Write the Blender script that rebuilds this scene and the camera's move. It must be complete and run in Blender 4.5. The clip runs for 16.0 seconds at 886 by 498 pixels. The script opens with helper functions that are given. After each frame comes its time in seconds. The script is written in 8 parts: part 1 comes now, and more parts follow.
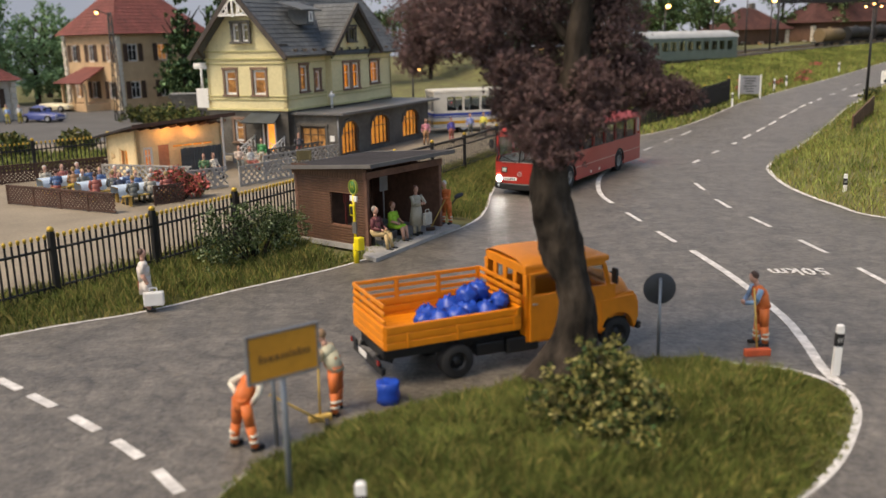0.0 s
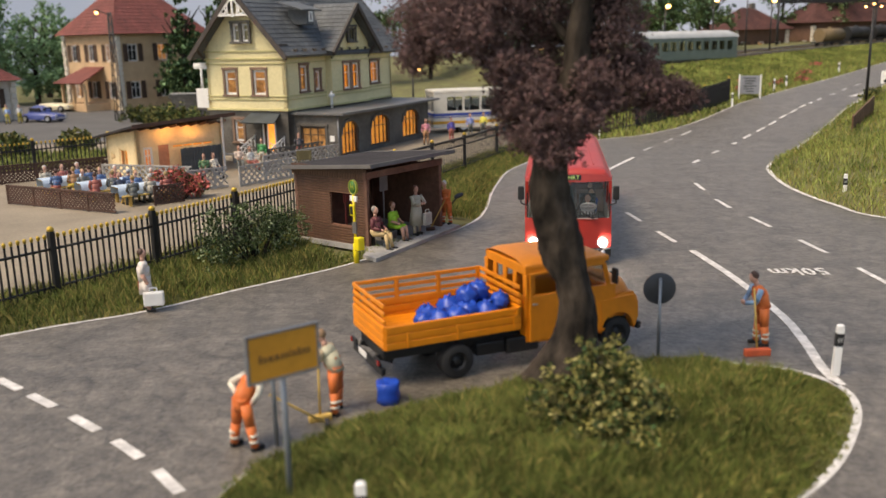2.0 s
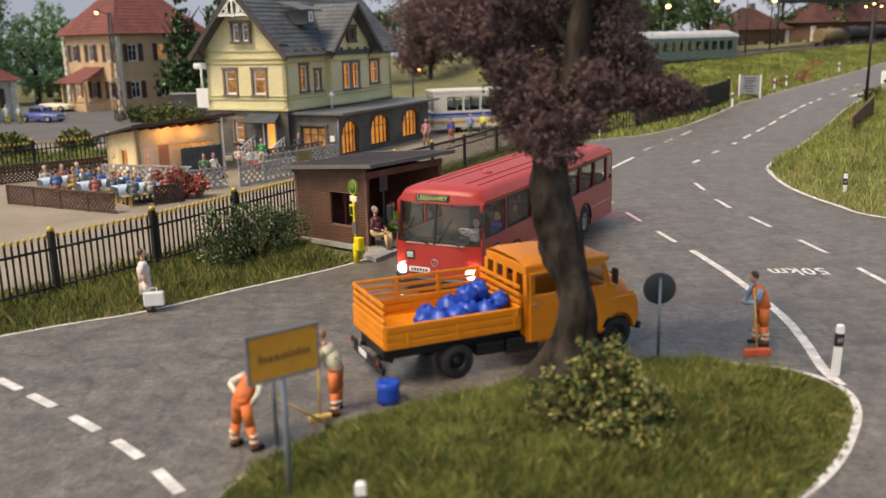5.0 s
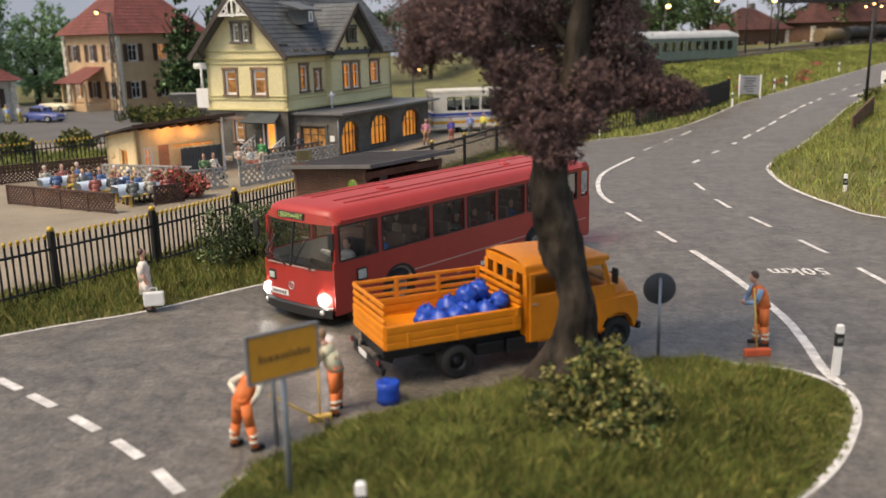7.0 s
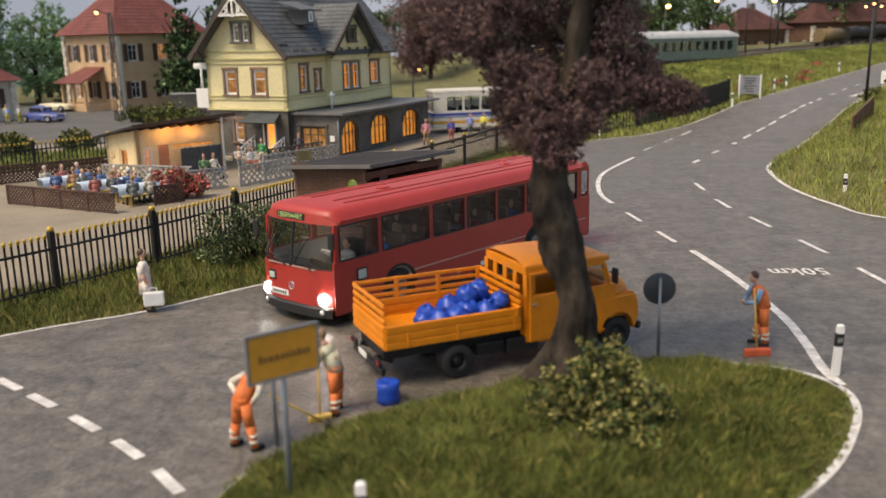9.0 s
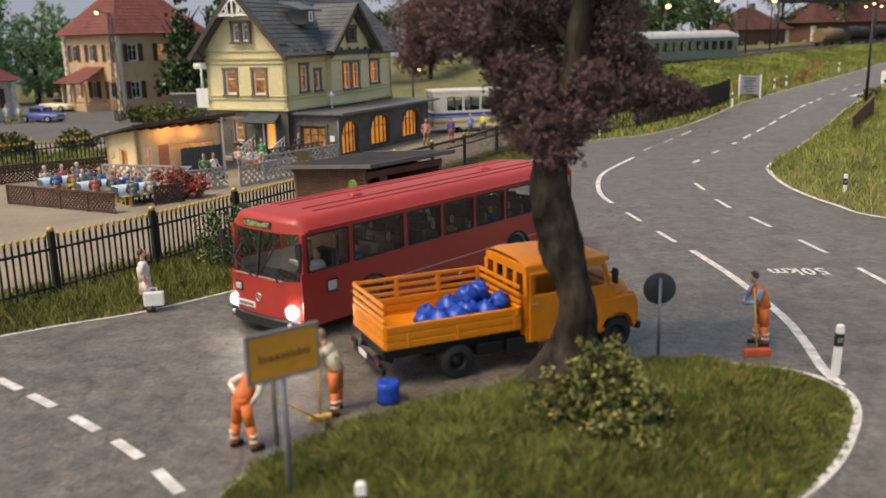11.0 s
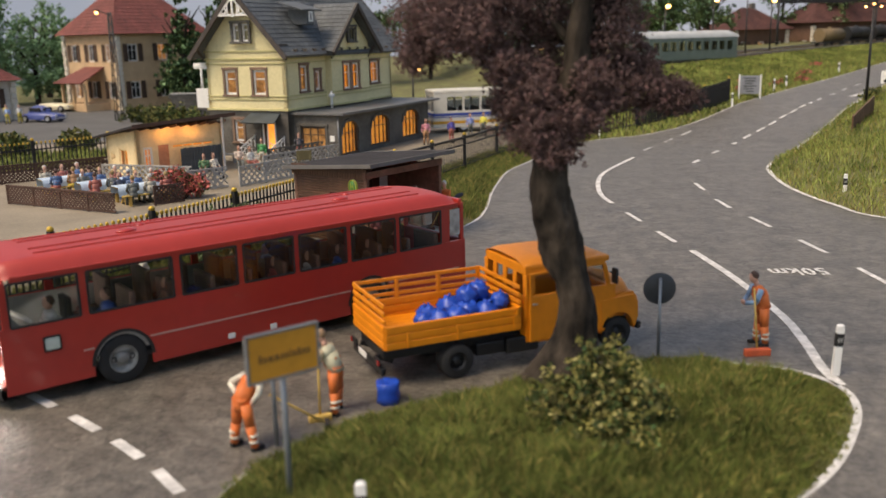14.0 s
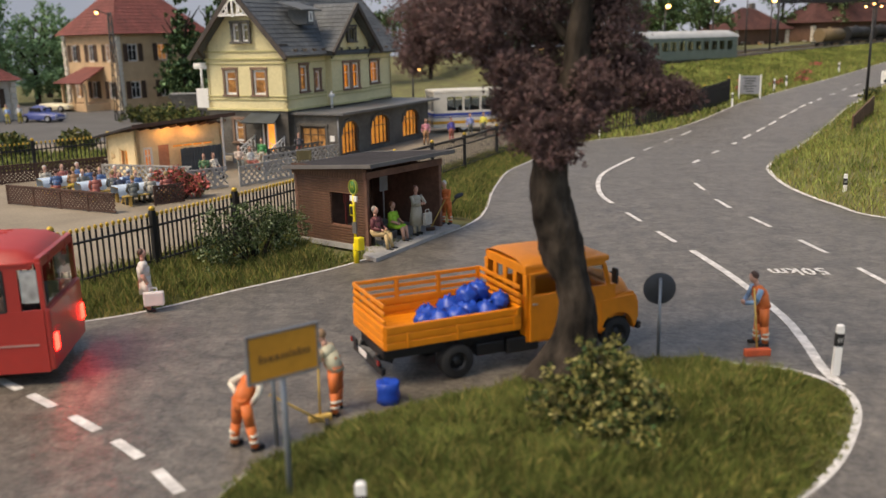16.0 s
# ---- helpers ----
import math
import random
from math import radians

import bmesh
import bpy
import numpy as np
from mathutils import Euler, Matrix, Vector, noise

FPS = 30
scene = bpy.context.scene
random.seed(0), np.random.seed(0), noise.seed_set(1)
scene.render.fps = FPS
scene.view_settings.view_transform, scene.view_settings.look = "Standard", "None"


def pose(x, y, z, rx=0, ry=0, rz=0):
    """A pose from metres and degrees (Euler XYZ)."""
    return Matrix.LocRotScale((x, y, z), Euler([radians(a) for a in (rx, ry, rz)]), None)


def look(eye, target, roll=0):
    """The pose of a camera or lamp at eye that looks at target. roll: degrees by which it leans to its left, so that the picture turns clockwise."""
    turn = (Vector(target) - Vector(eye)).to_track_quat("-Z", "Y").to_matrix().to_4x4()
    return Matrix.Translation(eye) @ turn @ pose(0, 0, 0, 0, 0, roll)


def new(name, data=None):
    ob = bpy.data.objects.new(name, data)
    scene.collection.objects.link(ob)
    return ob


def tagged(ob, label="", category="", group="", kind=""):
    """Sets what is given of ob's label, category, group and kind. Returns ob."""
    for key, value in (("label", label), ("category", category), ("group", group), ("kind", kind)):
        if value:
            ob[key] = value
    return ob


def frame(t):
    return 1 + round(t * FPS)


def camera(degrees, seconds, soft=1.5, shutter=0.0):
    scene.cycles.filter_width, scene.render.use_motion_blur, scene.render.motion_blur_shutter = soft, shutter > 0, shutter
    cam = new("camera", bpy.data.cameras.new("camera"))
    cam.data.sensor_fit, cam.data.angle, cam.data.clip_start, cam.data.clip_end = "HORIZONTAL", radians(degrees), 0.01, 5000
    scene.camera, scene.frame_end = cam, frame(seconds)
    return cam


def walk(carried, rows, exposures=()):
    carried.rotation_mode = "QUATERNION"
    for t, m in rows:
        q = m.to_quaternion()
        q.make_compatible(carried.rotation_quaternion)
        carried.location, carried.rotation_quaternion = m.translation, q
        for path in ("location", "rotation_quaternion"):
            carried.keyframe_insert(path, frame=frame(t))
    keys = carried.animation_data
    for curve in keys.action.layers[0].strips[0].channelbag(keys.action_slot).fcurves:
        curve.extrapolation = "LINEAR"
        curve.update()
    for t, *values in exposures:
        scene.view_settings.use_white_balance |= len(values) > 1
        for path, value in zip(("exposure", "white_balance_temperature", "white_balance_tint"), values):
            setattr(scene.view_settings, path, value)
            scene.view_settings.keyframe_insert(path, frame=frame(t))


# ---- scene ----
# A model railway layout in 1:87. Lengths below are those of the full-size prototype in metres;
# K brings every mesh and every place to the size of the model.
K = 1 / 87
EYE = pose(0, 0, 6.61 * K, 76.733, 0, 0) @ pose(0, 0, 0, 0, 0, -1.312)
cam = camera(52.425, 16.0)
cam.data.dof.use_dof = True
cam.data.dof.focus_distance, cam.data.dof.aperture_fstop = 30.0 * K, 31.0
walk(cam, [(0, EYE), (16, EYE)], [(0, 0.28, 7050, 9), (1, 0.33, 7050, 9), (3, 0.4, 7050, 9), (7, 0.36, 7050, 9), (9, 0.3, 7050, 9), (12, 0.24, 7050, 9), (16, 0.24, 7050, 9)])

# ---- world, sun, exposure ----
world = bpy.data.worlds.new("hall_light")
scene.world = world
world.use_nodes = True
wn = world.node_tree
sky = wn.nodes.new("ShaderNodeTexSky")
sky.sky_type, sky.sun_disc = "NISHITA", False
sky.sun_elevation, sky.sun_rotation = radians(57), radians(236)
sky.dust_density, sky.ozone_density = 2.5, 1.0
wn.links.new(sky.outputs[0], wn.nodes["Background"].inputs[0])
wn.nodes["Background"].inputs[1].default_value = 0.16
sun = new("sun", bpy.data.lights.new("sun", "SUN"))
sun.data.energy, sun.data.angle, sun.data.color = 2.6, radians(26), (1.0, 0.84, 0.66)
sun.matrix_world = look((-4.2, -2.4, 8), (0.2, 0.6, 0))


# ---- helpers for meshes ----
def hill(x, y):
    """Height of the layout: level, rising to the far right."""
    u = 0.75 * x + 0.66 * y - 46
    if u <= 0:
        return 0.0
    return 0.12 * u * u / (u + 3) if u < 14 else 1.3835 + 0.05 * (u - 14)


def at(x, y, z=None, rz=0, rx=0, ry=0):
    """A pose in the layout from prototype metres; on the ground when no height is given."""
    return pose(x * K, y * K, (hill(x, y) if z is None else z) * K, rx, ry, rz)


def finish(name, bm, mats, smooth=False):
    bm.transform(Matrix.Scale(K, 4))
    me = bpy.data.meshes.new(name)
    bm.to_mesh(me)
    bm.free()
    for m in mats if isinstance(mats, (list, tuple)) else [mats]:
        me.materials.append(m)
    if smooth:
        me.shade_smooth()
    return me


def part(name, bm, mats, parent, label="", smooth=False, place=None):
    ob = new(name, finish(name, bm, mats, smooth))
    ob.parent = parent
    if place is not None:
        ob.matrix_basis = place
    if label:
        ob["label"] = label
    return ob


def solid(name, bm, mats, m, label, category, group="", kind="", smooth=False):
    ob = new(name, finish(name, bm, mats, smooth))
    ob.matrix_basis = m
    return tagged(ob, label, category, group, kind)


def thing(name, m, label, category, group=""):
    ob = new(name)
    ob.empty_display_size = 0.005
    ob.matrix_basis = m
    return tagged(ob, label, category, group)


def cloud(name, verts, faces, mats, slots=None):
    """A mesh from arrays of corners in prototype metres."""
    me = bpy.data.meshes.new(name)
    v = np.asarray(verts, dtype=np.float64) * K
    me.from_pydata(v.tolist(), [], np.asarray(faces).tolist())
    for m in mats if isinstance(mats, (list, tuple)) else [mats]:
        me.materials.append(m)
    if slots is not None:
        me.polygons.foreach_set("material_index", np.asarray(slots, dtype=np.int32))
    return me


def B():
    return bmesh.new()


def box(bm, c, s, bevel=0.0, m=None, slot=0):
    """A block with centre c and size s, its edges rounded, turned by m about its centre."""
    tmp = bmesh.new()
    bmesh.ops.create_cube(tmp, size=1, matrix=Matrix.Diagonal((*s, 1)))
    if bevel:
        bmesh.ops.bevel(tmp, geom=tmp.edges[:], offset=bevel, segments=2, affect="EDGES", profile=0.6)
    tmp.transform(Matrix.Translation(c) @ (m or Matrix()))
    join(bm, tmp, slot)
    return bm


def join(bm, tmp, slot=0):
    base = [bm.verts.new(v.co) for v in tmp.verts]
    tmp.verts.index_update()
    for f in tmp.faces:
        try:
            g = bm.faces.new([base[v.index] for v in f.verts])
            g.material_index, g.smooth = slot, f.smooth
        except ValueError:
            pass
    tmp.free()


def rod(bm, a, b, r, r2=None, n=8, slot=0, caps=True):
    """A round bar from a to b."""
    a, b = Vector(a), Vector(b)
    tmp = bmesh.new()
    d = b - a
    bmesh.ops.create_cone(tmp, cap_ends=caps, segments=n, radius1=r, radius2=r if r2 is None else r2, depth=d.length)
    tmp.transform(Matrix.Translation((a + b) / 2) @ d.to_track_quat("Z", "Y").to_matrix().to_4x4())
    for f in tmp.faces:
        f.smooth = len(f.verts) == 4
    join(bm, tmp, slot)
    return bm


def pane(bm, c, s):
    """A single sheet of glass: the flat of a block with centre c and size s."""
    k = min(range(3), key=lambda i: s[i])
    u, v = [i for i in range(3) if i != k]
    q = []
    for a, b in ((-1, -1), (1, -1), (1, 1), (-1, 1)):
        p = list(c)
        p[u] += a * s[u] / 2
        p[v] += b * s[v] / 2
        q.append(bm.verts.new(p))
    bm.faces.new(q)
    return bm


def ball(bm, c, s, n=10, slot=0, m=None, rough=0.0):
    tmp = bmesh.new()
    bmesh.ops.create_uvsphere(tmp, u_segments=n, v_segments=max(6, n // 2 + 1), radius=1)
    if rough:
        for v in tmp.verts:
            v.co *= 1 + rough * noise.noise(v.co * 2.3 + Vector(c))
    tmp.transform(Matrix.Translation(c) @ (m or Matrix()) @ Matrix.Diagonal((*s, 1)))
    for f in tmp.faces:
        f.smooth = True
    join(bm, tmp, slot)
    return bm


def slab(bm, outline, a, b, axis="z", slot=0):
    """A flat outline given thickness from a to b along an axis."""
    def co(p, h):
        return {"z": (p[0], p[1], h), "y": (p[0], h, p[1]), "x": (h, p[0], p[1])}[axis]
    tmp = bmesh.new()
    lo = [tmp.verts.new(co(p, a)) for p in outline]
    hi = [tmp.verts.new(co(p, b)) for p in outline]
    tmp.faces.new(lo), tmp.faces.new(hi)
    n = len(outline)
    for i in range(n):
        tmp.faces.new((lo[i], lo[(i + 1) % n], hi[(i + 1) % n], hi[i]))
    bmesh.ops.recalc_face_normals(tmp, faces=tmp.faces[:])
    bmesh.ops.triangulate(tmp, faces=[f for f in tmp.faces if len(f.verts) > 4])
    join(bm, tmp, slot)
    return bm


def ribbon(bm, rail, width, z=0.0, slot=0):
    """A flat strip along a line on the ground."""
    pts = [Vector((x, y)) for x, y in rail]
    prev = None
    for i, q in enumerate(pts):
        d = (pts[min(i + 1, len(pts) - 1)] - pts[max(i - 1, 0)]).normalized()
        n = Vector((-d.y, d.x)) * width / 2
        pair = [bm.verts.new((*(q + s * n), hill(*(q + s * n)) + z)) for s in (1, -1)]
        if prev:
            bm.faces.new((prev[0], prev[1], pair[1], pair[0])).material_index = slot
        prev = pair
    return bm


def smoothed(points, n=6):
    """A smooth curve through points."""
    pts = [Vector(q) for q in points]
    out = []
    for i in range(len(pts) - 1):
        a, b = pts[i], pts[i + 1]
        p0, p3 = pts[max(i - 1, 0)], pts[min(i + 2, len(pts) - 1)]
        for j in range(n):
            t = j / n
            out.append(0.5 * ((2 * a) + (b - p0) * t + (2 * p0 - 5 * a + 4 * b - p3) * t * t + (3 * a - p0 - 3 * b + p3) * t ** 3))
    return out + [pts[-1]]


def inside(poly, x, y):
    """Which of the points lie in a polygon."""
    c = np.zeros(len(x), bool)
    for i in range(len(poly)):
        (x0, y0), (x1, y1) = poly[i - 1], poly[i]
        if y0 != y1:
            c ^= ((y0 > y) != (y1 > y)) & (x < (x1 - x0) * (y - y0) / (y1 - y0) + x0)
    return c


# ---- materials ----
def material(name, colour, rough=0.6, metal=0.0, vary=0.18, grain=9.0, fine=60.0, bump=0.15, tint=None, emit=0.0,
             coat=0.0, stretch=None, islands=0.0, spec=0.5, speck=None):
    """A surface with stains at one scale and grain at a finer one. Scales are per prototype metre."""
    m = bpy.data.materials.new(name)
    m.use_nodes = True
    t = m.node_tree
    N, Lk = t.nodes, t.links
    b = N["Principled BSDF"]
    b.inputs["Roughness"].default_value, b.inputs["Metallic"].default_value = rough, metal
    b.inputs["Coat Weight"].default_value = coat
    b.inputs["Specular IOR Level"].default_value = spec
    co = N.new("ShaderNodeTexCoord")
    src = co.outputs["Object"]
    if stretch:
        mp = N.new("ShaderNodeMapping")
        mp.inputs["Scale"].default_value = stretch
        Lk.new(src, mp.inputs[0])
        src = mp.outputs[0]
    big, small = N.new("ShaderNodeTexNoise"), N.new("ShaderNodeTexNoise")
    for nz, sc, det in ((big, grain, 5), (small, fine, 3)):
        nz.inputs["Scale"].default_value, nz.inputs["Detail"].default_value = sc / K / 10, det
        Lk.new(src, nz.inputs["Vector"])
    mix = N.new("ShaderNodeMixRGB")
    lo = tint or [c * (1 - vary) for c in colour]
    hi = [min(1, c * (1 + vary)) for c in colour]
    mix.inputs[1].default_value, mix.inputs[2].default_value = (*lo, 1), (*hi, 1)
    ramp = N.new("ShaderNodeMapRange")
    ramp.inputs[1].default_value, ramp.inputs[2].default_value = 0.32, 0.68
    Lk.new(big.outputs[0], ramp.inputs[0])
    Lk.new(ramp.outputs[0], mix.inputs[0])
    mul = N.new("ShaderNodeMixRGB")
    mul.blend_type = "MULTIPLY"
    mul.inputs[0].default_value = min(1.0, vary * 2.2) if speck is None else speck
    shade = N.new("ShaderNodeMapRange")
    shade.inputs[1].default_value, shade.inputs[2].default_value = 0.25, 0.75
    shade.inputs[3].default_value, shade.inputs[4].default_value = 0.55, 1.25
    Lk.new(small.outputs[0], shade.inputs[0])
    Lk.new(mix.outputs[0], mul.inputs[1])
    Lk.new(shade.outputs[0], mul.inputs[2])
    last = mul.outputs[0]
    if islands:
        geo, hue = N.new("ShaderNodeNewGeometry"), N.new("ShaderNodeHueSaturation")
        spread = N.new("ShaderNodeMapRange")
        spread.inputs[3].default_value, spread.inputs[4].default_value = 1 - islands, 1 + islands
        Lk.new(geo.outputs["Random Per Island"], spread.inputs[0])
        Lk.new(spread.outputs[0], hue.inputs["Value"])
        Lk.new(last, hue.inputs["Color"])
        last = hue.outputs[0]
    Lk.new(last, b.inputs["Base Color"])
    if bump:
        bp = N.new("ShaderNodeBump")
        bp.inputs["Strength"].default_value = bump
        bp.inputs["Distance"].default_value = 0.03 * K
        Lk.new(small.outputs[0], bp.inputs["Height"])
        Lk.new(bp.outputs[0], b.inputs["Normal"])
    if emit:
        Lk.new(mix.outputs[0], b.inputs["Emission Color"])
        b.inputs["Emission Strength"].default_value = emit
    return m


def glass(name, colour=(0.75, 0.78, 0.78), rough=0.03, alpha=0.72):
    """A pane: mostly clear, with gloss by Fresnel."""
    m = bpy.data.materials.new(name)
    m.use_nodes = True
    t = m.node_tree
    N, Lk = t.nodes, t.links
    N.remove(N["Principled BSDF"])
    clear, gloss, mix, fr, power, level = (N.new(k) for k in ("ShaderNodeBsdfTransparent", "ShaderNodeBsdfGlossy", "ShaderNodeMixShader", "ShaderNodeLayerWeight", "ShaderNodeMath", "ShaderNodeMapRange"))
    clear.inputs[0].default_value = (*[c * alpha for c in colour], 1)
    gloss.inputs["Roughness"].default_value = rough
    power.operation = "POWER"
    power.inputs[1].default_value = 4.0
    level.inputs[3].default_value, level.inputs[4].default_value = 0.045, 0.75
    Lk.new(fr.outputs["Facing"], power.inputs[0])
    Lk.new(power.outputs[0], level.inputs[0])
    Lk.new(level.outputs[0], mix.inputs[0])
    Lk.new(clear.outputs[0], mix.inputs[1])
    Lk.new(gloss.outputs[0], mix.inputs[2])
    Lk.new(mix.outputs[0], N["Material Output"].inputs[0])
    return m


def worn_asphalt():
    """Asphalt with fine grit, darker scuffs and a web of hairline cracks."""
    m = material("asphalt", (0.152, 0.135, 0.111), 0.43, vary=0.2, grain=9, fine=110, bump=1.0, speck=1.0, spec=0.5)
    N, Lk = m.node_tree.nodes, m.node_tree.links
    b = N["Principled BSDF"]
    co, warp, add, crack, line, scuff, level, mul = (N.new("ShaderNode" + k) for k in ("TexCoord", "TexNoise", "VectorMath", "TexVoronoi", "MapRange", "TexNoise", "MapRange", "MixRGB"))
    warp.inputs["Scale"].default_value, warp.inputs["Detail"].default_value = 3.0 / K, 4
    Lk.new(co.outputs["Object"], warp.inputs["Vector"])
    stretch = N.new("ShaderNodeVectorMath")
    stretch.operation, add.operation = "MULTIPLY_ADD", "ADD"
    stretch.inputs[1].default_value = (0.45 * K,) * 3
    Lk.new(warp.outputs["Color"], stretch.inputs[0])
    Lk.new(co.outputs["Object"], stretch.inputs[2])
    crack.feature = "DISTANCE_TO_EDGE"
    crack.inputs["Scale"].default_value = 1.5 / K
    Lk.new(stretch.outputs[0], crack.inputs["Vector"])
    line.inputs[1].default_value, line.inputs[2].default_value = 0.0, 0.06
    line.inputs[3].default_value, line.inputs[4].default_value = 0.66, 1.0
    Lk.new(crack.outputs["Distance"], line.inputs[0])
    scuff.inputs["Scale"].default_value, scuff.inputs["Detail"].default_value = 2.6 / K, 6
    Lk.new(co.outputs["Object"], scuff.inputs["Vector"])
    level.inputs[1].default_value, level.inputs[2].default_value = 0.36, 0.62
    level.inputs[3].default_value, level.inputs[4].default_value = 0.72, 1.1
    Lk.new(scuff.outputs[0], level.inputs[0])
    both = N.new("ShaderNodeMath")
    both.operation = "MULTIPLY"
    Lk.new(line.outputs[0], both.inputs[0])
    Lk.new(level.outputs[0], both.inputs[1])
    mul.blend_type = "MULTIPLY"
    mul.inputs[0].default_value = 1.0
    N.remove(add)
    Lk.new(b.inputs["Base Color"].links[0].from_socket, mul.inputs[1])
    Lk.new(both.outputs[0], mul.inputs[2])
    Lk.new(mul.outputs[0], b.inputs["Base Color"])
    return m


ASPHALT = worn_asphalt()
PAINT_WHITE = material("road_paint", (0.58, 0.56, 0.53), 0.8, vary=0.22, grain=30, fine=110, speck=0.6)
EARTH = material("earth", (0.12, 0.125, 0.04), 0.95, vary=0.35, grain=7, fine=60, bump=0.6, tint=(0.11, 0.095, 0.04))
SAND = material("sand", (0.245, 0.205, 0.148), 0.95, vary=0.16, grain=4, fine=120, bump=0.4)
GRASS = material("grass", (0.14, 0.163, 0.037), 0.8, vary=0.3, grain=9, fine=30, bump=0, tint=(0.085, 0.11, 0.025), islands=0.35, spec=0.2)
GRASS_FAR = material("grass_far", (0.28, 0.315, 0.08), 0.9, vary=0.3, grain=4, fine=25, bump=0, tint=(0.115, 0.15, 0.035), islands=0.35, spec=0.2)
CONCRETE = material("concrete", (0.33, 0.32, 0.3), 0.85, vary=0.15, grain=12, fine=90)
RED = material("bus_red", (0.365, 0.029, 0.021), 0.3, vary=0.07, grain=6, fine=40, bump=0.02, coat=0.3)
RED_LIGHT = material("roof_red", (0.38, 0.036, 0.026), 0.42, vary=0.07, grain=6, fine=40, bump=0.03)
ORANGE = material("truck_orange", (0.7, 0.225, 0.007), 0.45, vary=0.08, grain=8, fine=50, bump=0.05)
BLACK = material("black_plastic", (0.012, 0.012, 0.012), 0.5, vary=0.2)
RUBBER = material("rubber", (0.016, 0.016, 0.016), 0.8, vary=0.3)
STEEL = material("grey_steel", (0.2, 0.2, 0.2), 0.45, 0.4, vary=0.2)
SILVER = material("silver", (0.5, 0.5, 0.5), 0.35, 0.7, vary=0.15)
WHITE = material("white_plastic", (0.72, 0.71, 0.68), 0.5, vary=0.07)
DARK_WOOD = material("dark_wood", (0.075, 0.036, 0.022), 0.75, vary=0.35, grain=10, fine=60, stretch=(1, 1, 6))
BROWN_BOARD = material("brown_boards", (0.125, 0.062, 0.034), 0.7, vary=0.3, grain=8, fine=70)
# the shelter's brown wood again, lightened in place of daylight reaching inside
LIFTED_WOOD = material("inner_boards", (0.16, 0.08, 0.052), 0.8, vary=0.3)
FELT = material("roofing_felt", (0.034, 0.03, 0.03), 0.9, vary=0.25, grain=8, fine=120, bump=0.8, spec=0.25)
FASCIA = material("grey_fascia", (0.12, 0.112, 0.105), 0.7, vary=0.12)
YELLOW = material("signal_yellow", (0.75, 0.6, 0.01), 0.5, vary=0.08)
GREEN_DARK = material("sign_green", (0.05, 0.16, 0.03), 0.5, vary=0.1)
SIGN_YELLOW = material("sign_yellow", (0.6, 0.27, 0.02), 0.55, vary=0.12, grain=5, fine=60)
BLUE_BAG = material("blue_film", (0.01, 0.06, 0.4), 0.4, vary=0.15, bump=0.3, grain=15, fine=40)
GLASS = glass("window_glass")
DARK_GLASS = glass("tinted_glass", (0.82, 0.83, 0.81), 0.02, 0.98)
IRON = material("black_iron", (0.012, 0.011, 0.011), 0.55, vary=0.3)
GOLD = material("gold_tips", (0.55, 0.36, 0.05), 0.4, 0.5, vary=0.15)
SLATE = material("slate", (0.1, 0.107, 0.11), 0.65, vary=0.25, grain=6, fine=50, islands=0.16)
CREAM = material("cream_render", (0.68, 0.6, 0.34), 0.8, vary=0.1, grain=4, fine=60)
GREY_STONE = material("grey_masonry", (0.1, 0.092, 0.08), 0.85, vary=0.25, grain=8, fine=50, islands=0.15)
TRIM_GREY = material("grey_trim", (0.09, 0.082, 0.07), 0.7, vary=0.15)
TRIM_BROWN = material("brown_trim", (0.2, 0.125, 0.085), 0.75, vary=0.2)
GLOW = material("lit_room", (1.0, 0.31, 0.045), 0.8, vary=0.3, grain=14, fine=30, bump=0, emit=0.95)
GLOW_SOFT = material("dim_room", (0.75, 0.3, 0.1), 0.8, vary=0.6, grain=22, fine=50, bump=0, emit=0.6)
LAMP_WHITE = material("lamp_white", (1.0, 0.97, 0.95), 0.3, vary=0.02, bump=0, emit=80.0)
LAMP_WARM = material("lamp_warm", (1.0, 0.5, 0.16), 0.3, vary=0.02, bump=0, emit=8.0)
LAMP_RED = material("lamp_red", (1.0, 0.006, 0.005), 0.3, vary=0.02, bump=0, emit=55.0)
LAMP_AMBER = material("lamp_amber", (1.0, 0.3, 0.01), 0.3, vary=0.02, bump=0, emit=1.2)
BARK = material("bark", (0.048, 0.038, 0.029), 0.95, vary=0.5, grain=22, fine=70, bump=1.0, stretch=(1, 1, 0.55), tint=(0.014, 0.012, 0.01), speck=1.0, spec=0.12)
PURPLE = material("purple_leaf", (0.125, 0.08, 0.074), 0.9, vary=0.25, grain=3, fine=20, bump=0, islands=0.3, spec=0.2)
OLIVE = material("olive_leaf", (0.175, 0.16, 0.045), 0.75, vary=0.35, grain=5, fine=20, bump=0, islands=0.55, spec=0.25)
LEAF = material("green_leaf", (0.06, 0.085, 0.022), 0.7, vary=0.35, grain=5, fine=20, bump=0, islands=0.6, spec=0.3)
LEAF_PALE = material("pale_leaf", (0.22, 0.26, 0.14), 0.7, vary=0.25, bump=0, islands=0.4)
LEAF_DARK = material("dark_leaf", (0.03, 0.06, 0.02), 0.8, vary=0.35, bump=0, islands=0.5, spec=0.2)
FLOWER = material("red_flower", (0.5, 0.12, 0.1), 0.7, vary=0.3, bump=0, islands=0.4)


PAINTS = {}


def paint(rgb):
    if rgb not in PAINTS:
        PAINTS[rgb] = material("figure_paint", rgb, 0.6, vary=0.12, grain=25, fine=90, bump=0.1)
    return PAINTS[rgb]


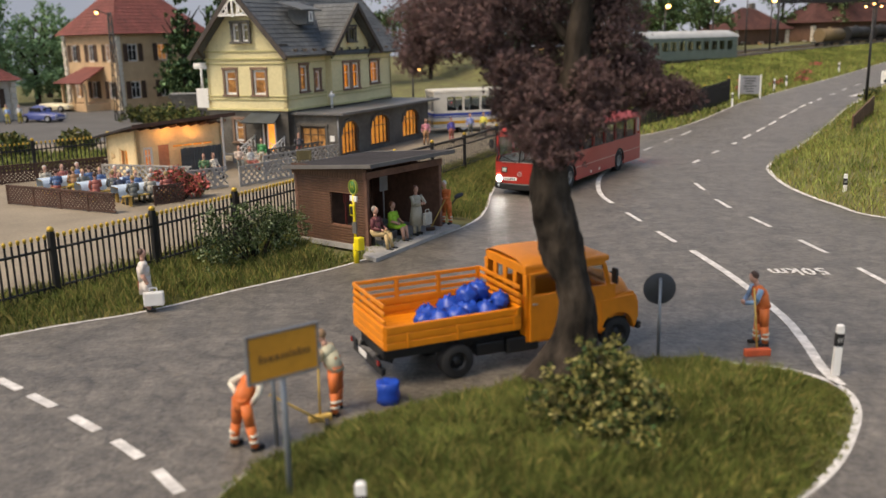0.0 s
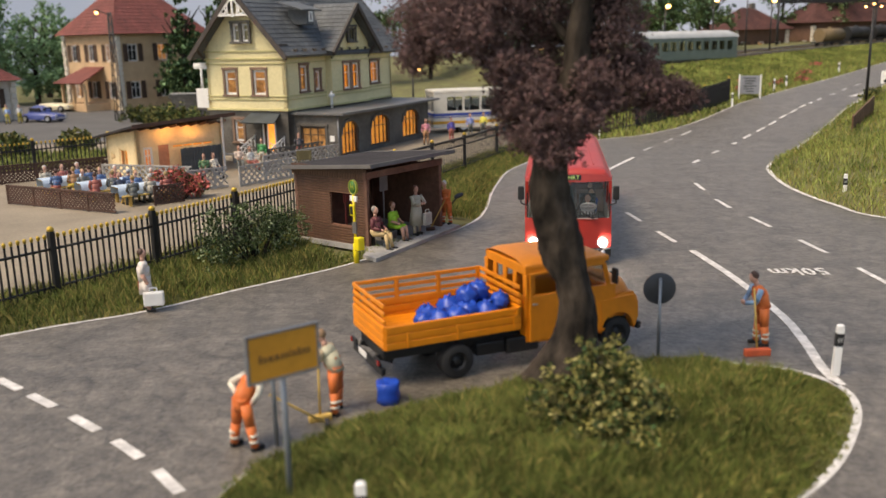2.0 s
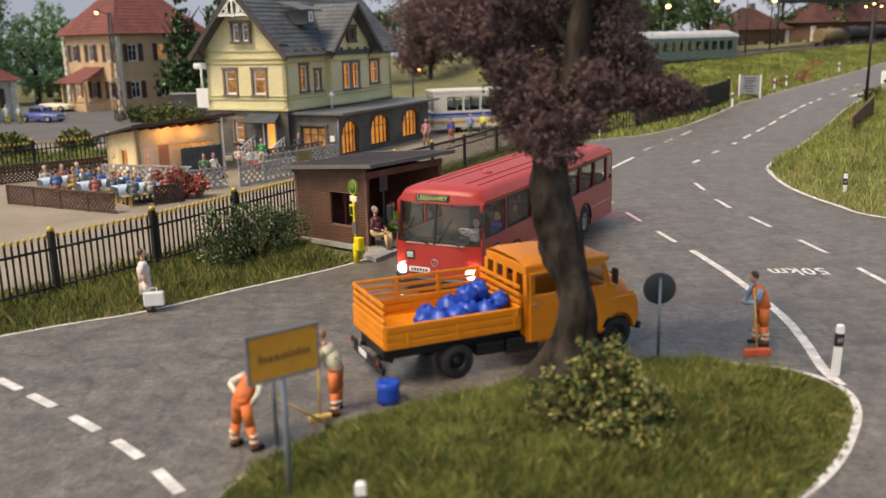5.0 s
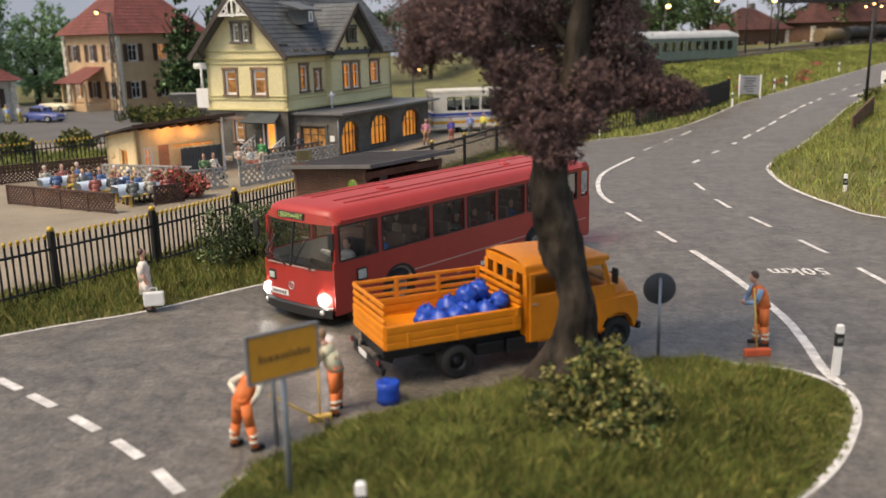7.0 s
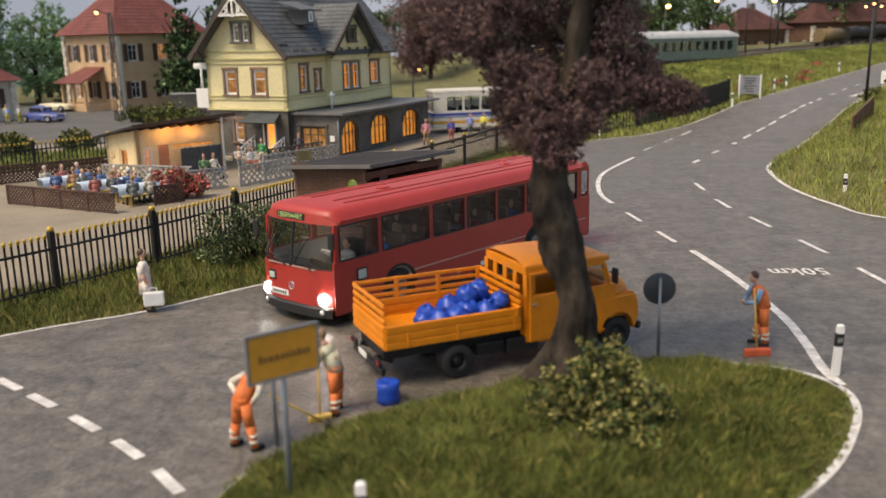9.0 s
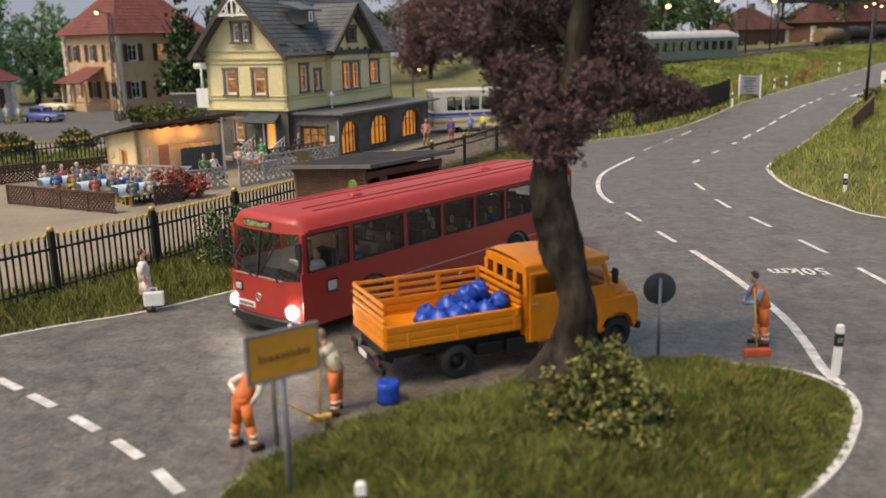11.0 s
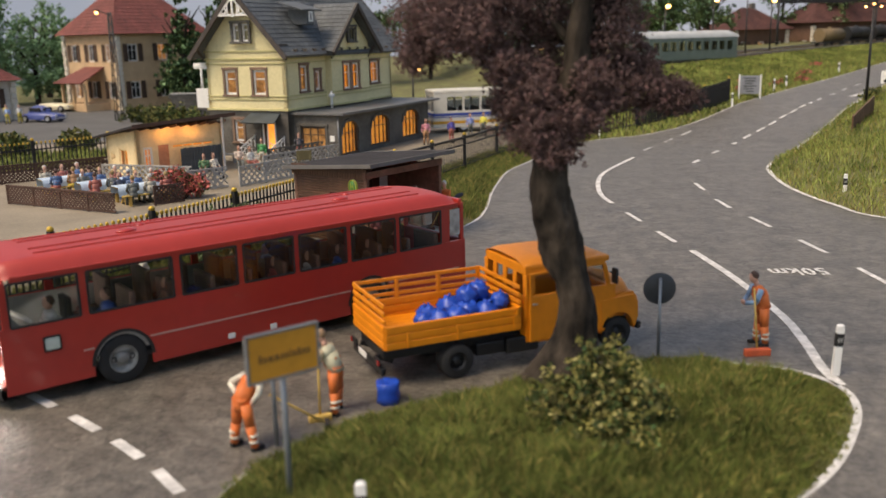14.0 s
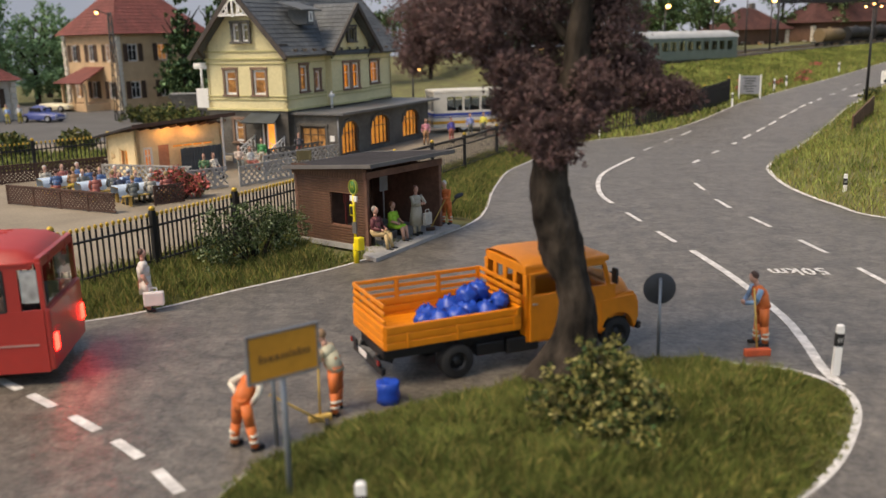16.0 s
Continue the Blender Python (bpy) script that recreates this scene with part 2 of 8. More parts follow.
SKIN, HAIR, SHOE, HI_VIS, CREAMY = (0.5, 0.28, 0.2), (0.06, 0.03, 0.02), (0.015, 0.013, 0.012), (0.62, 0.15, 0.03), (0.6, 0.56, 0.46)


# ---- ground, road, markings ----
def structure(name, bm_or_mesh, mats, label):
    me = bm_or_mesh if isinstance(bm_or_mesh, bpy.types.Mesh) else finish(name, bm_or_mesh, mats)
    return tagged(new(name, me), label, name.split("_")[0], kind="structure")


# the whole layout as one sheet, fine near the road and wide out to the horizon
gx = [-185, -140, -100] + list(range(-80, 101, 4)) + [120, 150, 185]
gy = [-40, -20] + list(range(0, 141, 4)) + [160, 180]
gv = [(x, y, -0.12 + min(hill(x, y), 6.0)) for y in gy for x in gx]
w_ = len(gx)
gf = [(j * w_ + i, j * w_ + i + 1, (j + 1) * w_ + i + 1, (j + 1) * w_ + i) for j in range(len(gy) - 1) for i in range(w_ - 1)]
structure("ground", cloud("ground", gv, gf, EARTH), EARTH, "green turf-covered earth of the model layout")

VERGE_EDGE = [(-30, 8), (-20, 13.4), (-10.4, 20.0), (-9.0, 20.9), (-7.5, 21.8), (-5.6, 23.6), (-4.0, 25.0), (-2.8, 26.2), (-0.4, 29.4),
              (1.1, 32.0), (1.7, 34.5), (2.1, 37.9), (2.6, 40.9), (3.3, 44.3), (4.9, 48.2), (7.4, 53.6), (10.1, 57.2), (13.5, 58.3),
              (16.9, 60.6), (21.8, 66.0), (28.4, 73.5), (34.1, 79.5), (45.7, 93.0), (62, 112)]
BANK_EDGE = [(26, 22), (20, 28.2), (15.7, 31.1), (15.0, 33.7), (14.8, 37.6), (15.5, 42.0), (16.4, 44.6), (17.5, 46.4), (20.7, 51.2), (23.6, 55.2),
             (29.2, 63.3), (35.6, 72.6), (47, 88.0), (66, 108)]
verge_line, bank_line = [tuple(v) for v in smoothed(VERGE_EDGE, 5)], [tuple(v) for v in smoothed(BANK_EDGE, 5)]


def road_sheet():
    bm = B()
    # strips between the two edges, and the wide junction before the camera
    n = 70
    def along(line, t):
        L = [0.0]
        for a, b in zip(line, line[1:]):
            L.append(L[-1] + math.dist(a, b))
        d = t * L[-1]
        for i in range(len(line) - 1):
            if d <= L[i + 1] + 1e-9:
                f = (d - L[i]) / (L[i + 1] - L[i])
                return Vector(line[i]).lerp(Vector(line[i + 1]), f)
        return Vector(line[-1])
    right = [(40, 2)] + bank_line
    rows = []
    for i in range(n + 1):
        a, b = along(verge_line, i / n), along(right, i / n)
        row = []
        for j in range(9):
            q = a.lerp(b, j / 8)
            row.append(bm.verts.new((q.x, q.y, hill(q.x, q.y) + 0.03)))
        rows.append(row)
    for r0, r1 in zip(rows, rows[1:]):
        for j in range(8):
            bm.faces.new((r0[j], r0[j + 1], r1[j + 1], r1[j]))
    f = [bm.verts.new(c) for c in ((-30, 8, 0.029), (-30, -6, 0.029), (40, -6, 0.029), (40, 2, 0.029))]
    bm.faces.new(f)
    bmesh.ops.recalc_face_normals(bm, faces=bm.faces[:])
    if sum(f.normal.z for f in bm.faces) < 0:
        bmesh.ops.reverse_faces(bm, faces=bm.faces[:])
    return bm


structure("road", road_sheet(), ASPHALT, "grey worn asphalt road junction with white markings")

ISLAND = [tuple(v) for v in smoothed([(-3.5, 11.4), (-3.2, 12.7), (-2.7, 13.5), (-1.6, 14.7), (0.2, 15.7), (2.2, 16.7), (4.4, 17.3), (6.2, 17.05), (7.08, 16.5),
                                      (7.42, 15.7), (7.3, 14.9), (6.86, 14.0), (6.06, 12.8), (5.1, 11.8), (3.4, 10.4), (1, 9.4), (-1.6, 9.4), (-3.0, 10.2), (-3.5, 11.4)], 4)]


def mound(x, y):
    """Height of the grass island."""
    d = min((Vector(a) - Vector((x, y))).length for a in ISLAND)
    return 0.045 + 0.44 * (1 - math.exp(-(d / 1.5) ** 2))


def island_mesh():
    bm = B()
    c = Vector((1.8, 13.2))
    rings = []
    for k in (1.0, 0.97, 0.9, 0.8, 0.65, 0.45, 0.22):
        ring = []
        for p in ISLAND[:-1]:
            q = c + (Vector(p) - c) * k
            ring.append(bm.verts.new((q.x, q.y, mound(q.x, q.y) if k < 1 else 0.02)))
        rings.append(ring)
    n = len(rings[0])
    for r0, r1 in zip(rings, rings[1:]):
        for i in range(n):
            bm.faces.new((r0[i], r0[(i + 1) % n], r1[(i + 1) % n], r1[i]))
    bm.faces.new(rings[-1])
    return bm


structure("ground_island", island_mesh(), EARTH, "low earth mound of the grass traffic island")


def marking(name, rail, width, label):
    return tagged(new(name, finish(name, ribbon(B(), rail, width, 0.045), PAINT_WHITE)), label, "road marking", "road markings", "structure")


marking("verge_line", verge_line[4:], 0.11, "thin worn white edge line along the grass verge")
marking("bank_line", bank_line, 0.2, "white edge line along the grassy bank")
marking("island_line", ISLAND[1:9], 0.13, "chalky white edge line round the grass island")
marking("island_line", ISLAND[27:-10], 0.14, "chalky white edge line round the grass island")
BAY_LINE = [tuple(v) for v in smoothed([(7.66, 26.9), (7.92, 23.6), (7.95, 20.3), (7.75, 18.4), (7.48, 16.8), (7.45, 15.9)], 5)]
marking("bay_line", BAY_LINE, 0.22, "solid white line between the bus bay and the road")
CURVE_LINE = [tuple(v) for v in smoothed([(10.4, 48.4), (8.7, 45.0), (7.6, 42.4), (6.95, 39.5), (6.65, 36.9), (6.75, 35.1)], 5)]
marking("curve_line", CURVE_LINE, 0.2, "solid white curved line at the bay's mouth")


def dash(a, b, width=0.16):
    marking("lane_dash", [a, b], width, "short white dash of the lane marking")


def dashes(points, length, width=0.16):
    for i, q in enumerate(points):
        a, b = Vector(points[max(i - 1, 0)]), Vector(points[min(i + 1, len(points) - 1)])
        d = (b - a).normalized() * length / 2
        q = Vector(q)
        dash(q - d, q + d, width)


dashes([(-8.75, 16.95), (-7.7, 16.05), (-6.47, 14.95), (-5.33, 13.86), (-4.32, 12.7), (-3.45, 11.4)], 0.95, 0.2)
dashes([(7.0, 32.3), (7.36, 28.9)], 1.7, 0.17)
dashes([(11.95, 51.9), (14.0, 55.4), (15.7, 57.5)], 1.5, 0.14)
dashes([(11.2, 38.6), (10.95, 34.5), (11.15, 30.9), (11.45, 27.1), (11.65, 23.5), (11.6, 20)], 1.8, 0.17)
dashes([(11.75, 42.4)], 1.0, 0.25)
dashes([(13.2, 46.3), (15.3, 49.9), (17.1, 52.6), (18.6, 54.6), (20.0, 56.3), (21.3, 57.9), (22.6, 59.6), (23.8, 61.0), (25.0, 62.5),
        (26.2, 64.0), (27.4, 65.6), (29.4, 68.1), (31.5, 70.8), (33.8, 73.6)], 1.25, 0.2)
dash((30.0, 66.2), (31.6, 67.4), 0.5)


def writing(text, name, mat, size, m, parent=None, depth=0.0, label="", category="", spread=1.0, weight=0.0):
    """Letters in the built-in font as a mesh."""
    cu = bpy.data.curves.new(name, "FONT")
    cu.body, cu.size, cu.align_x, cu.align_y, cu.extrude, cu.space_character = text, size * K, "CENTER", "CENTER", depth * K, spread
    cu.resolution_u, cu.offset = 2, weight * K
    tmp = bpy.data.objects.new(name, cu)
    me = bpy.data.meshes.new_from_object(tmp)
    bpy.data.objects.remove(tmp)
    me.materials.clear()
    me.materials.append(mat)
    ob = new(name, me)
    ob.matrix_basis, ob.parent = m, parent
    if label:
        ob["label"] = label
    if category:
        ob["category"] = category
    return ob


tagged(writing("50km", "speed_lettering", PAINT_WHITE, 1.35, at(9.86, 24.15, 0.05, 179) @ Matrix.Diagonal((0.5, 0.74, 1, 1)), spread=1.08, weight=0.03),
       "white speed limit lettering painted on the asphalt", "road marking", "road markings", "structure")

# ---- yard behind the fence ----
YARD = [(-12.6, 21.2), (-10.6, 24.0), (-8.8, 26.8), (-7.0, 30.0), (-4.6, 33.6), (-1.4, 39.6), (1.0, 45.6), (2.9, 50.0), (6.0, 56), (8, 66), (2, 80), (-30, 84), (-52, 72), (-46, 44), (-30, 30)]
bm = B()
slab(bm, YARD, -0.2, 0.035)
structure("yard", bm, SAND, "pale sandy gravel yard behind the fence")
bm = B()
slab(bm, [(-60, 60), (-26, 62), (-6, 68), (9, 71), (17, 76), (14, 84), (6, 112), (-20, 122), (-26, 100), (-60, 104)], -0.2, 0.06)
structure("street", bm, material("far_asphalt", (0.1, 0.096, 0.09), 0.9, vary=0.12, grain=3), "grey village street behind the station house")


# ---- the red bus ----
PALE_PANE = material("pale_pane", (0.42, 0.42, 0.4), 0.12, vary=0.3, grain=20, bump=0)
SIDE_WINDOWS = [(-0.45, -1.7), (-1.87, -3.56), (-3.74, -4.97), (-5.13, -6.33), (-6.48, -7.7), (-7.85, -9.09), (-9.23, -10.48)]
BUS_L, HALF, SILL, HEAD, GUTTER = 11.27, 1.25, 1.56, 2.39, 2.48
FRONT_AXLE, REAR_AXLE = -2.42, -8.31


def make_wheel(name, r, width, parent, x, y, rim_mat, label):
    """A wheel with its own centre; its axle lies along y."""
    hub = new(name)
    hub.empty_display_size = 0.003
    hub.parent = parent
    hub.matrix_basis = pose(x * K, y * K, r * K)
    hub["label"] = label
    s = 1 if y > 0 else -1
    bm = B()
    prof = [(r * 0.58, -width / 2), (r * 0.9, -width / 2), (r, -width * 0.36), (r, width * 0.36), (r * 0.9, width / 2), (r * 0.58, width / 2)]
    ring_mesh(bm, prof, 28)
    part("tyre", bm, RUBBER, hub)
    bm = B()
    ring_mesh(bm, [(r * 0.58, s * width * 0.45), (r * 0.5, s * width * 0.47), (r * 0.46, s * width * 0.2), (r * 0.3, s * width * 0.16), (r * 0.24, s * width * 0.36),
                   (r * 0.1, s * width * 0.4), (0.004, s * width * 0.4)], 24)
    for i in range(8):
        a = i * math.tau / 8
        box(bm, (math.cos(a) * r * 0.38, s * width * 0.22, math.sin(a) * r * 0.38), (0.06, 0.06, 0.06))
    part("rim", bm, rim_mat, hub)
    return hub


def ring_mesh(bm, prof, n):
    rings = []
    for i in range(n):
        a = i * math.tau / n
        rings.append([bm.verts.new((math.cos(a) * q[0], q[1], math.sin(a) * q[0])) for q in prof])
    for i in range(n):
        r0, r1 = rings[i], rings[(i + 1) % n]
        for j in range(len(prof) - 1):
            bm.faces.new((r0[j], r0[j + 1], r1[j + 1], r1[j])).smooth = True
    bmesh.ops.recalc_face_normals(bm, faces=bm.faces[:])


def arch_outline(x0, x1, z0, z1, arches, r):
    """A side panel from x0 to x1 with round wheel cut-outs at its lower edge."""
    pts = [(x0, z1), (x0, z0)]
    for c in sorted(arches):
        k = [(c + r * math.cos(a), 0.5 + r * math.sin(a)) for a in [math.pi - i * math.pi / 10 for i in range(11)]]
        pts += [(c - r, z0)] + k + [(c + r, z0)]
    return pts + [(x1, z0), (x1, z1)]


def roof_profile(y):
    t = abs(y) / HALF
    return 2.82 - 0.07 * t ** 2 - 0.24 * max(0, (t - 0.8) / 0.2) ** 1.6


RIM_GREY = material("rim_grey", (0.24, 0.235, 0.22), 0.5, 0.3, vary=0.2)


def build_bus():
    bus = thing("bus", Matrix(), "red single-deck coach with tinted windows and lit headlights", "bus")
    rk = 0.2                                              # how far the windscreen leans back
    # lower body: two sides, front and back
    bm = B()
    for s in (1, -1):
        o = arch_outline(-BUS_L + 0.1, -0.24, 0.29, SILL, [FRONT_AXLE, REAR_AXLE], 0.58)
        slab(bm, o, s * (HALF - 0.06), s * HALF, "y")
        for (a, b), (c, d) in zip(SIDE_WINDOWS, SIDE_WINDOWS[1:]):
            box(bm, ((b + c) / 2, s * (HALF - 0.045), (SILL + HEAD) / 2), (b - c, 0.07, HEAD - SILL))
        box(bm, (-10.62, s * (HALF - 0.045), (SILL + HEAD) / 2), (0.28, 0.07, HEAD - SILL))
        box(bm, (-0.37, s * (HALF - 0.05), (SILL + HEAD) / 2), (0.13, 0.09, HEAD - SILL + 0.1), 0.02)
        box(bm, (-BUS_L / 2 - 0.15, s * (HALF - 0.05), (HEAD + GUTTER) / 2 + 0.02), (BUS_L - 0.75, 0.09, GUTTER - HEAD + 0.04))
    # curved front: lower face and the panel over the windscreen
    def front(y, z):
        lean = max(0.0, (z - 1.35) / 1.25) * rk
        return -0.22 * (abs(y) / HALF) ** 3.2 - lean
    def sheet(z0, z1, nz, ny=16):
        grid = []
        for j in range(nz + 1):
            row = []
            for i in range(ny + 1):
                y = HALF * (2 * i / ny - 1)
                top = z1 if z1 < 2 else max(roof_profile(y) - 0.16, GUTTER + 0.01)
                z = z0 + (top - z0) * j / nz
                row.append(bm.verts.new((front(y, z), y, z)))
            grid.append(row)
        for r0, r1 in zip(grid, grid[1:]):
            for i in range(ny):
                bm.faces.new((r0[i], r0[i + 1], r1[i + 1], r1[i])).smooth = True
    sheet(0.42, 1.38, 5)
    sheet(2.42, 2.7, 2)
    box(bm, (-BUS_L + 0.06, 0, 0.95), (0.14, 2 * HALF - 0.02, 1.28), 0.05)
    for s in (1, -1):
        box(bm, (-BUS_L + 0.1, s * 0.62, 2.4), (0.1, 0.1, 0.3), 0.02)
    box(bm, (-BUS_L + 0.12, 0, 2.5), (0.12, 2 * HALF - 0.1, 0.2), 0.03)
    bmesh.ops.recalc_face_normals(bm, faces=bm.faces[:])
    part("body", bm, RED, bus, "glossy red painted coach body")
    # roof
    bm = B()
    ys = [HALF * math.sin(math.pi / 2 * (2 * i / 24 - 1)) for i in range(25)]
    xs = [(-0.215, 0.17), (-0.25, 0.08), (-0.4, 0.02), (-1.0, 0.0), (-BUS_L + 0.9, 0.0), (-BUS_L + 0.45, 0.05), (-BUS_L + 0.2, 0.16), (-BUS_L + 0.1, 0.34)]
    rows = []
    for x, drop in xs:
        row = []
        for y in ys:
            z = max(roof_profile(y) - drop, GUTTER)
            row.append(bm.verts.new((x - 0.22 * (abs(y) / HALF) ** 3.2 if x > -0.9 else x + 0.12 * (abs(y) / HALF) ** 4, y, z)))
        rows.append(row)
    for r0, r1 in zip(rows, rows[1:]):
        for i in range(24):
            bm.faces.new((r0[i], r1[i], r1[i + 1], r0[i + 1])).smooth = True
    bmesh.ops.recalc_face_normals(bm, faces=bm.faces[:])
    roof = part("roof", bm, RED_LIGHT, bus, "dull red coach roof with low ribs")
    bm = B()
    for y in (-0.75, -0.4, 0.4, 0.75):
        box(bm, (-BUS_L / 2, y, roof_profile(y) + 0.005), (BUS_L - 2.2, 0.05, 0.035), 0.01)
    for s in (1, -1):
        box(bm, (-BUS_L / 2 - 0.15, s * (HALF - 0.005), GUTTER + 0.02), (BUS_L - 0.95, 0.05, 0.045), 0.01)
    part("roof_rib", bm, RED_LIGHT, roof)
    for x in (-3.1, -8.3):
        bm = B()
        ball(bm, (x, 0.1, 2.83), (0.22, 0.15, 0.06), 14)
        ball(bm, (x - 0.45, -0.35, 2.82), (0.1, 0.1, 0.045), 12)
        part("roof_vent", bm, RED, roof)
    # glass
    for s in (1, -1):
        for a, b in SIDE_WINDOWS:
            bm = B()
            pane(bm, ((a + b) / 2, s * (HALF - 0.05), (SILL + HEAD) / 2), (a - b, 0.02, HEAD - SILL))
            sash = part("side_window", bm, DARK_GLASS, bus)
            sash.visible_shadow = False
            bm = B()
            for x in (a, b):
                box(bm, (x, s * (HALF - 0.012), (SILL + HEAD) / 2), (0.045, 0.035, HEAD - SILL), 0.008)
            for z in (SILL, HEAD):
                box(bm, ((a + b) / 2, s * (HALF - 0.012), z), (a - b, 0.035, 0.045), 0.008)
            part("window_seal", bm, BLACK, sash)
        bm = B()
        pane(bm, (-10.95, s * (HALF - 0.03), (SILL + HEAD) / 2 + 0.06), (0.32, 0.02, 0.66))
        part("corner_window", bm, PALE_PANE, bus, "pale rear corner pane")
        bm = B()
        box(bm, (-BUS_L + 0.1, s * (HALF - 0.06), 2.02), (0.1, 0.1, 0.98), 0.02)
        part("rear_post", bm, RED, bus)
    for s in (1, -1):
        bm = B()
        ys2 = [s * (0.05 + (HALF - 0.1) * i / 8) for i in range(9)]
        lo = [bm.verts.new((front(y, 1.42) + 0.01, y, 1.4)) for y in ys2]
        hi = [bm.verts.new((front(y, 2.42) + 0.01, y, 2.42)) for y in ys2]
        for i in range(8):
            bm.faces.new((lo[i], lo[i + 1], hi[i + 1], hi[i])).smooth = True
        screen = part("windscreen", bm, DARK_GLASS, bus, "large curved tinted windscreen half")
        screen.visible_shadow = False
        bm = B()
        rod(bm, (0.02, s * 0.45 + 0.3, 1.37), (-0.04, s * 0.55 - 0.25, 1.62), 0.018, n=6)
        rod(bm, (0.0, s * 0.55 - 0.42, 1.45), (-0.1, s * 0.55 - 0.08, 2.05), 0.024, n=6)
        part("wiper", bm, BLACK, bus)
    bm = B()
    box(bm, (-0.08, 0, 1.9), (0.05, 0.06, 1.06), m=pose(0, 0, 0, 0, -9.1, 0))
    for s in (1, -1):
        box(bm, (-0.3, s * (HALF - 0.07), 1.9), (0.05, 0.04, 1.04), 0.01, m=pose(0, 0, 0, 0, -9.1, 0))
    part("windscreen_pillar", bm, BLACK, bus)
    bm = B()
    pane(bm, (-BUS_L + 0.03, 0, 2.02), (0.03, 2 * HALF - 0.5, 0.72))
    part("rear_window", bm, DARK_GLASS, bus)
    # front fittings
    bm = B()
    box(bm, (-0.23, -0.12, 2.55), (0.12, 0.98, 0.17), 0.03)
    dest = part("destination_box", bm, BLACK, bus, "black destination box with pale green letters")
    writing("LEERFAHRT", "destination_letters", material("blind_letters", (0.45, 0.6, 0.2), 0.6, vary=0.05, emit=0.12), 0.17,
            Matrix.Translation((-0.166 * K, -0.12 * K, 2.55 * K)) @ pose(0, 0, 0, 90, 0, 90), dest)
    bm = B()
    bow = []
    for i in range(17):
        y = HALF * (2 * i / 16 - 1) * 0.995
        x = 0.06 - 0.22 * (abs(y) / HALF) ** 3.2
        bow.append([bm.verts.new((x + dx, y, z)) for dx, z in ((-0.3, 0.5), (-0.02, 0.5), (0.02, 0.46), (0.02, 0.27), (-0.02, 0.23), (-0.3, 0.23))])
    for r0, r1 in zip(bow, bow[1:]):
        for j in range(5):
            bm.faces.new((r0[j], r0[j + 1], r1[j + 1], r1[j]))
    bmesh.ops.recalc_face_normals(bm, faces=bm.faces[:])
    part("bumper", bm, BLACK, bus, "black rubber bumper")
    for s in (1, -1):
        bm = B()
        ring_mesh(bm, [(0.17, 0.02), (0.17, 0.06), (0.14, 0.07), (0.12, 0.04)], 20)
        bm.transform(pose(-0.09, s * 1.0, 0.67, 0, 0, -90))
        lamp = part("headlight", bm, SILVER, bus, "round headlight glowing white")
        bm = B()
        ball(bm, (-0.1, s * 1.0, 0.67), (0.07, 0.15, 0.15), 14)
        part("headlight_lens", bm, LAMP_WHITE, lamp)
        bm = B()
        ball(bm, (-0.06, s * 1.0, 0.38), (0.09, 0.075, 0.075), 10)
        part("fog_lamp", bm, SILVER, bus)
        # mirrors on bent arms
        bm = B()
        rod(bm, (-0.25, s * 1.15, 1.72), (-0.1, s * 1.36, 1.82), 0.02, n=6)
        rod(bm, (-0.1, s * 1.36, 1.82), (-0.1, s * 1.36, 2.0), 0.02, n=6)
        arm = part("mirror_arm", bm, BLACK, bus)
        bm = B()
        box(bm, (-0.1, s * 1.36, 2.12), (0.08, 0.18, 0.4), 0.04)
        part("mirror", bm, BLACK, arm, "tall black wing mirror")
        bm = B()
        box(bm, (-BUS_L - 0.02, s * 1.04, 0.85), (0.06, 0.2, 0.34), 0.02)
        part("tail_light", bm, LAMP_RED, bus, "red tail light glowing")
        bm = B()
        for x0, x1 in ((-BUS_L + 0.25, REAR_AXLE - 0.55), (REAR_AXLE + 0.55, FRONT_AXLE - 0.55), (FRONT_AXLE + 0.55, FRONT_AXLE + 0.75)):
            box(bm, ((x0 + x1) / 2, s * (HALF + 0.004), 0.86), (x1 - x0, 0.014, 0.035))
        part("side_strip", bm, material("strip", (0.5, 0.3, 0.26), 0.4, 0.3, vary=0.1) if s > 0 else bpy.data.materials["strip"], bus, "thin bright side moulding")
        for ax in (FRONT_AXLE, REAR_AXLE):
            bm = B()
            arcs = [math.pi - i * math.pi / 14 for i in range(15)]
            loop = []
            for a0 in arcs:
                loop.append([bm.verts.new((ax + r * math.cos(a0), s * (HALF + o), 0.5 + r * math.sin(a0))) for r, o in ((0.57, -0.04), (0.57, 0.02), (0.63, 0.02), (0.63, -0.04))])
            for r0, r1 in zip(loop, loop[1:]):
                for j in range(3):
                    bm.faces.new((r0[j], r0[j + 1], r1[j + 1], r1[j]))
            bmesh.ops.recalc_face_normals(bm, faces=bm.faces[:])
            part("wheel_arch", bm, BLACK, bus, "black rubber wheel arch trim")
            bm = B()
            slab(bm, [(ax + 0.6 * math.cos(q), 0.5 + 0.6 * math.sin(q)) for q in arcs] + [(ax + 0.6, 0.3), (ax - 0.6, 0.3)], s * 0.62, s * 0.9, "y")
            part("wheel_well", bm, BLACK, bus)
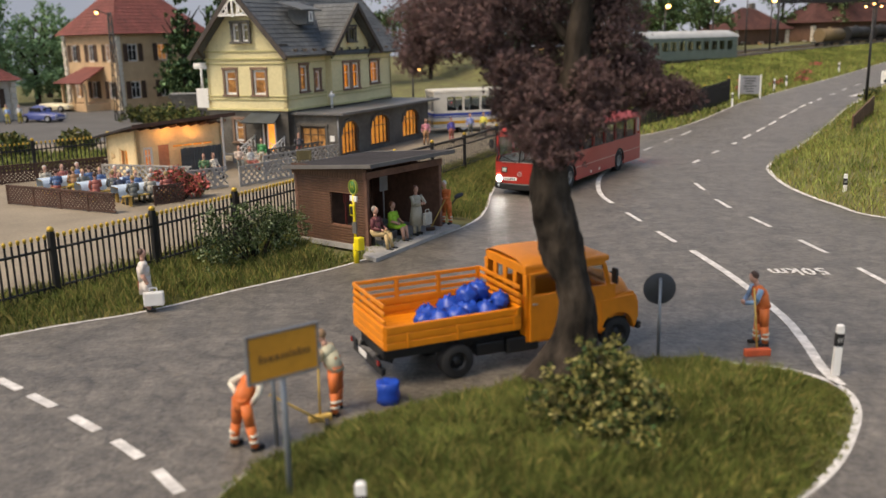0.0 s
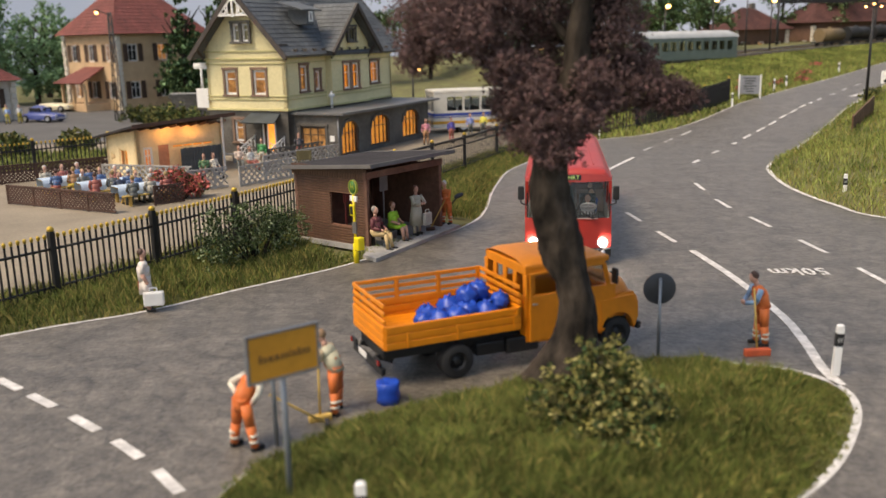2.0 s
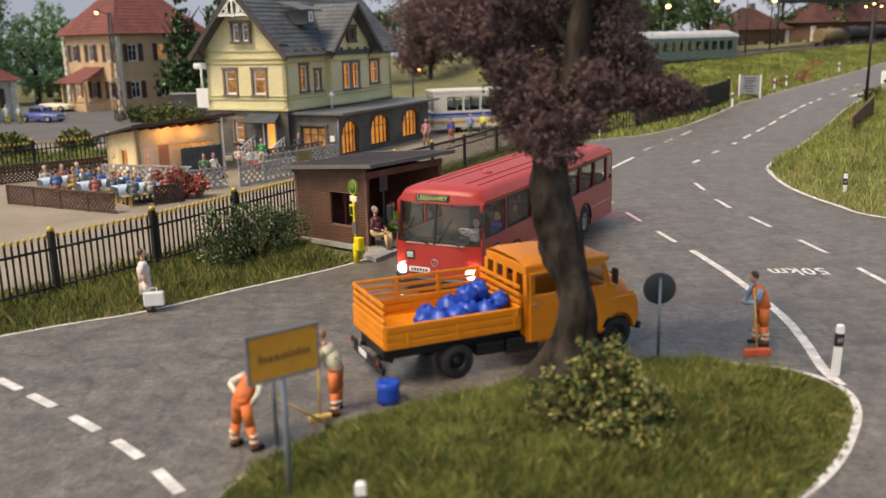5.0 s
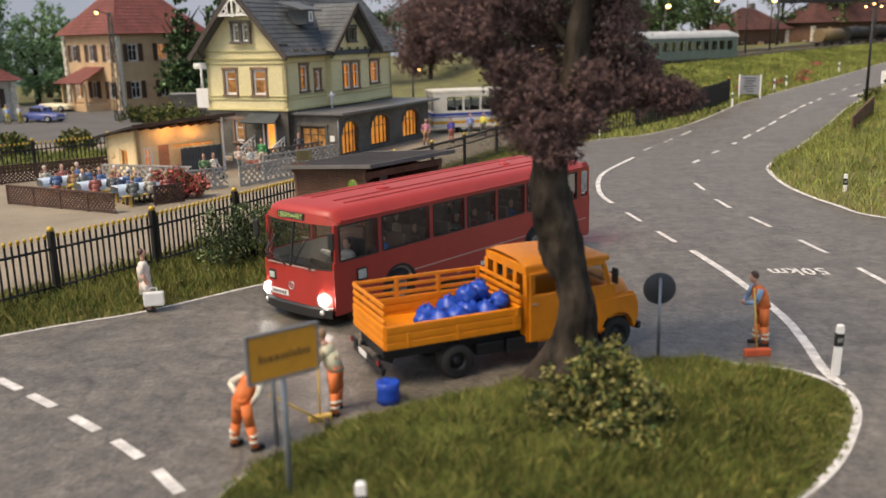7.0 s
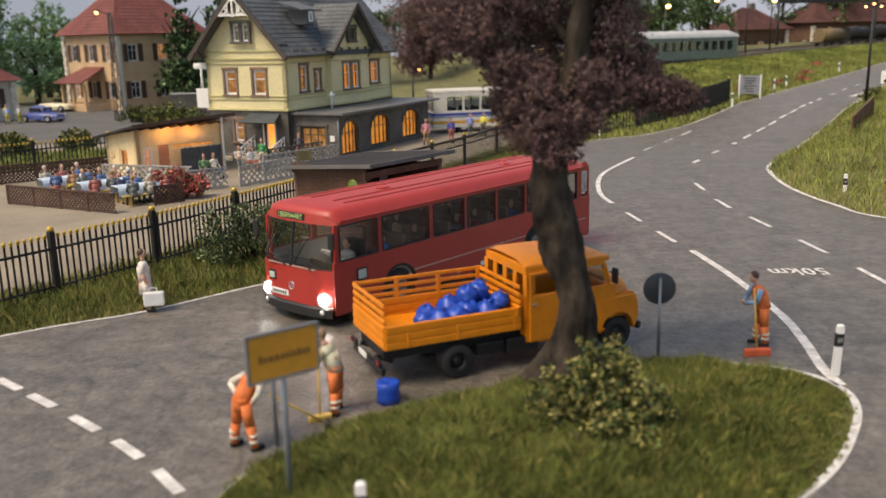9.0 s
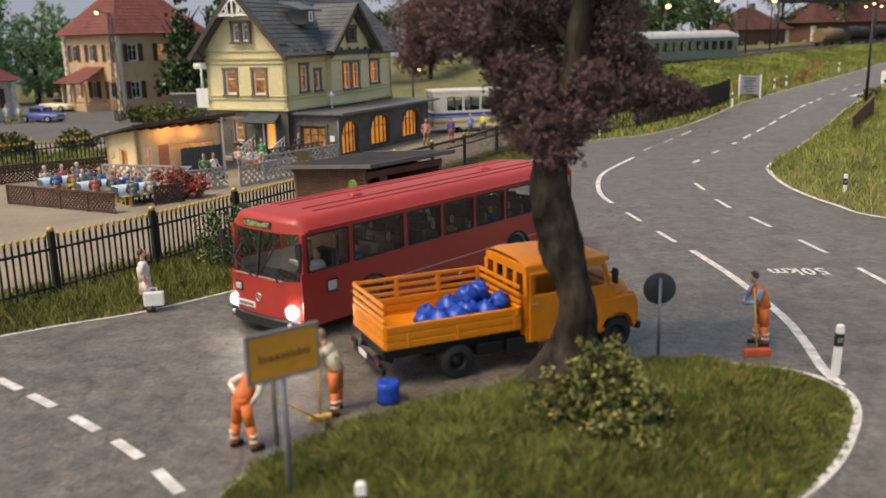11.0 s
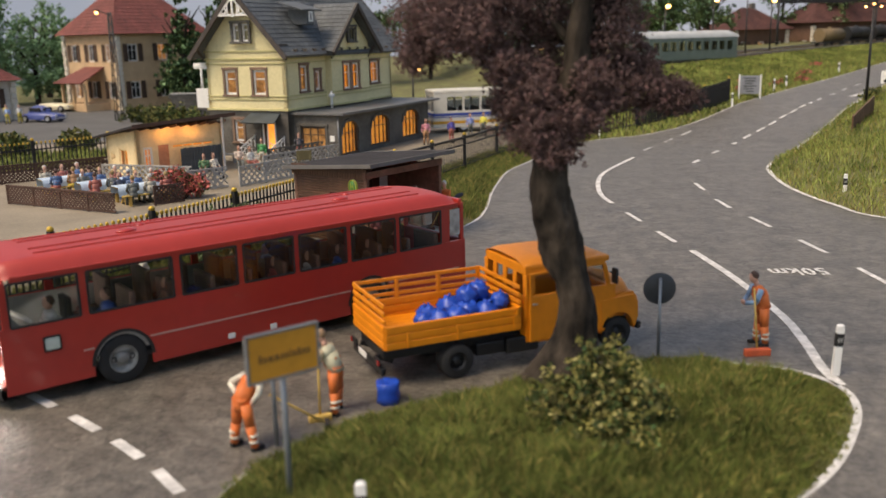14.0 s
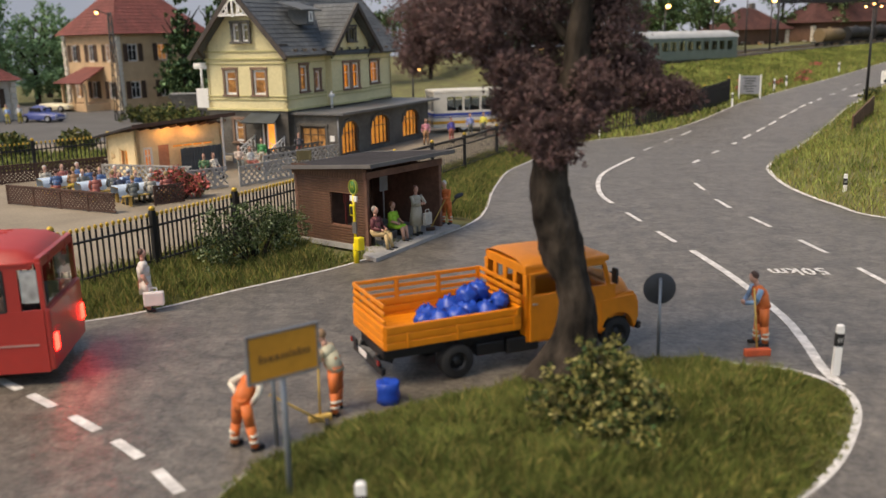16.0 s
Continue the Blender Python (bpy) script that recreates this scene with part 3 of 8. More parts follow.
        for x, w in ((-1.12, 0.26),):
            bm = B()
            box(bm, (x, s * (HALF + 0.006), 1.14), (w + 0.06, 0.02, 0.3), 0.03)
            badge = part("badge", bm, BLACK, bus, "small square pale badge")
            bm = B()
            box(bm, (x, s * (HALF + 0.014), 1.14), (w, 0.02, 0.22), 0.03)
            part("badge_plate", bm, material("badge_grey", (0.45, 0.5, 0.45), 0.5) if s > 0 else bpy.data.materials["badge_grey"], badge)
        for x in (-4.72, -5.72):
            bm = B()
            box(bm, (x, s * (HALF + 0.004), 0.46), (0.16, 0.015, 0.12), 0.01)
            part("side_reflector", bm, WHITE, bus)
    bm = B()
    box(bm, (-0.03, -0.72, 1.06), (0.05, 0.28, 0.24), 0.03)
    b2 = part("front_badge", bm, BLACK, bus, "pale square badge with black rim")
    bm = B()
    box(bm, (-0.01, -0.72, 1.06), (0.05, 0.2, 0.16), 0.03)
    part("front_badge_plate", bm, bpy.data.materials["badge_grey"], b2)
    bm = B()
    box(bm, (0.0, -0.45, 0.68), (0.03, 0.62, 0.14), 0.01)
    plate = part("number_plate", bm, WHITE, bus)
    bm = B()
    for i in range(6):
        box(bm, (0.018, -0.66 + i * 0.085, 0.68), (0.006, 0.05, 0.075))
    part("plate_bars", bm, BLACK, plate)
    bm = B()
    ring_mesh(bm, [(0.1, 0), (0.1, 0.02), (0.085, 0.02), (0.085, 0)], 20)
    for k in range(3):
        a = math.pi / 2 + k * math.tau / 3
        rod(bm, (0, 0.01, 0), (0.09 * math.cos(a), 0.01, 0.09 * math.sin(a)), 0.008, n=5)
    bm.transform(pose(0.0, 0.0, 0.9, 0, 0, -90))
    part("round_emblem", bm, SILVER, bus)
    bm = B()
    box(bm, (-0.02, 0, 1.385), (0.06, 1.7, 0.03), 0.01)
    part("front_strip", bm, bpy.data.materials["strip"], bus)
    # inside: floor, dash, seats
    bm = B()
    box(bm, (-BUS_L / 2, 0, 0.5), (BUS_L - 0.5, 2 * HALF - 0.16, 0.1))
    for ax in (FRONT_AXLE, REAR_AXLE):
        for s in (1, -1):
            box(bm, (ax, s * 0.62, 0.75), (1.2, 0.3, 0.7))
    part("cabin_floor", bm, BLACK, bus)
    bm = B()
    for s in (1, -1):
        box(bm, (-BUS_L / 2, s * (HALF - 0.078), 1.1), (BUS_L - 0.9, 0.02, 0.88))
    box(bm, (-BUS_L / 2 - 0.1, 0, GUTTER - 0.02), (BUS_L - 0.9, 2 * HALF - 0.3, 0.02))
    part("inner_lining", bm, material("grey_lining", (0.3, 0.29, 0.27), 0.7, vary=0.12), bus, "grey inner panels and ceiling")
    bm = B()
    box(bm, (-0.55, 0, 1.2), (0.5, 2.2, 0.35), 0.08)
    for i in range(7):
        box(bm, (-0.36, 0.35 + i * 0.09, 1.48 - 0.01 * i), (0.1, 0.03, 0.12), 0.01)
    part("dashboard", bm, BLACK, bus)
    bm = B()
    ring_mesh(bm, [(0.25, -0.02), (0.25, 0.02), (0.21, 0.02), (0.21, -0.02), (0.25, -0.02)], 20)
    rod(bm, (-0.22, 0, 0), (0.22, 0, 0), 0.025, n=6)
    rod(bm, (0, 0.0, -0.22), (0, 0.0, 0.22), 0.025, n=6)
    bm.transform(pose(-0.75, 0.6, 1.6, 55, 0, 90))
    part("steering_wheel", bm, WHITE, bus, "pale steering wheel behind the windscreen")
    seat_mat = material("seat_brown", (0.15, 0.09, 0.07), 0.8, vary=0.3)
    bm = B()
    box(bm, (-1.35, 0.6, 1.05), (0.5, 0.5, 0.14), 0.05)
    box(bm, (-1.6, 0.6, 1.45), (0.13, 0.5, 0.8), 0.05)
    seat = part("driver_seat", bm, BLACK, bus)
    clothes = [(0.5, 0.48, 0.44), (0.05, 0.1, 0.3), (0.3, 0.16, 0.1), (0.45, 0.3, 0.2), (0.1, 0.1, 0.1), (0.35, 0.08, 0.07), (0.42, 0.4, 0.3)]
    for i, (x, y) in enumerate(((-1.25, 0.6), (-2.35, 0.75), (-3.6, 0.75), (-4.45, -0.7), (-5.3, 0.75), (-6.15, 0.7), (-6.6, -0.6), (-7.0, 0.75), (-7.85, 0.7), (-8.7, 0.7), (-9.6, 0.5))):
        bm = B()
        rod(bm, (0, 0, 1.08), (0, 0, 1.45), 0.16, 0.2, n=10)
        ball(bm, (0, 0, 1.5), (0.14, 0.22, 0.12), 10)
        ball(bm, (0.02, 0, 1.75), (0.1, 0.09, 0.13), 10, 1)
        ball(bm, (-0.02, 0, 1.79), (0.1, 0.1, 0.11), 10, 2)
        part("passenger_doll", bm, [paint(clothes[i % 7]), paint(SKIN), paint(HAIR)], bus, "small painted seated doll", place=pose((x - (0.0 if i else 0.05)) * K, y * K, 0))
    seat_me = None
    for x in [-2.5 - 0.85 * i for i in range(10)]:
        for y in (-0.72, 0.72):
            if seat_me is None:
                bm = B()
                box(bm, (0, 0, 1.0), (0.48, 0.9, 0.16), 0.05)
                box(bm, (-0.24, 0, 1.4), (0.12, 0.9, 0.85), 0.05)
                seat_me = finish("seat", bm, seat_mat)
            ob = new("seat", seat_me)
            ob.parent = bus
            ob.matrix_basis = pose(x * K, y * K, 0)
    for ax in (FRONT_AXLE, REAR_AXLE):
        for s in (1, -1):
            make_wheel("wheel", 0.5, 0.3, bus, ax, s * (HALF - 0.17), RIM_GREY, "black tyre on a silver rim")
    return bus


bus = build_bus()


# ---- the orange truck ----
def build_truck():
    tr = thing("truck", Matrix(), "orange flatbed road-maintenance truck loaded with blue bags", "truck")
    W = 1.0
    # chassis
    bm = B()
    for s in (1, -1):
        box(bm, (1.4, s * 0.45, 0.62), (5.6, 0.14, 0.2), 0.03)
    for x in (-1.2, 0.0, 1.6, 4.0):
        box(bm, (x, 0, 0.6), (0.16, 1.0, 0.16), 0.03)
    box(bm, (1.6, -0.75, 0.52), (0.8, 0.42, 0.36), 0.06)
    rod(bm, (0, -0.9, 0.45), (0, 0.9, 0.45), 0.09)
    # two black boxes deepen the chassis and stand in for shadow beneath
    box(bm, (0.35, 0, 0.7), (3.9, 1.5, 0.22), 0.04)
    box(bm, (0.85, -0.62, 0.52), (0.7, 0.5, 0.3), 0.05)
    part("chassis", bm, BLACK, tr, "black truck chassis with filler boxes for the shade below")
    bm = B()
    box(bm, (-1.68, 0, 0.42), (0.1, 1.9, 0.16), 0.03)
    for s in (1, -1):
        box(bm, (-1.5, s * 0.5, 0.55), (0.4, 0.08, 0.1), m=pose(0, 0, 0, 0, 25, 0))
    rear_bar = part("rear_bar", bm, BLACK, tr)
    for s in (1, -1):
        bm = B()
        box(bm, (-1.75, s * 0.75, 0.62), (0.05, 0.34, 0.14), 0.02)
        box(bm, (-1.77, s * 0.88, 0.62), (0.05, 0.08, 0.11), 0.01, slot=1)
        part("rear_lamp", bm, [BLACK, material("dull_red", (0.3, 0.02, 0.015), 0.4) if s > 0 else bpy.data.materials["dull_red"]], tr)
    bm = B()
    box(bm, (-1.73, 0.25, 0.48), (0.03, 0.5, 0.13), 0.01)
    part("number_plate", bm, WHITE, tr)
    # bed: planked floor, low drop sides in ribs, stakes with rails
    x0, x1, zb = -1.64, 1.5, 0.95
    for i in range(9):
        y = -W + (i + 0.5) * 2 * W / 9
        bm = B()
        box(bm, ((x0 + x1) / 2, y, zb), (x1 - x0, 2 * W / 9 - 0.012, 0.08), 0.008)
        part("bed_plank", bm, ORANGE, tr)
    def board(name, c, s):
        bm = B()
        n = 3
        long_x = s[0] > s[1]
        box(bm, c, s, 0.01)
        for i in range(n):
            z = c[2] - s[2] / 2 + (i + 0.5) * s[2] / n
            if long_x:
                box(bm, (c[0], c[1], z), (s[0] - 0.02, s[1] + 0.035, s[2] / n - 0.035), 0.012)
            else:
                box(bm, (c[0], c[1], z), (s[0] + 0.035, s[1] - 0.02, s[2] / n - 0.035), 0.012)
        return part(name, bm, ORANGE, tr, "ribbed orange drop side")
    near = board("drop_side", ((x0 + x1) / 2, -W, zb + 0.2), (x1 - x0, 0.05, 0.52))
    far = board("drop_side", ((x0 + x1) / 2, W, zb + 0.2), (x1 - x0, 0.05, 0.52))
    tail = board("tailboard", (x0, 0, zb + 0.2), (0.05, 2 * W, 0.52))
    board("headboard", (x1, 0, zb + 0.2), (0.05, 2 * W, 0.52))
    bm = B()
    for x in (x0 + 0.5, 0.0, x1 - 0.15):
        box(bm, (x, -W - 0.035, zb + 0.12), (0.07, 0.04, 0.34), 0.01)
    box(bm, (x1 - 0.1, -W - 0.045, zb + 0.38), (0.05, 0.05, 0.16), 0.01)
    part("hinge", bm, ORANGE, near)
    # stakes and rails on the far side and the tail
    for x in (x0 + 0.06, -0.62, 0.42, x1 - 0.06):
        bm = B()
        box(bm, (x, W, zb + 0.64), (0.1, 0.07, 0.6), 0.015)
        part("stake", bm, ORANGE, tr)
    for z in (1.5, 1.67, 1.84):
        bm = B()
        box(bm, ((x0 + x1) / 2, W, z), (x1 - x0, 0.05, 0.085), 0.012)
        part("rail", bm, ORANGE, tr)
        bm = B()
        box(bm, (x0, 0, z), (0.05, 2 * W, 0.085), 0.012)
        part("rail", bm, ORANGE, tr)
        bm = B()
        box(bm, (x1, 0, z), (0.05, 2 * W, 0.085), 0.012)
        part("rail", bm, ORANGE, tr)
    # cab with real window openings
    c0, c1 = 1.66, 3.78
    zt, zs, zh = 2.3, 1.6, 2.09
    bm = B()
    for s in (1, -1):
        y = s * (W - 0.06)
        slab(bm, [(c0, 0.55), (c1 - 0.14, 0.55), (c1 - 0.02, 0.85), (c1 + 0.2, 0.95), (c1 + 0.2, zs), (c0, zs)], y - 0.03, y + 0.03, "y")
        box(bm, (c0 + 0.12, y, (zs + zh) / 2), (0.24, 0.06, zh - zs), 0.01)
        box(bm, (c0 + 1.0, y, (zs + zh) / 2), (0.07, 0.06, zh - zs), 0.01)
        box(bm, (c1 - 0.03, y, (zs + zh) / 2), (0.09, 0.06, zh - zs + 0.04), 0.01, m=pose(0, 0, 0, 0, -14, 0))
        box(bm, ((c0 + c1) / 2 - 0.06, y, zh + 0.06), (c1 - c0 - 0.1, 0.06, 0.14), 0.02)
    box(bm, (c0, 0, 1.1), (0.06, 2 * W - 0.12, 1.0), 0.02)
    for y in (-0.95, -0.48, 0.0, 0.48, 0.95):
        box(bm, (c0, y, (zs + zh) / 2), (0.06, 0.16, zh - zs), 0.02)
    box(bm, (c0, 0, zh + 0.06), (0.06, 2 * W - 0.14, 0.14), 0.02)
    box(bm, (c1 + 0.1, 0, zs - 0.1), (0.25, 2 * W - 0.12, 0.2), 0.04)
    box(bm, (c1 - 0.1, 0, zh + 0.06), (0.12, 2 * W - 0.14, 0.12), 0.03)
    box(bm, ((c0 + c1) / 2, 0, 0.52), (c1 - c0, 2 * W - 0.14, 0.06))
    cab = part("cab", bm, ORANGE, tr, "orange cab with square rear windows")
    bm = B()
    n = 9
    rows = []
    for i in range(n):
        t = i / (n - 1)
        x = c0 - 0.05 + t * (c1 - c0)
        row = []
        for j in range(13):
            u = 2 * j / 12 - 1
            row.append(bm.verts.new((x, u * (W - 0.03), zt + 0.14 * (1 - u ** 4) - 0.09 * max(0, t - 0.6) * 2 - (0.05 if i in (0, n - 1) else 0))))
        rows.append(row)
    for r0, r1 in zip(rows, rows[1:]):
        for j in range(12):
            bm.faces.new((r0[j], r0[j + 1], r1[j + 1], r1[j])).smooth = True
    box(bm, ((c0 + c1) / 2, 0, zt - 0.07), (c1 - c0 + 0.06, 2 * W - 0.05, 0.14), 0.05)
    part("cab_roof", bm, ORANGE, cab)
    for s in (1, -1):
        for a, b in ((c0 + 0.24, c0 + 0.97), (c0 + 1.03, c1 - 0.08)):
            bm = B()
            pane(bm, ((a + b) / 2, s * (W - 0.06), (zs + zh) / 2), (b - a, 0.02, zh - zs))
            part("side_window", bm, DARK_GLASS, cab).visible_shadow = False
    bm = B()
    box(bm, (c1 + 0.03, 0, (zs + zh) / 2), (0.02, 2 * W - 0.24, zh - zs + 0.04), m=pose(0, 0, 0, 0, -14, 0))
    part("windscreen", bm, DARK_GLASS, cab).visible_shadow = False
    # an open door on the near side
    bm = B()
    box(bm, (0.42, 0, 1.08), (0.84, 0.05, 1.06), 0.03)
    box(bm, (0.03, 0, 1.84), (0.06, 0.05, 0.5), 0.01)
    box(bm, (0.81, 0, 1.84), (0.06, 0.05, 0.5), 0.01)
    box(bm, (0.42, 0, 2.09), (0.84, 0.05, 0.06), 0.01)
    door = part("door", bm, ORANGE, tr, "orange cab door", place=at(1.72, -W - 0.02, 0.0, 6))
    bm = B()
    box(bm, (0.12, -0.04, 1.42), (0.14, 0.04, 0.03), 0.01)
    part("door_handle", bm, SILVER, door)
    # bonnet, wings, grille
    bm = B()
    rows = []
    for i in range(8):
        t = i / 7
        x = c1 + 0.12 + t * 0.72
        row = []
        for j in range(11):
            u = 2 * j / 10 - 1
            row.append(bm.verts.new((x - 0.16 * abs(u) ** 3 * t, u * (0.86 - 0.08 * t), 1.66 - 0.12 * t ** 2 - 0.16 * abs(u) ** 3.5 - (0.1 if i == 7 else 0))))
        row = [bm.verts.new((row[0].co.x, row[0].co.y, 0.75))] + row + [bm.verts.new((row[-1].co.x, row[-1].co.y, 0.75))]
        rows.append(row)
    for r0, r1 in zip(rows, rows[1:]):
        for j in range(12):
            bm.faces.new((r0[j], r0[j + 1], r1[j + 1], r1[j])).smooth = True
    bm.faces.new(rows[-1])
    bmesh.ops.recalc_face_normals(bm, faces=bm.faces[:])
    part("bonnet", bm, ORANGE, tr, "rounded orange bonnet")
    for s in (1, -1):
        bm = B()
        arch = [(4.06 + 0.45 * math.cos(q), 0.46 + 0.45 * math.sin(q)) for q in [math.pi - i * math.pi / 12 for i in range(13)]]
        slab(bm, [(3.6, 1.3), (3.6, 0.46)] + arch + [(4.53, 0.5), (4.62, 0.75), (4.6, 1.2), (4.5, 1.34)], s * 0.72, s * 0.985, "y")
        bmesh.ops.bevel(bm, geom=[e for e in bm.edges if abs(e.verts[0].co.y - e.verts[1].co.y) < 0.01 and abs(e.verts[0].co.y) > 0.9 and min(v.co.z for v in e.verts) > 1.1], offset=0.06, segments=3, affect="EDGES")
        part("wing", bm, ORANGE, tr, "round orange mudguard")
        bm = B()
        ring_mesh(bm, [(0.14, 0), (0.14, 0.07), (0.12, 0.07), (0.11, 0.05), (0.004, 0.075)], 18)
        bm.transform(pose(4.58, s * 0.8, 0.98, 0, 0, -90))
        part("headlight", bm, SILVER, tr)
        bm = B()
        rod(bm, (3.82, s * 0.95, 1.9), (3.86, s * 1.1, 1.86), 0.02, n=6)
        box(bm, (3.86, s * 1.12, 1.84), (0.07, 0.2, 0.36), 0.03)
        part("mirror", bm, BLACK, tr)
    bm = B()
    box(bm, (4.48, 0, 1.0), (0.06, 0.9, 0.42), 0.03)
    part("grille", bm, BLACK, tr)
    bm = B()
    box(bm, (4.68, 0, 0.5), (0.12, 1.9, 0.18), 0.04)
    part("bumper", bm, BLACK, tr)
    bm = B()
    rod(bm, (c0 + 1.3, 0.5, 2.38), (c0 + 1.3, 0.5, 2.5), 0.09, n=14)
    beacon = part("beacon", bm, BLACK, tr, "amber beacon on the cab roof")
    bm = B()
    rod(bm, (c0 + 1.3, 0.5, 2.5), (c0 + 1.3, 0.5, 2.68), 0.085, 0.07, n=14)
    part("beacon_lens", bm, LAMP_AMBER, beacon)
    for x in (0, 4.08):
        for s in (1, -1):
            make_wheel("wheel", 0.385, 0.3 if x else 0.42, tr, x, s * (W - 0.2), BLACK, "black tyre on a dark rim")
    return tr


truck = build_truck()


# ---- fence along the yard ----
def bar_mesh(h, w=0.05, knob=GOLD):
    bm = B()
    box(bm, (0, 0, h / 2 + 0.06), (w, w * 0.7, h - 0.06))
    ball(bm, (0, 0, h + 0.05), (0.055, 0.055, 0.075), 8, slot=1)
    return finish("bar", bm, [IRON, knob])


def post_mesh(h):
    bm = B()
    box(bm, (0, 0, h / 2), (0.16, 0.16, h), 0.015)
    ball(bm, (0, 0, h + 0.05), (0.1, 0.1, 0.09), 8, slot=1)
    return finish("post", bm, [IRON, GOLD])


BAR, POST, FAR_BAR, CLOSE_BAR = bar_mesh(1.62), post_mesh(1.8), bar_mesh(1.62, 0.04, IRON), bar_mesh(1.62, 0.13, IRON)


def fence_panel(a, b, label, group, last=False, step=0.19, bar=None):
    za, zb = hill(*a), hill(*b)
    L = math.dist(a, b)
    ang = math.degrees(math.atan2(b[1] - a[1], b[0] - a[0]))
    f = thing("fence", at(a[0], a[1], za, ang), label, "fence", group)
    def put_part(name, me, x):
        ob = new(name, me)
        ob.parent = f
        ob.matrix_basis = pose(x * K, 0, (zb - za) * x / L * K)
    put_part("post", POST, 0)
    if last:
        put_part("post", POST, L)
    n = max(4, round(L / step))
    for i in range(1, n):
        put_part("bar", bar or BAR, i * L / n)
    for z in (0.28, 1.32):
        bm = B()
        rod(bm, (0, 0, z), (L, 0, z + zb - za), 0.038, n=6)
        part("rail", bm, IRON, f)
    return f


FENCE = [(-14.2, 18.3), (-12.3, 20.9), (-10.45, 23.5), (-8.6, 26.25), (-6.85, 29.4), (-5.2, 32.6), (-3.6, 35.7), (-2.0, 38.9), (-0.4, 42.1), (1.2, 45.3),
         (3.1, 49.5), (4.9, 53.3), (7.3, 57.3), (10.4, 59.9), (13.2, 60.9), (16.0, 62.9), (18.8, 64.6), (21.2, 66.8)]
for i in range(len(FENCE) - 1):
    fence_panel(FENCE[i], FENCE[i + 1], "black iron railing fence with gilded knobs beside the grass verge", "railing fence along the road", i == len(FENCE) - 2, 0.19 if i < 11 else 0.24, BAR if i < 7 else FAR_BAR if i < 14 else CLOSE_BAR)
GARDEN_FENCE = [(-27.5, 42.0), (-24.4, 44.6), (-21.4, 47.3), (-18.4, 50.0)]
for i in range(3):
    fence_panel(GARDEN_FENCE[i], GARDEN_FENCE[i + 1], "black iron railing fence with gilded knobs behind the beer garden", "railing fence behind the garden", i == 2, 0.22)


# ---- bus shelter ----
def build_shelter():
    sh = thing("bus_shelter", at(-2.38, 28.0, 0.0, 52), "brown boarded wooden bus shelter with a flat felt roof", "shelter")
    Wd, Dp = 3.75, 3.15
    bh = 0.088
    made = {}
    def boards(x, y, z, s, long_y=True):
        key = (round(s, 2), long_y)
        if key not in made:
            bm = B()
            box(bm, (0, 0, 0), (0.07, s, bh - 0.03) if long_y else (s, 0.07, bh - 0.03), 0.014)
            made[key] = finish("board", bm, BROWN_BOARD)
        ob = new("board", made[key])
        ob.parent = sh
        ob.matrix_basis = pose(x * K, y * K, z * K)
    # side walls of overlapping boards; the near one has a window opening
    for i in range(26):
        z = 0.1 + bh * (i + 0.5)
        if 0.75 < z < 1.78:
            boards(0, 0.32, z, 0.64)
            boards(0, (1.58 + Dp) / 2, z, Dp - 1.58)
        else:
            boards(0, Dp / 2, z, Dp)
        boards(Wd, Dp / 2, z, Dp)
    bm = B()
    for x in (0.045, Wd - 0.045):
        if x > 1:
            box(bm, (x, Dp / 2, 1.22), (0.03, Dp, 2.3))
        else:
            for y0, y1, z0, z1 in ((0, Dp, 0.05, 0.75), (0, Dp, 1.78, 2.36), (0, 0.64, 0.75, 1.78), (1.58, Dp, 0.75, 1.78)):
                box(bm, (x, (y0 + y1) / 2, (z0 + z1) / 2), (0.03, y1 - y0, z1 - z0))
    box(bm, (Wd / 2, Dp - 0.03, 1.22), (Wd, 0.06, 2.3))
    part("lining", bm, LIFTED_WOOD, sh, "boarded inner walls, lightened for the light inside")
    n = 30
    bm = B()
    box(bm, (0, 0, 0), (0.04, (Dp + 0.25) / n - 0.02, 0.34), 0.008)
    short = finish("gable_board", bm, BROWN_BOARD)
    for i in range(n):
        ob = new("gable_board", short)
        ob.parent = sh
        ob.matrix_basis = pose(-0.05 * K, (-0.1 + (i + 0.5) * (Dp + 0.25) / n) * K, 2.46 * K)
    for x in (0.02, Wd - 0.02):
        for y in (0.0, Dp):
            bm = B()
            box(bm, (x, y, 1.2), (0.13, 0.13, 2.4), 0.02)
            part("post", bm, LIFTED_WOOD, sh)
    bm = B()
    box(bm, (Wd / 2, -0.02, 2.42), (Wd + 0.2, 0.12, 0.22), 0.02)
    part("lintel", bm, LIFTED_WOOD, sh)
    tilt = Matrix.Rotation(radians(-4.3), 4, "X")
    bm = B()
    box(bm, (Wd / 2 - 0.14, Dp / 2 - 0.18, 2.66), (Wd + 0.46, Dp + 0.8, 0.08), 0.01, tilt)
    roof = part("roof", bm, FELT, sh, "dark grey felt roof")
    bm = B()
    for y in (-Dp / 2 - 0.41, Dp / 2 + 0.41):
        box(bm, Vector((Wd / 2 - 0.14, Dp / 2 - 0.18, 2.65)) + tilt @ Vector((0, y, 0)), (Wd + 0.5, 0.05, 0.13), 0.01, tilt)
    for x in (-0.38, Wd + 0.1):
        box(bm, (x, Dp / 2 - 0.18, 2.65), (0.05, Dp + 0.85, 0.13), 0.01, tilt)
    part("fascia", bm, FASCIA, roof, "grey metal roof edging")
    bm = B()
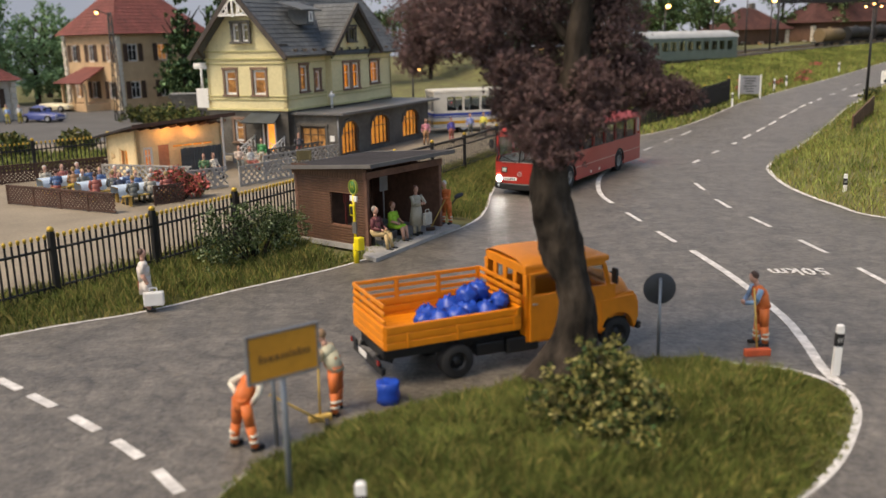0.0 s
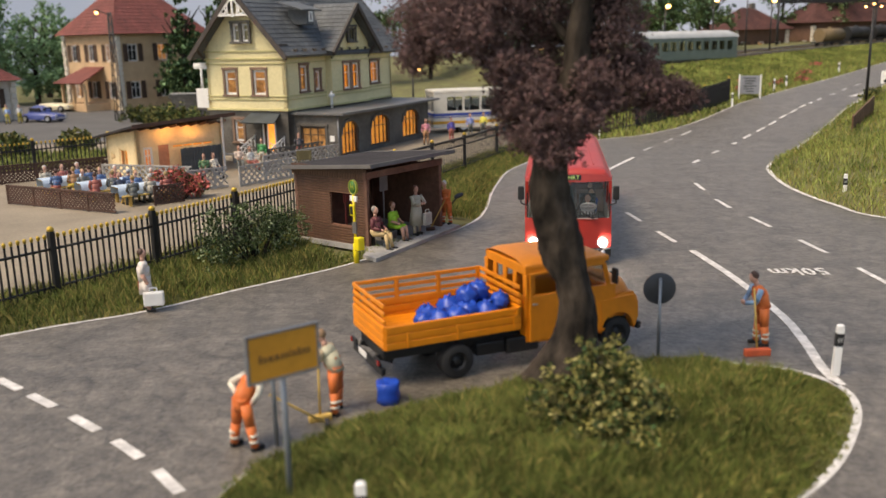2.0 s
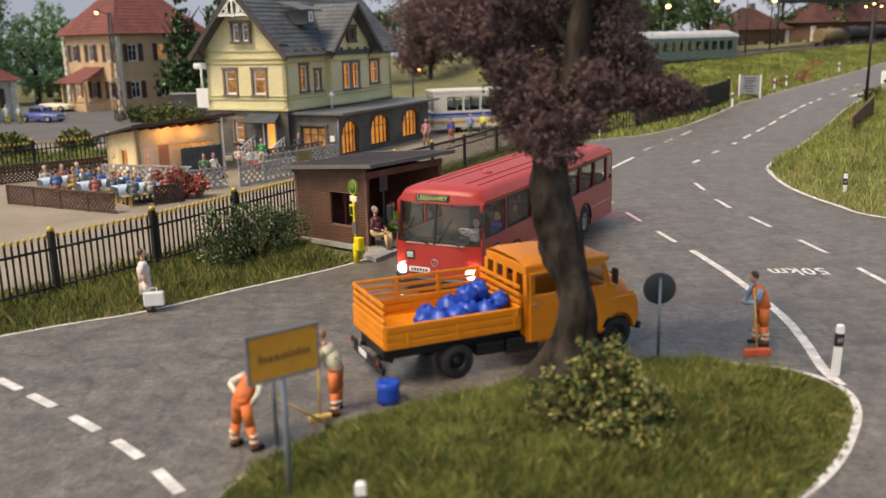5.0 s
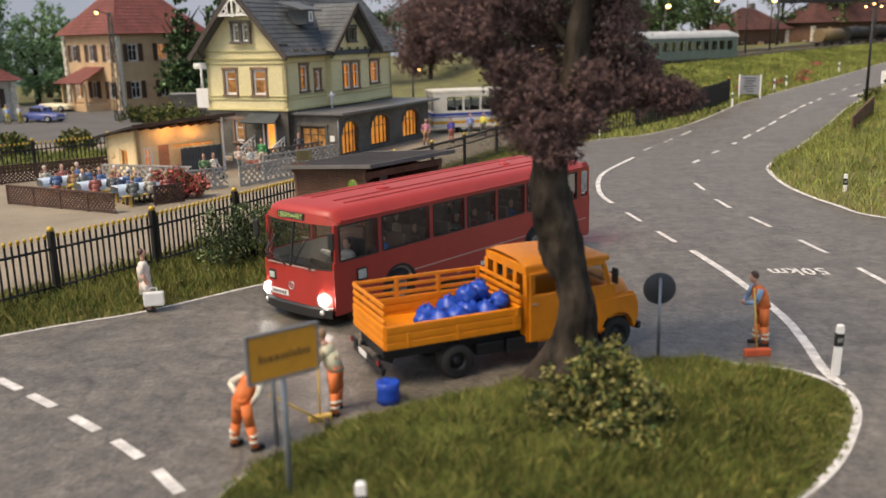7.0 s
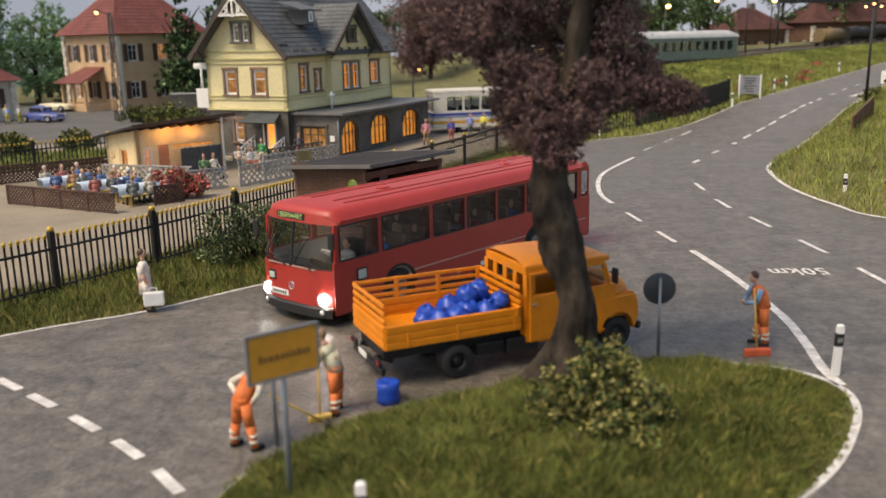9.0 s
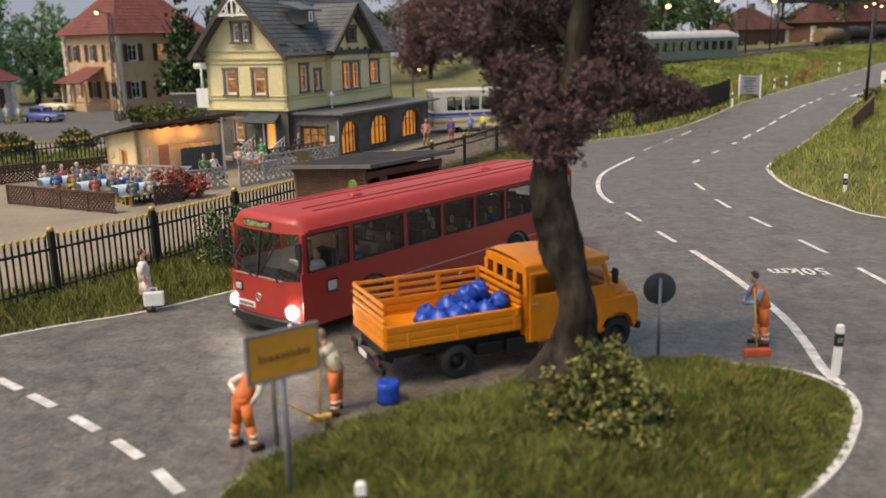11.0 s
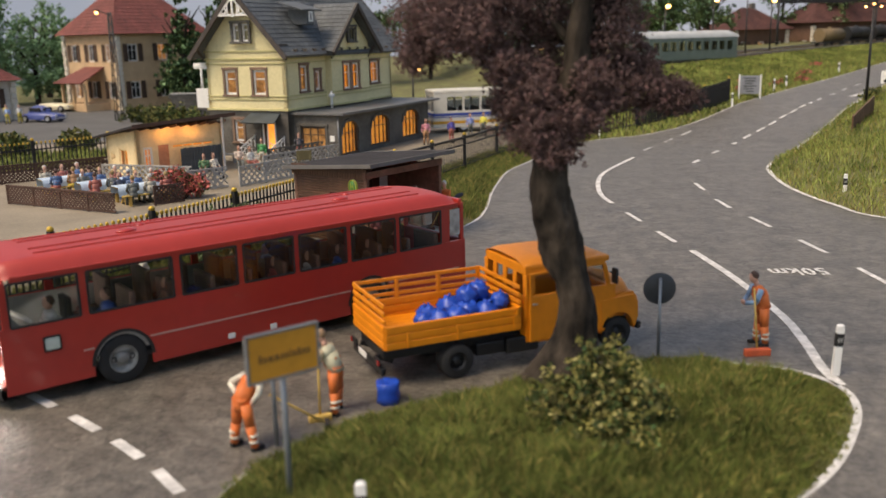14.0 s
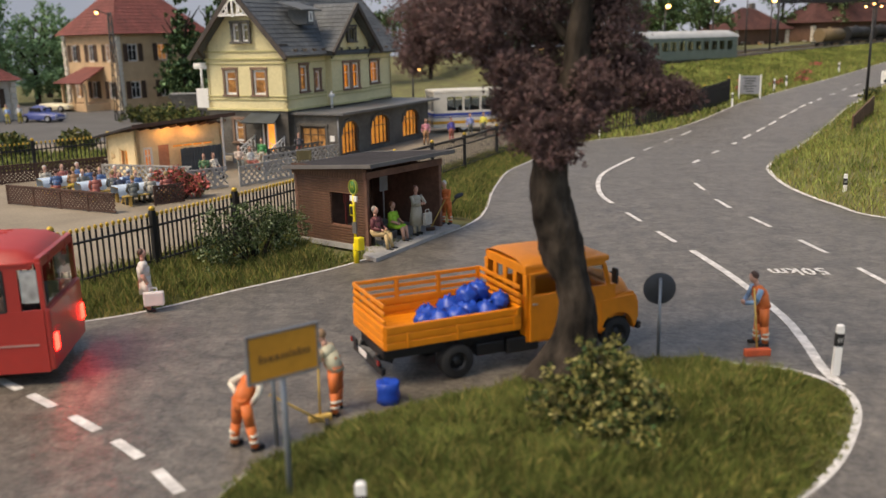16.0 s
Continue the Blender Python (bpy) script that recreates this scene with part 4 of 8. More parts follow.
    slab(bm, [(-1.09, -1.3), (4.25, -0.5), (4.25, Dp + 0.05), (-0.1, Dp + 0.05), (-0.1, -0.1), (-0.95, -0.65)], -0.02, 0.15)
    part("base_slab", bm, CONCRETE, sh, "pale concrete base slab with a kerb")
    bm = B()
    box(bm, (0.95, 0.1, 0.5), (1.8, 0.45, 0.07), 0.02)
    for x in (0.2, 1.0, 1.8):
        box(bm, (x, 0.1, 0.32), (0.08, 0.4, 0.34), 0.01)
    part("bench", bm, BLACK, sh, "dark waiting bench")
    bm = B()
    box(bm, (0.85, 1.4, 1.75), (0.9, 0.04, 0.75), 0.01)
    rod(bm, (0.5, 1.4, 0.17), (0.5, 1.4, 2.3), 0.04)
    part("poster", bm, material("poster_red", (0.16, 0.025, 0.02), 0.7, vary=0.25, grain=14), sh, "dull red poster on the inner wall")
    bm = B()
    box(bm, (2.85, 1.8, 1.75), (0.42, 0.03, 0.75), 0.01)
    rod(bm, (2.85, 1.82, 0.17), (2.85, 1.82, 1.5), 0.03)
    part("timetable", bm, material("paper", (0.4, 0.38, 0.36), 0.8), sh, "pale timetable sheet")
    return sh


build_shelter()


def build_stop():
    st = thing("bus_stop_sign", at(-2.62, 26.35, 0.02, -52), "yellow bus stop pole with a round green-rimmed sign", "bus stop")
    bm = B()
    rod(bm, (0, 0, 0), (0, 0, 0.62), 0.08, n=12)
    rod(bm, (0, 0, 0.6), (0, 0, 2.1), 0.04, n=10)
    part("pole", bm, YELLOW, st)
    bm = B()
    ring_mesh(bm, [(0.004, -0.03), (0.215, -0.03), (0.215, 0.03), (0.004, 0.03)], 26)
    bm.transform(Matrix.Translation((0, 0, 2.32)))
    disc = part("sign_disc", bm, GREEN_DARK, st)
    bm = B()
    ring_mesh(bm, [(0.225, -0.035), (0.225, 0.035), (0.19, 0.038), (0.19, -0.038), (0.225, -0.035)], 26)
    bm.transform(Matrix.Translation((0, 0, 2.32)))
    part("rim", bm, material("rim_olive", (0.28, 0.3, 0.03), 0.5, vary=0.1), disc)
    writing("H", "sign_letter", bpy.data.materials["rim_olive"], 0.27, Matrix.Translation((0, -0.04 * K, 2.32 * K)) @ pose(0, 0, 0, 90, 0, 0), disc, 0.004)
    bm = B()
    box(bm, (0, 0, 1.98), (0.36, 0.05, 0.17), 0.01)
    part("name_plate", bm, WHITE, st)
    bm = B()
    box(bm, (-0.05, -0.03, 1.62), (0.24, 0.05, 0.34), 0.02)
    lp = part("line_plate", bm, YELLOW, st)
    bm = B()
    box(bm, (-0.05, -0.06, 1.62), (0.13, 0.02, 0.24), 0.02)
    part("line_mark", bm, BLACK, lp)
    bm = B()
    box(bm, (0.04, -0.03, 1.1), (0.2, 0.06, 0.36), 0.02)
    part("timetable_box", bm, FASCIA, st)
    bm = B()
    box(bm, (0.14, 0.04, 0.62), (0.26, 0.24, 0.4), 0.05)
    part("litter_bin", bm, YELLOW, st, "yellow litter bin")


build_stop()


# ---- small roadside things ----
def delineator(x, y, z, rz, lean=0.0):
    d = thing("delineator_post", at(x, y, z, rz, 0, lean), "white roadside marker post with a black band", "marker post", "marker posts")
    bm = B()
    slab(bm, [(-0.07, -0.05), (0.07, -0.05), (0.07, 0.03), (0.0, 0.07), (-0.07, 0.03)], -0.1, 0.98)
    box(bm, (0, 0, 0.98), (0.13, 0.1, 0.1), 0.03, pose(0, 0, 0, 18, 0, 0))
    part("shaft", bm, WHITE, d)
    bm = B()
    slab(bm, [(-0.075, -0.055), (0.075, -0.055), (0.075, 0.034), (0.0, 0.075), (-0.075, 0.034)], 0.6, 0.86)
    band = part("band", bm, BLACK, d)
    bm = B()
    for s in (-1, 1):
        box(bm, (0.025 * s, -0.06, 0.73), (0.035, 0.012, 0.09), 0.005)
    part("reflector", bm, SILVER, band)


delineator(7.57, 16.45, 0.03, 0, 2)
delineator(-1.12, 10.45, 0.1, 0)
for x, y in ((15.85, 34.9), (10.2, 57.9), (21.0, 65.2), (26.6, 72.4), (28.3, 74.4), (36.5, 83.5)):
    delineator(x, y, hill(x, y), -15)


def town_sign():
    s = thing("town_sign", at(-2.19, 11.5, 0.2, 37) @ Matrix.Scale(0.88, 4), "yellow town sign in a grey frame on a steel post", "road sign")
    bm = B()
    box(bm, (0, 0, 2.62), (1.18, 0.05, 0.74), 0.02)
    panel = part("panel", bm, SIGN_YELLOW, s, "weathered yellow sign face")
    bm = B()
    for z in (1.56, 2.3):
        box(bm, (0, 0, z + 0.69), (1.24, 0.08, 0.045), 0.012)
    for x in (-0.6, 0.6):
        box(bm, (x, 0, 2.62), (0.045, 0.08, 0.78), 0.012)
    part("frame", bm, STEEL, panel)
    bm = B()
    x = -0.42
    for w, h in ((0.05, 0.13), (0.05, 0.09), (0.08, 0.09), (0.08, 0.09), (0.05, 0.09), (0.04, 0.09), (0.03, 0.12), (0.05, 0.09), (0.06, 0.12), (0.05, 0.09), (0.05, 0.09)):
        box(bm, (x + w / 2, -0.03, 2.59 + (h - 0.09) / 2), (w, 0.012, h))
        x += w + 0.028
    part("lettering_bars", bm, material("faded_print", (0.2, 0.1, 0.02), 0.7), panel)
    bm = B()
    rod(bm, (0, 0.07, -0.2), (0, 0.07, 2.8), 0.048, n=12)
    part("post", bm, ZINC, s)
    bm = B()
    for z in (2.4, 2.8):
        box(bm, (0, 0.07, z), (0.3, 0.1, 0.06), 0.01)
    part("bracket", bm, STEEL, s)


ZINC = material("zinc", (0.24, 0.26, 0.28), 0.45, 0.5, vary=0.1)
town_sign()
bm = B()
rod(bm, (0, 0, -0.1), (0, 0, 1.9), 0.04, n=12)
rod(bm, (0, 0, 1.9), (0, 0, 1.93), 0.045, 0.03, n=12)
solid("sign_post", bm, ZINC, at(-2.84, 13.86, 0.03), "plain galvanised steel sign post at the island's edge", "post")


def round_sign():
    s = thing("round_sign", at(4.36, 17.45, 0.06, 0), "grey back of a round road sign on a steel post", "road sign")
    bm = B()
    rod(bm, (0, 0, -0.06), (0, 0, 1.72), 0.035, n=10)
    part("post", bm, ZINC, s)
    bm = B()
    ring_mesh(bm, [(0.004, 0.04), (0.32, 0.04), (0.335, 0.055), (0.32, 0.07), (0.004, 0.07)], 32)
    bm.transform(Matrix.Translation((0, 0, 1.5)))
    part("disc", bm, material("sign_back", (0.05, 0.052, 0.055), 0.6, vary=0.2), s)
    bm = B()
    box(bm, (0, 0.02, 1.68), (0.1, 0.06, 0.05), 0.01)
    part("bracket", bm, BLACK, s)


round_sign()

# ---- blue rubbish bags ----
def bag(x, y, z, s, rz, group, label="knotted blue rubbish bag on the truck bed"):
    bm = B()
    ball(bm, (0, 0, s * 0.75), (s, s * 0.9, s * 0.8), 18, rough=0.38)
    rod(bm, (0, 0, s * 1.42), (0.02, 0, s * 1.6), s * 0.2, s * 0.1, n=8)
    for i in range(2):
        a = i * 2.6 + x * 3
        rod(bm, (0, 0, s * 1.58), (s * 0.3 * math.cos(a), s * 0.3 * math.sin(a), s * 1.68), s * 0.06, s * 0.12, n=6)
    for v in bm.verts:
        v.co += 0.11 * s * Vector(noise.noise_vector(v.co * 6 / s + Vector((x * 3, y * 5, 0))))
    return solid("rubbish_bag", bm, BLUE_BAG, Matrix(), label, "bag", group, smooth=True)


TRUCK_M = at(-0.11, 17.55, 0.03, 23.3) @ Matrix.Scale(0.918, 4)
truck.matrix_basis = TRUCK_M
for x, y, z, s, rz in ((-0.5, -0.35, 0.0, 0.22, 50), (-0.28, 0.0, 0.0, 0.24, 95), (-0.15, -0.45, 0.0, 0.24, 20), (0.2, -0.55, 0, 0.27, 80), (0.55, -0.3, 0, 0.28, 140), (0.95, -0.5, 0, 0.27, 10), (1.25, -0.2, 0, 0.26, 60), (0.75, 0.15, 0, 0.29, 200),
                       (0.4, 0.3, 0, 0.26, 0), (1.2, 0.35, 0, 0.27, 33), (0.65, -0.1, 0.36, 0.24, 75), (0.98, 0.05, 0.36, 0.25, 120), (1.27, -0.5, 0.3, 0.2, 50)):
    ob = bag(x, y, z, s * 1.13, rz, "blue bags on the truck")
    ob.matrix_basis = TRUCK_M @ pose(x * K, y * K, (0.99 + z) * K, 0, 0, rz)
bm = B()
ring_mesh(bm, [(0.004, 0.0), (0.2, 0.0), (0.215, 0.15), (0.2, 0.3), (0.22, 0.46), (0.19, 0.47), (0.004, 0.4)], 20)
bm.transform(Matrix.Rotation(radians(90), 4, "X"))
for v in bm.verts:
    v.co += 0.045 * Vector(noise.noise_vector(v.co * 11))
solid("rubbish_sack", bm, BLUE_BAG, at(-1.08, 15.62, 0.03) @ Matrix.Diagonal((1, 1, 0.88, 1)), "open blue rubbish sack standing on the asphalt", "bag")

# ---- figurines: plain painted dolls ----
def figurine(x, y, z, rz, top, legs, hair=HAIR, kind="stand", label="", h=1.72, bands=False, skirt=False, sleeve=None, group="", bend=0.0, coat=False, wide=0.0):
    """One plain mesh in the shape of a painted doll; it faces its own -y."""
    bm = B()
    k = h / 1.72
    slots = [paint(c) for c in (top, legs, SKIN, hair, SHOE, CREAMY, sleeve or top)]
    hip = 0.86 if kind != "sit" else 0.5
    if kind == "sit":
        for s in (-1, 1):
            rod(bm, (s * 0.1, 0.05, hip), (s * 0.12, -0.42, hip + 0.02), 0.095, 0.075, n=10, slot=1)
            rod(bm, (s * 0.12, -0.42, hip + 0.03), (s * 0.13, -0.5, 0.07), 0.075, 0.05, n=10, slot=2 if skirt else 1)
            box(bm, (s * 0.13, -0.57, 0.045), (0.1, 0.26, 0.09), 0.03, slot=4)
        ball(bm, (0, 0.04, hip + 0.05), (0.19, 0.17, 0.14), 12, 1)
    else:
        for s in (-1, 1):
            rod(bm, (s * 0.09, 0, hip), (s * (0.12 + wide / 2), 0.02 * s, 0.46), 0.115 if bands else 0.1, 0.09 if bands else 0.075, n=12, slot=1)
            rod(bm, (s * (0.12 + wide / 2), 0.02 * s, 0.47), (s * (0.13 + wide), 0.05 * s, 0.07), 0.09 if bands else 0.075, 0.07 if bands else 0.055, n=12, slot=2 if skirt else 1)
            if bands:
                for zz in (0.16, 0.27):
                    rod(bm, (s * (0.13 + wide * 0.87), 0.045 * s, zz), (s * (0.13 + wide * 0.82), 0.042 * s, zz + 0.05), 0.088, n=12, slot=5)
            box(bm, (s * (0.13 + wide), 0.05 * s - 0.05, 0.045), (0.1, 0.26, 0.09), 0.03, slot=4)
        if skirt:
            rod(bm, (0, 0, 0.95), (0, 0, 0.5), 0.14, 0.19, n=14, slot=1)
        if coat:
            rod(bm, (0, 0, 1.0), (0, 0.02, 0.36), 0.18, 0.26, n=16, slot=0)
        rod(bm, (0, 0, hip - 0.12), (0, 0, hip + 0.12), 0.15, 0.16, n=14, slot=1)
    up = bmesh.new()
    rod(up, (0, 0, -0.05), (0, 0, 0.34), 0.155, 0.17, n=14, slot=0)
    ball(up, (0, 0, 0.38), (0.2, 0.135, 0.14), 14, 0)
    for s in (-1, 1):
        rod(up, (s * 0.08, -0.12, 0.12), (s * 0.09, -0.06, 0.46), 0.035, n=6, slot=1)
        rod(up, (s * 0.09, -0.06, 0.46), (s * 0.06, 0.14, 0.2), 0.035, n=6, slot=1)
    rod(up, (0, 0, 0.5), (0, 0, 0.62), 0.055, n=8, slot=2)
    ball(up, (0, -0.015, 0.71), (0.085, 0.1, 0.125), 12, 2)
    ball(up, (0, 0.02, 0.75), (0.095, 0.1, 0.11), 12, 3)
    for s in (-1, 1):
        if kind == "hold":
            a, b, c = (s * 0.2, 0, 0.47), (s * 0.24, -0.2, 0.25), (s * 0.05, -0.38, 0.26)
        elif kind == "hip":
            a, b, c = (s * 0.2, 0, 0.47), (s * 0.4, 0.06, 0.25), (s * 0.2, -0.08, 0.06)
        elif kind == "sit":
            a, b, c = (s * 0.2, 0, 0.47), (s * 0.25, -0.08, 0.2), (s * 0.12, -0.32, 0.1)
        else:
            a, b, c = (s * 0.2, 0, 0.47), (s * 0.25, 0.03, 0.2), (s * 0.24, -0.08, -0.05)
        rod(up, a, b, 0.065, 0.055, n=8, slot=6)
        rod(up, b, c, 0.055, 0.045, n=8, slot=6 if not skirt else 2)
        ball(up, c, (0.05, 0.05, 0.06), 8, 2)
    up.transform(Matrix.Translation((0, 0.02, hip + 0.03)) @ Matrix.Rotation(radians(bend), 4, "X"))
    keep = [f.material_index for f in up.faces]
    base = [bm.verts.new(v.co) for v in up.verts]
    up.verts.index_update()
    for f, sl in zip(up.faces, keep):
        g = bm.faces.new([base[v.index] for v in f.verts])
        g.material_index, g.smooth = sl, True
    up.free()
    bm.transform(Matrix.Scale(k, 4))
    return solid("figurine", bm, slots, at(x, y, z, rz), label, "figurine", group)


def tool(name, a, b, head, m, label, head_size=(0.42, 0.14, 0.12)):
    t = thing(name, m, label, name.replace("_", " "))
    bm = B()
    rod(bm, a, b, 0.022, n=8)
    part("handle", bm, material("pale_wood", (0.5, 0.33, 0.08), 0.6, vary=0.2) if "pale_wood" not in bpy.data.materials else bpy.data.materials["pale_wood"], t)
    bm = B()
    box(bm, b, head_size, 0.03)
    part("head", bm, head, t)


ROAD_Z = 0.03
figurine(-3.36, 13.8, ROAD_Z, 140, HI_VIS, HI_VIS, kind="hip", label="road worker figurine in orange dungarees bending forward", bands=True, sleeve=CREAMY, bend=38, h=1.62, wide=0.1)
figurine(-1.98, 15.2, ROAD_Z, 250, (0.42, 0.4, 0.28), HI_VIS, (0.24, 0.15, 0.08), "hold", "road worker figurine in orange trousers leaning on a broom", 1.6, True, sleeve=(0.55, 0.42, 0.25), bend=24, wide=0.05)
figurine(6.76, 18.3, ROAD_Z, 275, HI_VIS, HI_VIS, HAIR, "hold", "dark-haired road worker figurine in orange with a broom", 1.66, True, sleeve=(0.2, 0.33, 0.5), bend=20)
figurine(0.16, 31.25, 0.15, 330, HI_VIS, HI_VIS, (0.6, 0.58, 0.52), "hold", "road worker figurine in orange beside the shelter", 1.58, True, bend=14)
figurine(-7.5, 21.85, ROAD_Z, 105, (0.62, 0.56, 0.5), (0.62, 0.56, 0.5), HAIR, "stand", "woman figurine in a pale dress carrying bags", 1.6, skirt=True)
figurine(-0.86, 29.6, 0.15, 40, (0.42, 0.38, 0.29), (0.42, 0.38, 0.29), (0.14, 0.06, 0.04), "hold", "man figurine in a long beige coat", 1.66, sleeve=(0.42, 0.38, 0.29), coat=True)
figurine(-2.1, 27.85, 0.1, 62, (0.12, 0.03, 0.035), (0.5, 0.36, 0.17), (0.25, 0.22, 0.2), "sit", "seated man figurine in a maroon shirt", 1.72)
figurine(-1.62, 29.05, 0.1, 62, (0.3, 0.55, 0.03), (0.3, 0.55, 0.03), (0.2, 0.07, 0.03), "sit", "seated woman figurine in a lime green dress", 1.62, skirt=True)
tool("broom", (-0.02, 0, 0.75), (0.1, -0.95, 0.07), BLACK, at(-3.0, 14.3, ROAD_Z, 100), "broom with a wooden handle on the asphalt", (0.3, 0.1, 0.1))
tool("broom", (0.05, 0.05, 1.25), (0, -0.1, 0.06), bpy.data.materials["pale_wood"], at(-2.28, 14.95, ROAD_Z, 20), "broom with a yellow head on the asphalt")
tool("broom", (0.0, 0.1, 1.35), (0, -0.2, 0.07), material("broom_red", (0.5, 0.09, 0.03), 0.7), at(6.45, 17.85, ROAD_Z, 5), "broom with a wide orange head on the asphalt", (0.55, 0.14, 0.16))
tool("broom", (0.35, 0.3, 1.3), (-0.75, -0.5, 0.06), bpy.data.materials["dark_wood"], at(0.12, 30.95, 0.15, 20), "broom with a dark head on the kerb", (0.3, 0.14, 0.12))


def suitcase(x, y, z, rz, mat, label, s=(0.5, 0.18, 0.36)):
    c = thing("suitcase", at(x, y, z, rz), label, "suitcase")
    bm = B()
    box(bm, (0, 0, s[2] / 2), s, 0.04)
    part("case", bm, mat, c)
    bm = B()
    for a, b in (((-0.1, 0, s[2]), (-0.08, 0, s[2] + 0.1)), ((-0.08, 0, s[2] + 0.1), (0.08, 0, s[2] + 0.1)), ((0.08, 0, s[2] + 0.1), (0.1, 0, s[2]))):
        rod(bm, a, b, 0.018, n=6)
    part("handle", bm, mat, c)


suitcase(-7.28, 21.72, 0.2, 12, WHITE, "white handbag case held beside the woman figurine")
suitcase(-7.62, 22.1, 0.5, 40, paint((0.2, 0.06, 0.02)), "brown leather bag at the woman figurine's side", (0.3, 0.14, 0.26))
suitcase(-0.5, 29.5, 0.5, 50, paint((0.4, 0.38, 0.33)), "pale case in the coated figurine's hand", (0.36, 0.14, 0.42))

# shovel head and brush bundle that the worker beside the shelter carries
bm = B()
ball(bm, (0, 0, 0), (0.2, 0.11, 0.05), 12)
rod(bm, (0, 0, 0), (-0.5, 0.0, -0.25), 0.025, n=8)
solid("shovel", bm, BLACK, at(0.6, 31.3, 1.15, 30, 20, -20), "dark steel shovel carried by the road worker figurine", "shovel", smooth=True)


# ---- houses ----
def pierced(bm, x0, x1, z0, z1, holes, y, thick, axis="y", slot=0):
    """A wall from x0 to x1 and z0 to z1 with openings (a, b, c, d) through it, in one piece."""
    xs = sorted({x0, x1, *[h[0] for h in holes], *[h[1] for h in holes]})
    zs = sorted({z0, z1, *[h[2] for h in holes], *[h[3] for h in holes]})
    corner = {}

    def vert(i, j, s):
        if (i, j, s) not in corner:
            d = y + s * thick / 2
            corner[i, j, s] = bm.verts.new((xs[i], d, zs[j]) if axis == "y" else (d, xs[i], zs[j]))
        return corner[i, j, s]

    def full(i, j):
        if not (0 <= i < len(xs) - 1 and 0 <= j < len(zs) - 1):
            return False
        mx, mz = (xs[i] + xs[i + 1]) / 2, (zs[j] + zs[j + 1]) / 2
        return not any(h[0] < mx < h[1] and h[2] < mz < h[3] for h in holes)

    made = []
    for i in range(len(xs) - 1):
        for j in range(len(zs) - 1):
            if not full(i, j):
                continue
            for s in (-1, 1):
                made.append(bm.faces.new([vert(i, j, s), vert(i + 1, j, s), vert(i + 1, j + 1, s), vert(i, j + 1, s)]))
            for di, dj, p, q in ((-1, 0, (i, j), (i, j + 1)), (1, 0, (i + 1, j), (i + 1, j + 1)), (0, -1, (i, j), (i + 1, j)), (0, 1, (i, j + 1), (i + 1, j + 1))):
                if not full(i + di, j + dj):
                    made.append(bm.faces.new([vert(*p, -1), vert(*q, -1), vert(*q, 1), vert(*p, 1)]))
    for f in made:
        f.material_index = slot
    bmesh.ops.recalc_face_normals(bm, faces=made)
    return bm


def window(parent, hole, y, axis, out, frame_mat, room, trim=None, lights=2, cross=True, arch=False):
    """A window in an opening: surround, sash bars, pane and the lit room behind. out: -1 or 1, the outer side."""
    a, b, c, d = hole
    def put_box(bm, u, w, z, h, depth, off, bev=0.0):
        if axis == "y":
            box(bm, (u, y + out * off, z), (w, depth, h), bev)
        else:
            box(bm, (y + out * off, u, z), (depth, w, h), bev)
    bm = B()
    edge, bar = 0.11, 0.05
    cols = [a + edge + (b - a - 2 * edge) * i / lights for i in range(lights + 1)]
    rows = [c + edge, c + (d - c) * 0.64, d - edge] if cross else [c + edge, d - edge]
    lights_of = [(x0 + (bar / 2 if i else 0), x1 - (bar / 2 if i < lights - 1 else 0), z0 + (bar / 2 if j else 0), z1 - (bar / 2 if j < len(rows) - 2 else 0))
                 for i, (x0, x1) in enumerate(zip(cols, cols[1:])) for j, (z0, z1) in enumerate(zip(rows, rows[1:]))]
    pierced(bm, a, b, c, d, lights_of, y + out * 0.02, 0.06, axis)
    win = part("window", bm, frame_mat, parent)
    if trim:
        bm = B()
        for u in (a - 0.06, b + 0.06):
            put_box(bm, u, 0.16, (c + d) / 2 + 0.02, d - c + 0.2, 0.08, 0.13, 0.02)
        put_box(bm, (a + b) / 2, b - a + 0.34, d + 0.1, 0.16, 0.12, 0.15, 0.02)
        put_box(bm, (a + b) / 2, b - a + 0.34, c - 0.06, 0.12, 0.16, 0.17, 0.02)
        if arch:
            n = 7
            for i in range(n):
                t = math.pi * (i + 0.5) / n
                u = (a + b) / 2 + math.cos(t) * (b - a) / 2
                z = d + math.sin(t) * 0.28
                put_box(bm, u, 0.24, z, 0.2, 0.08, 0.13, 0.03)
        part("surround", bm, trim, win)
    bm = B()
    pane(bm, ((a + b) / 2, y, (c + d) / 2) if axis == "y" else (y, (a + b) / 2, (c + d) / 2), (b - a, 0.0, d - c) if axis == "y" else (0.0, b - a, d - c))
    part("pane", bm, GLASS, win)
    bm = B()
    put_box(bm, (a + b) / 2, b - a + 0.1, (c + d) / 2, d - c + 0.1, 0.02, -0.22)
    part("lit_room", bm, room, win)
    return win


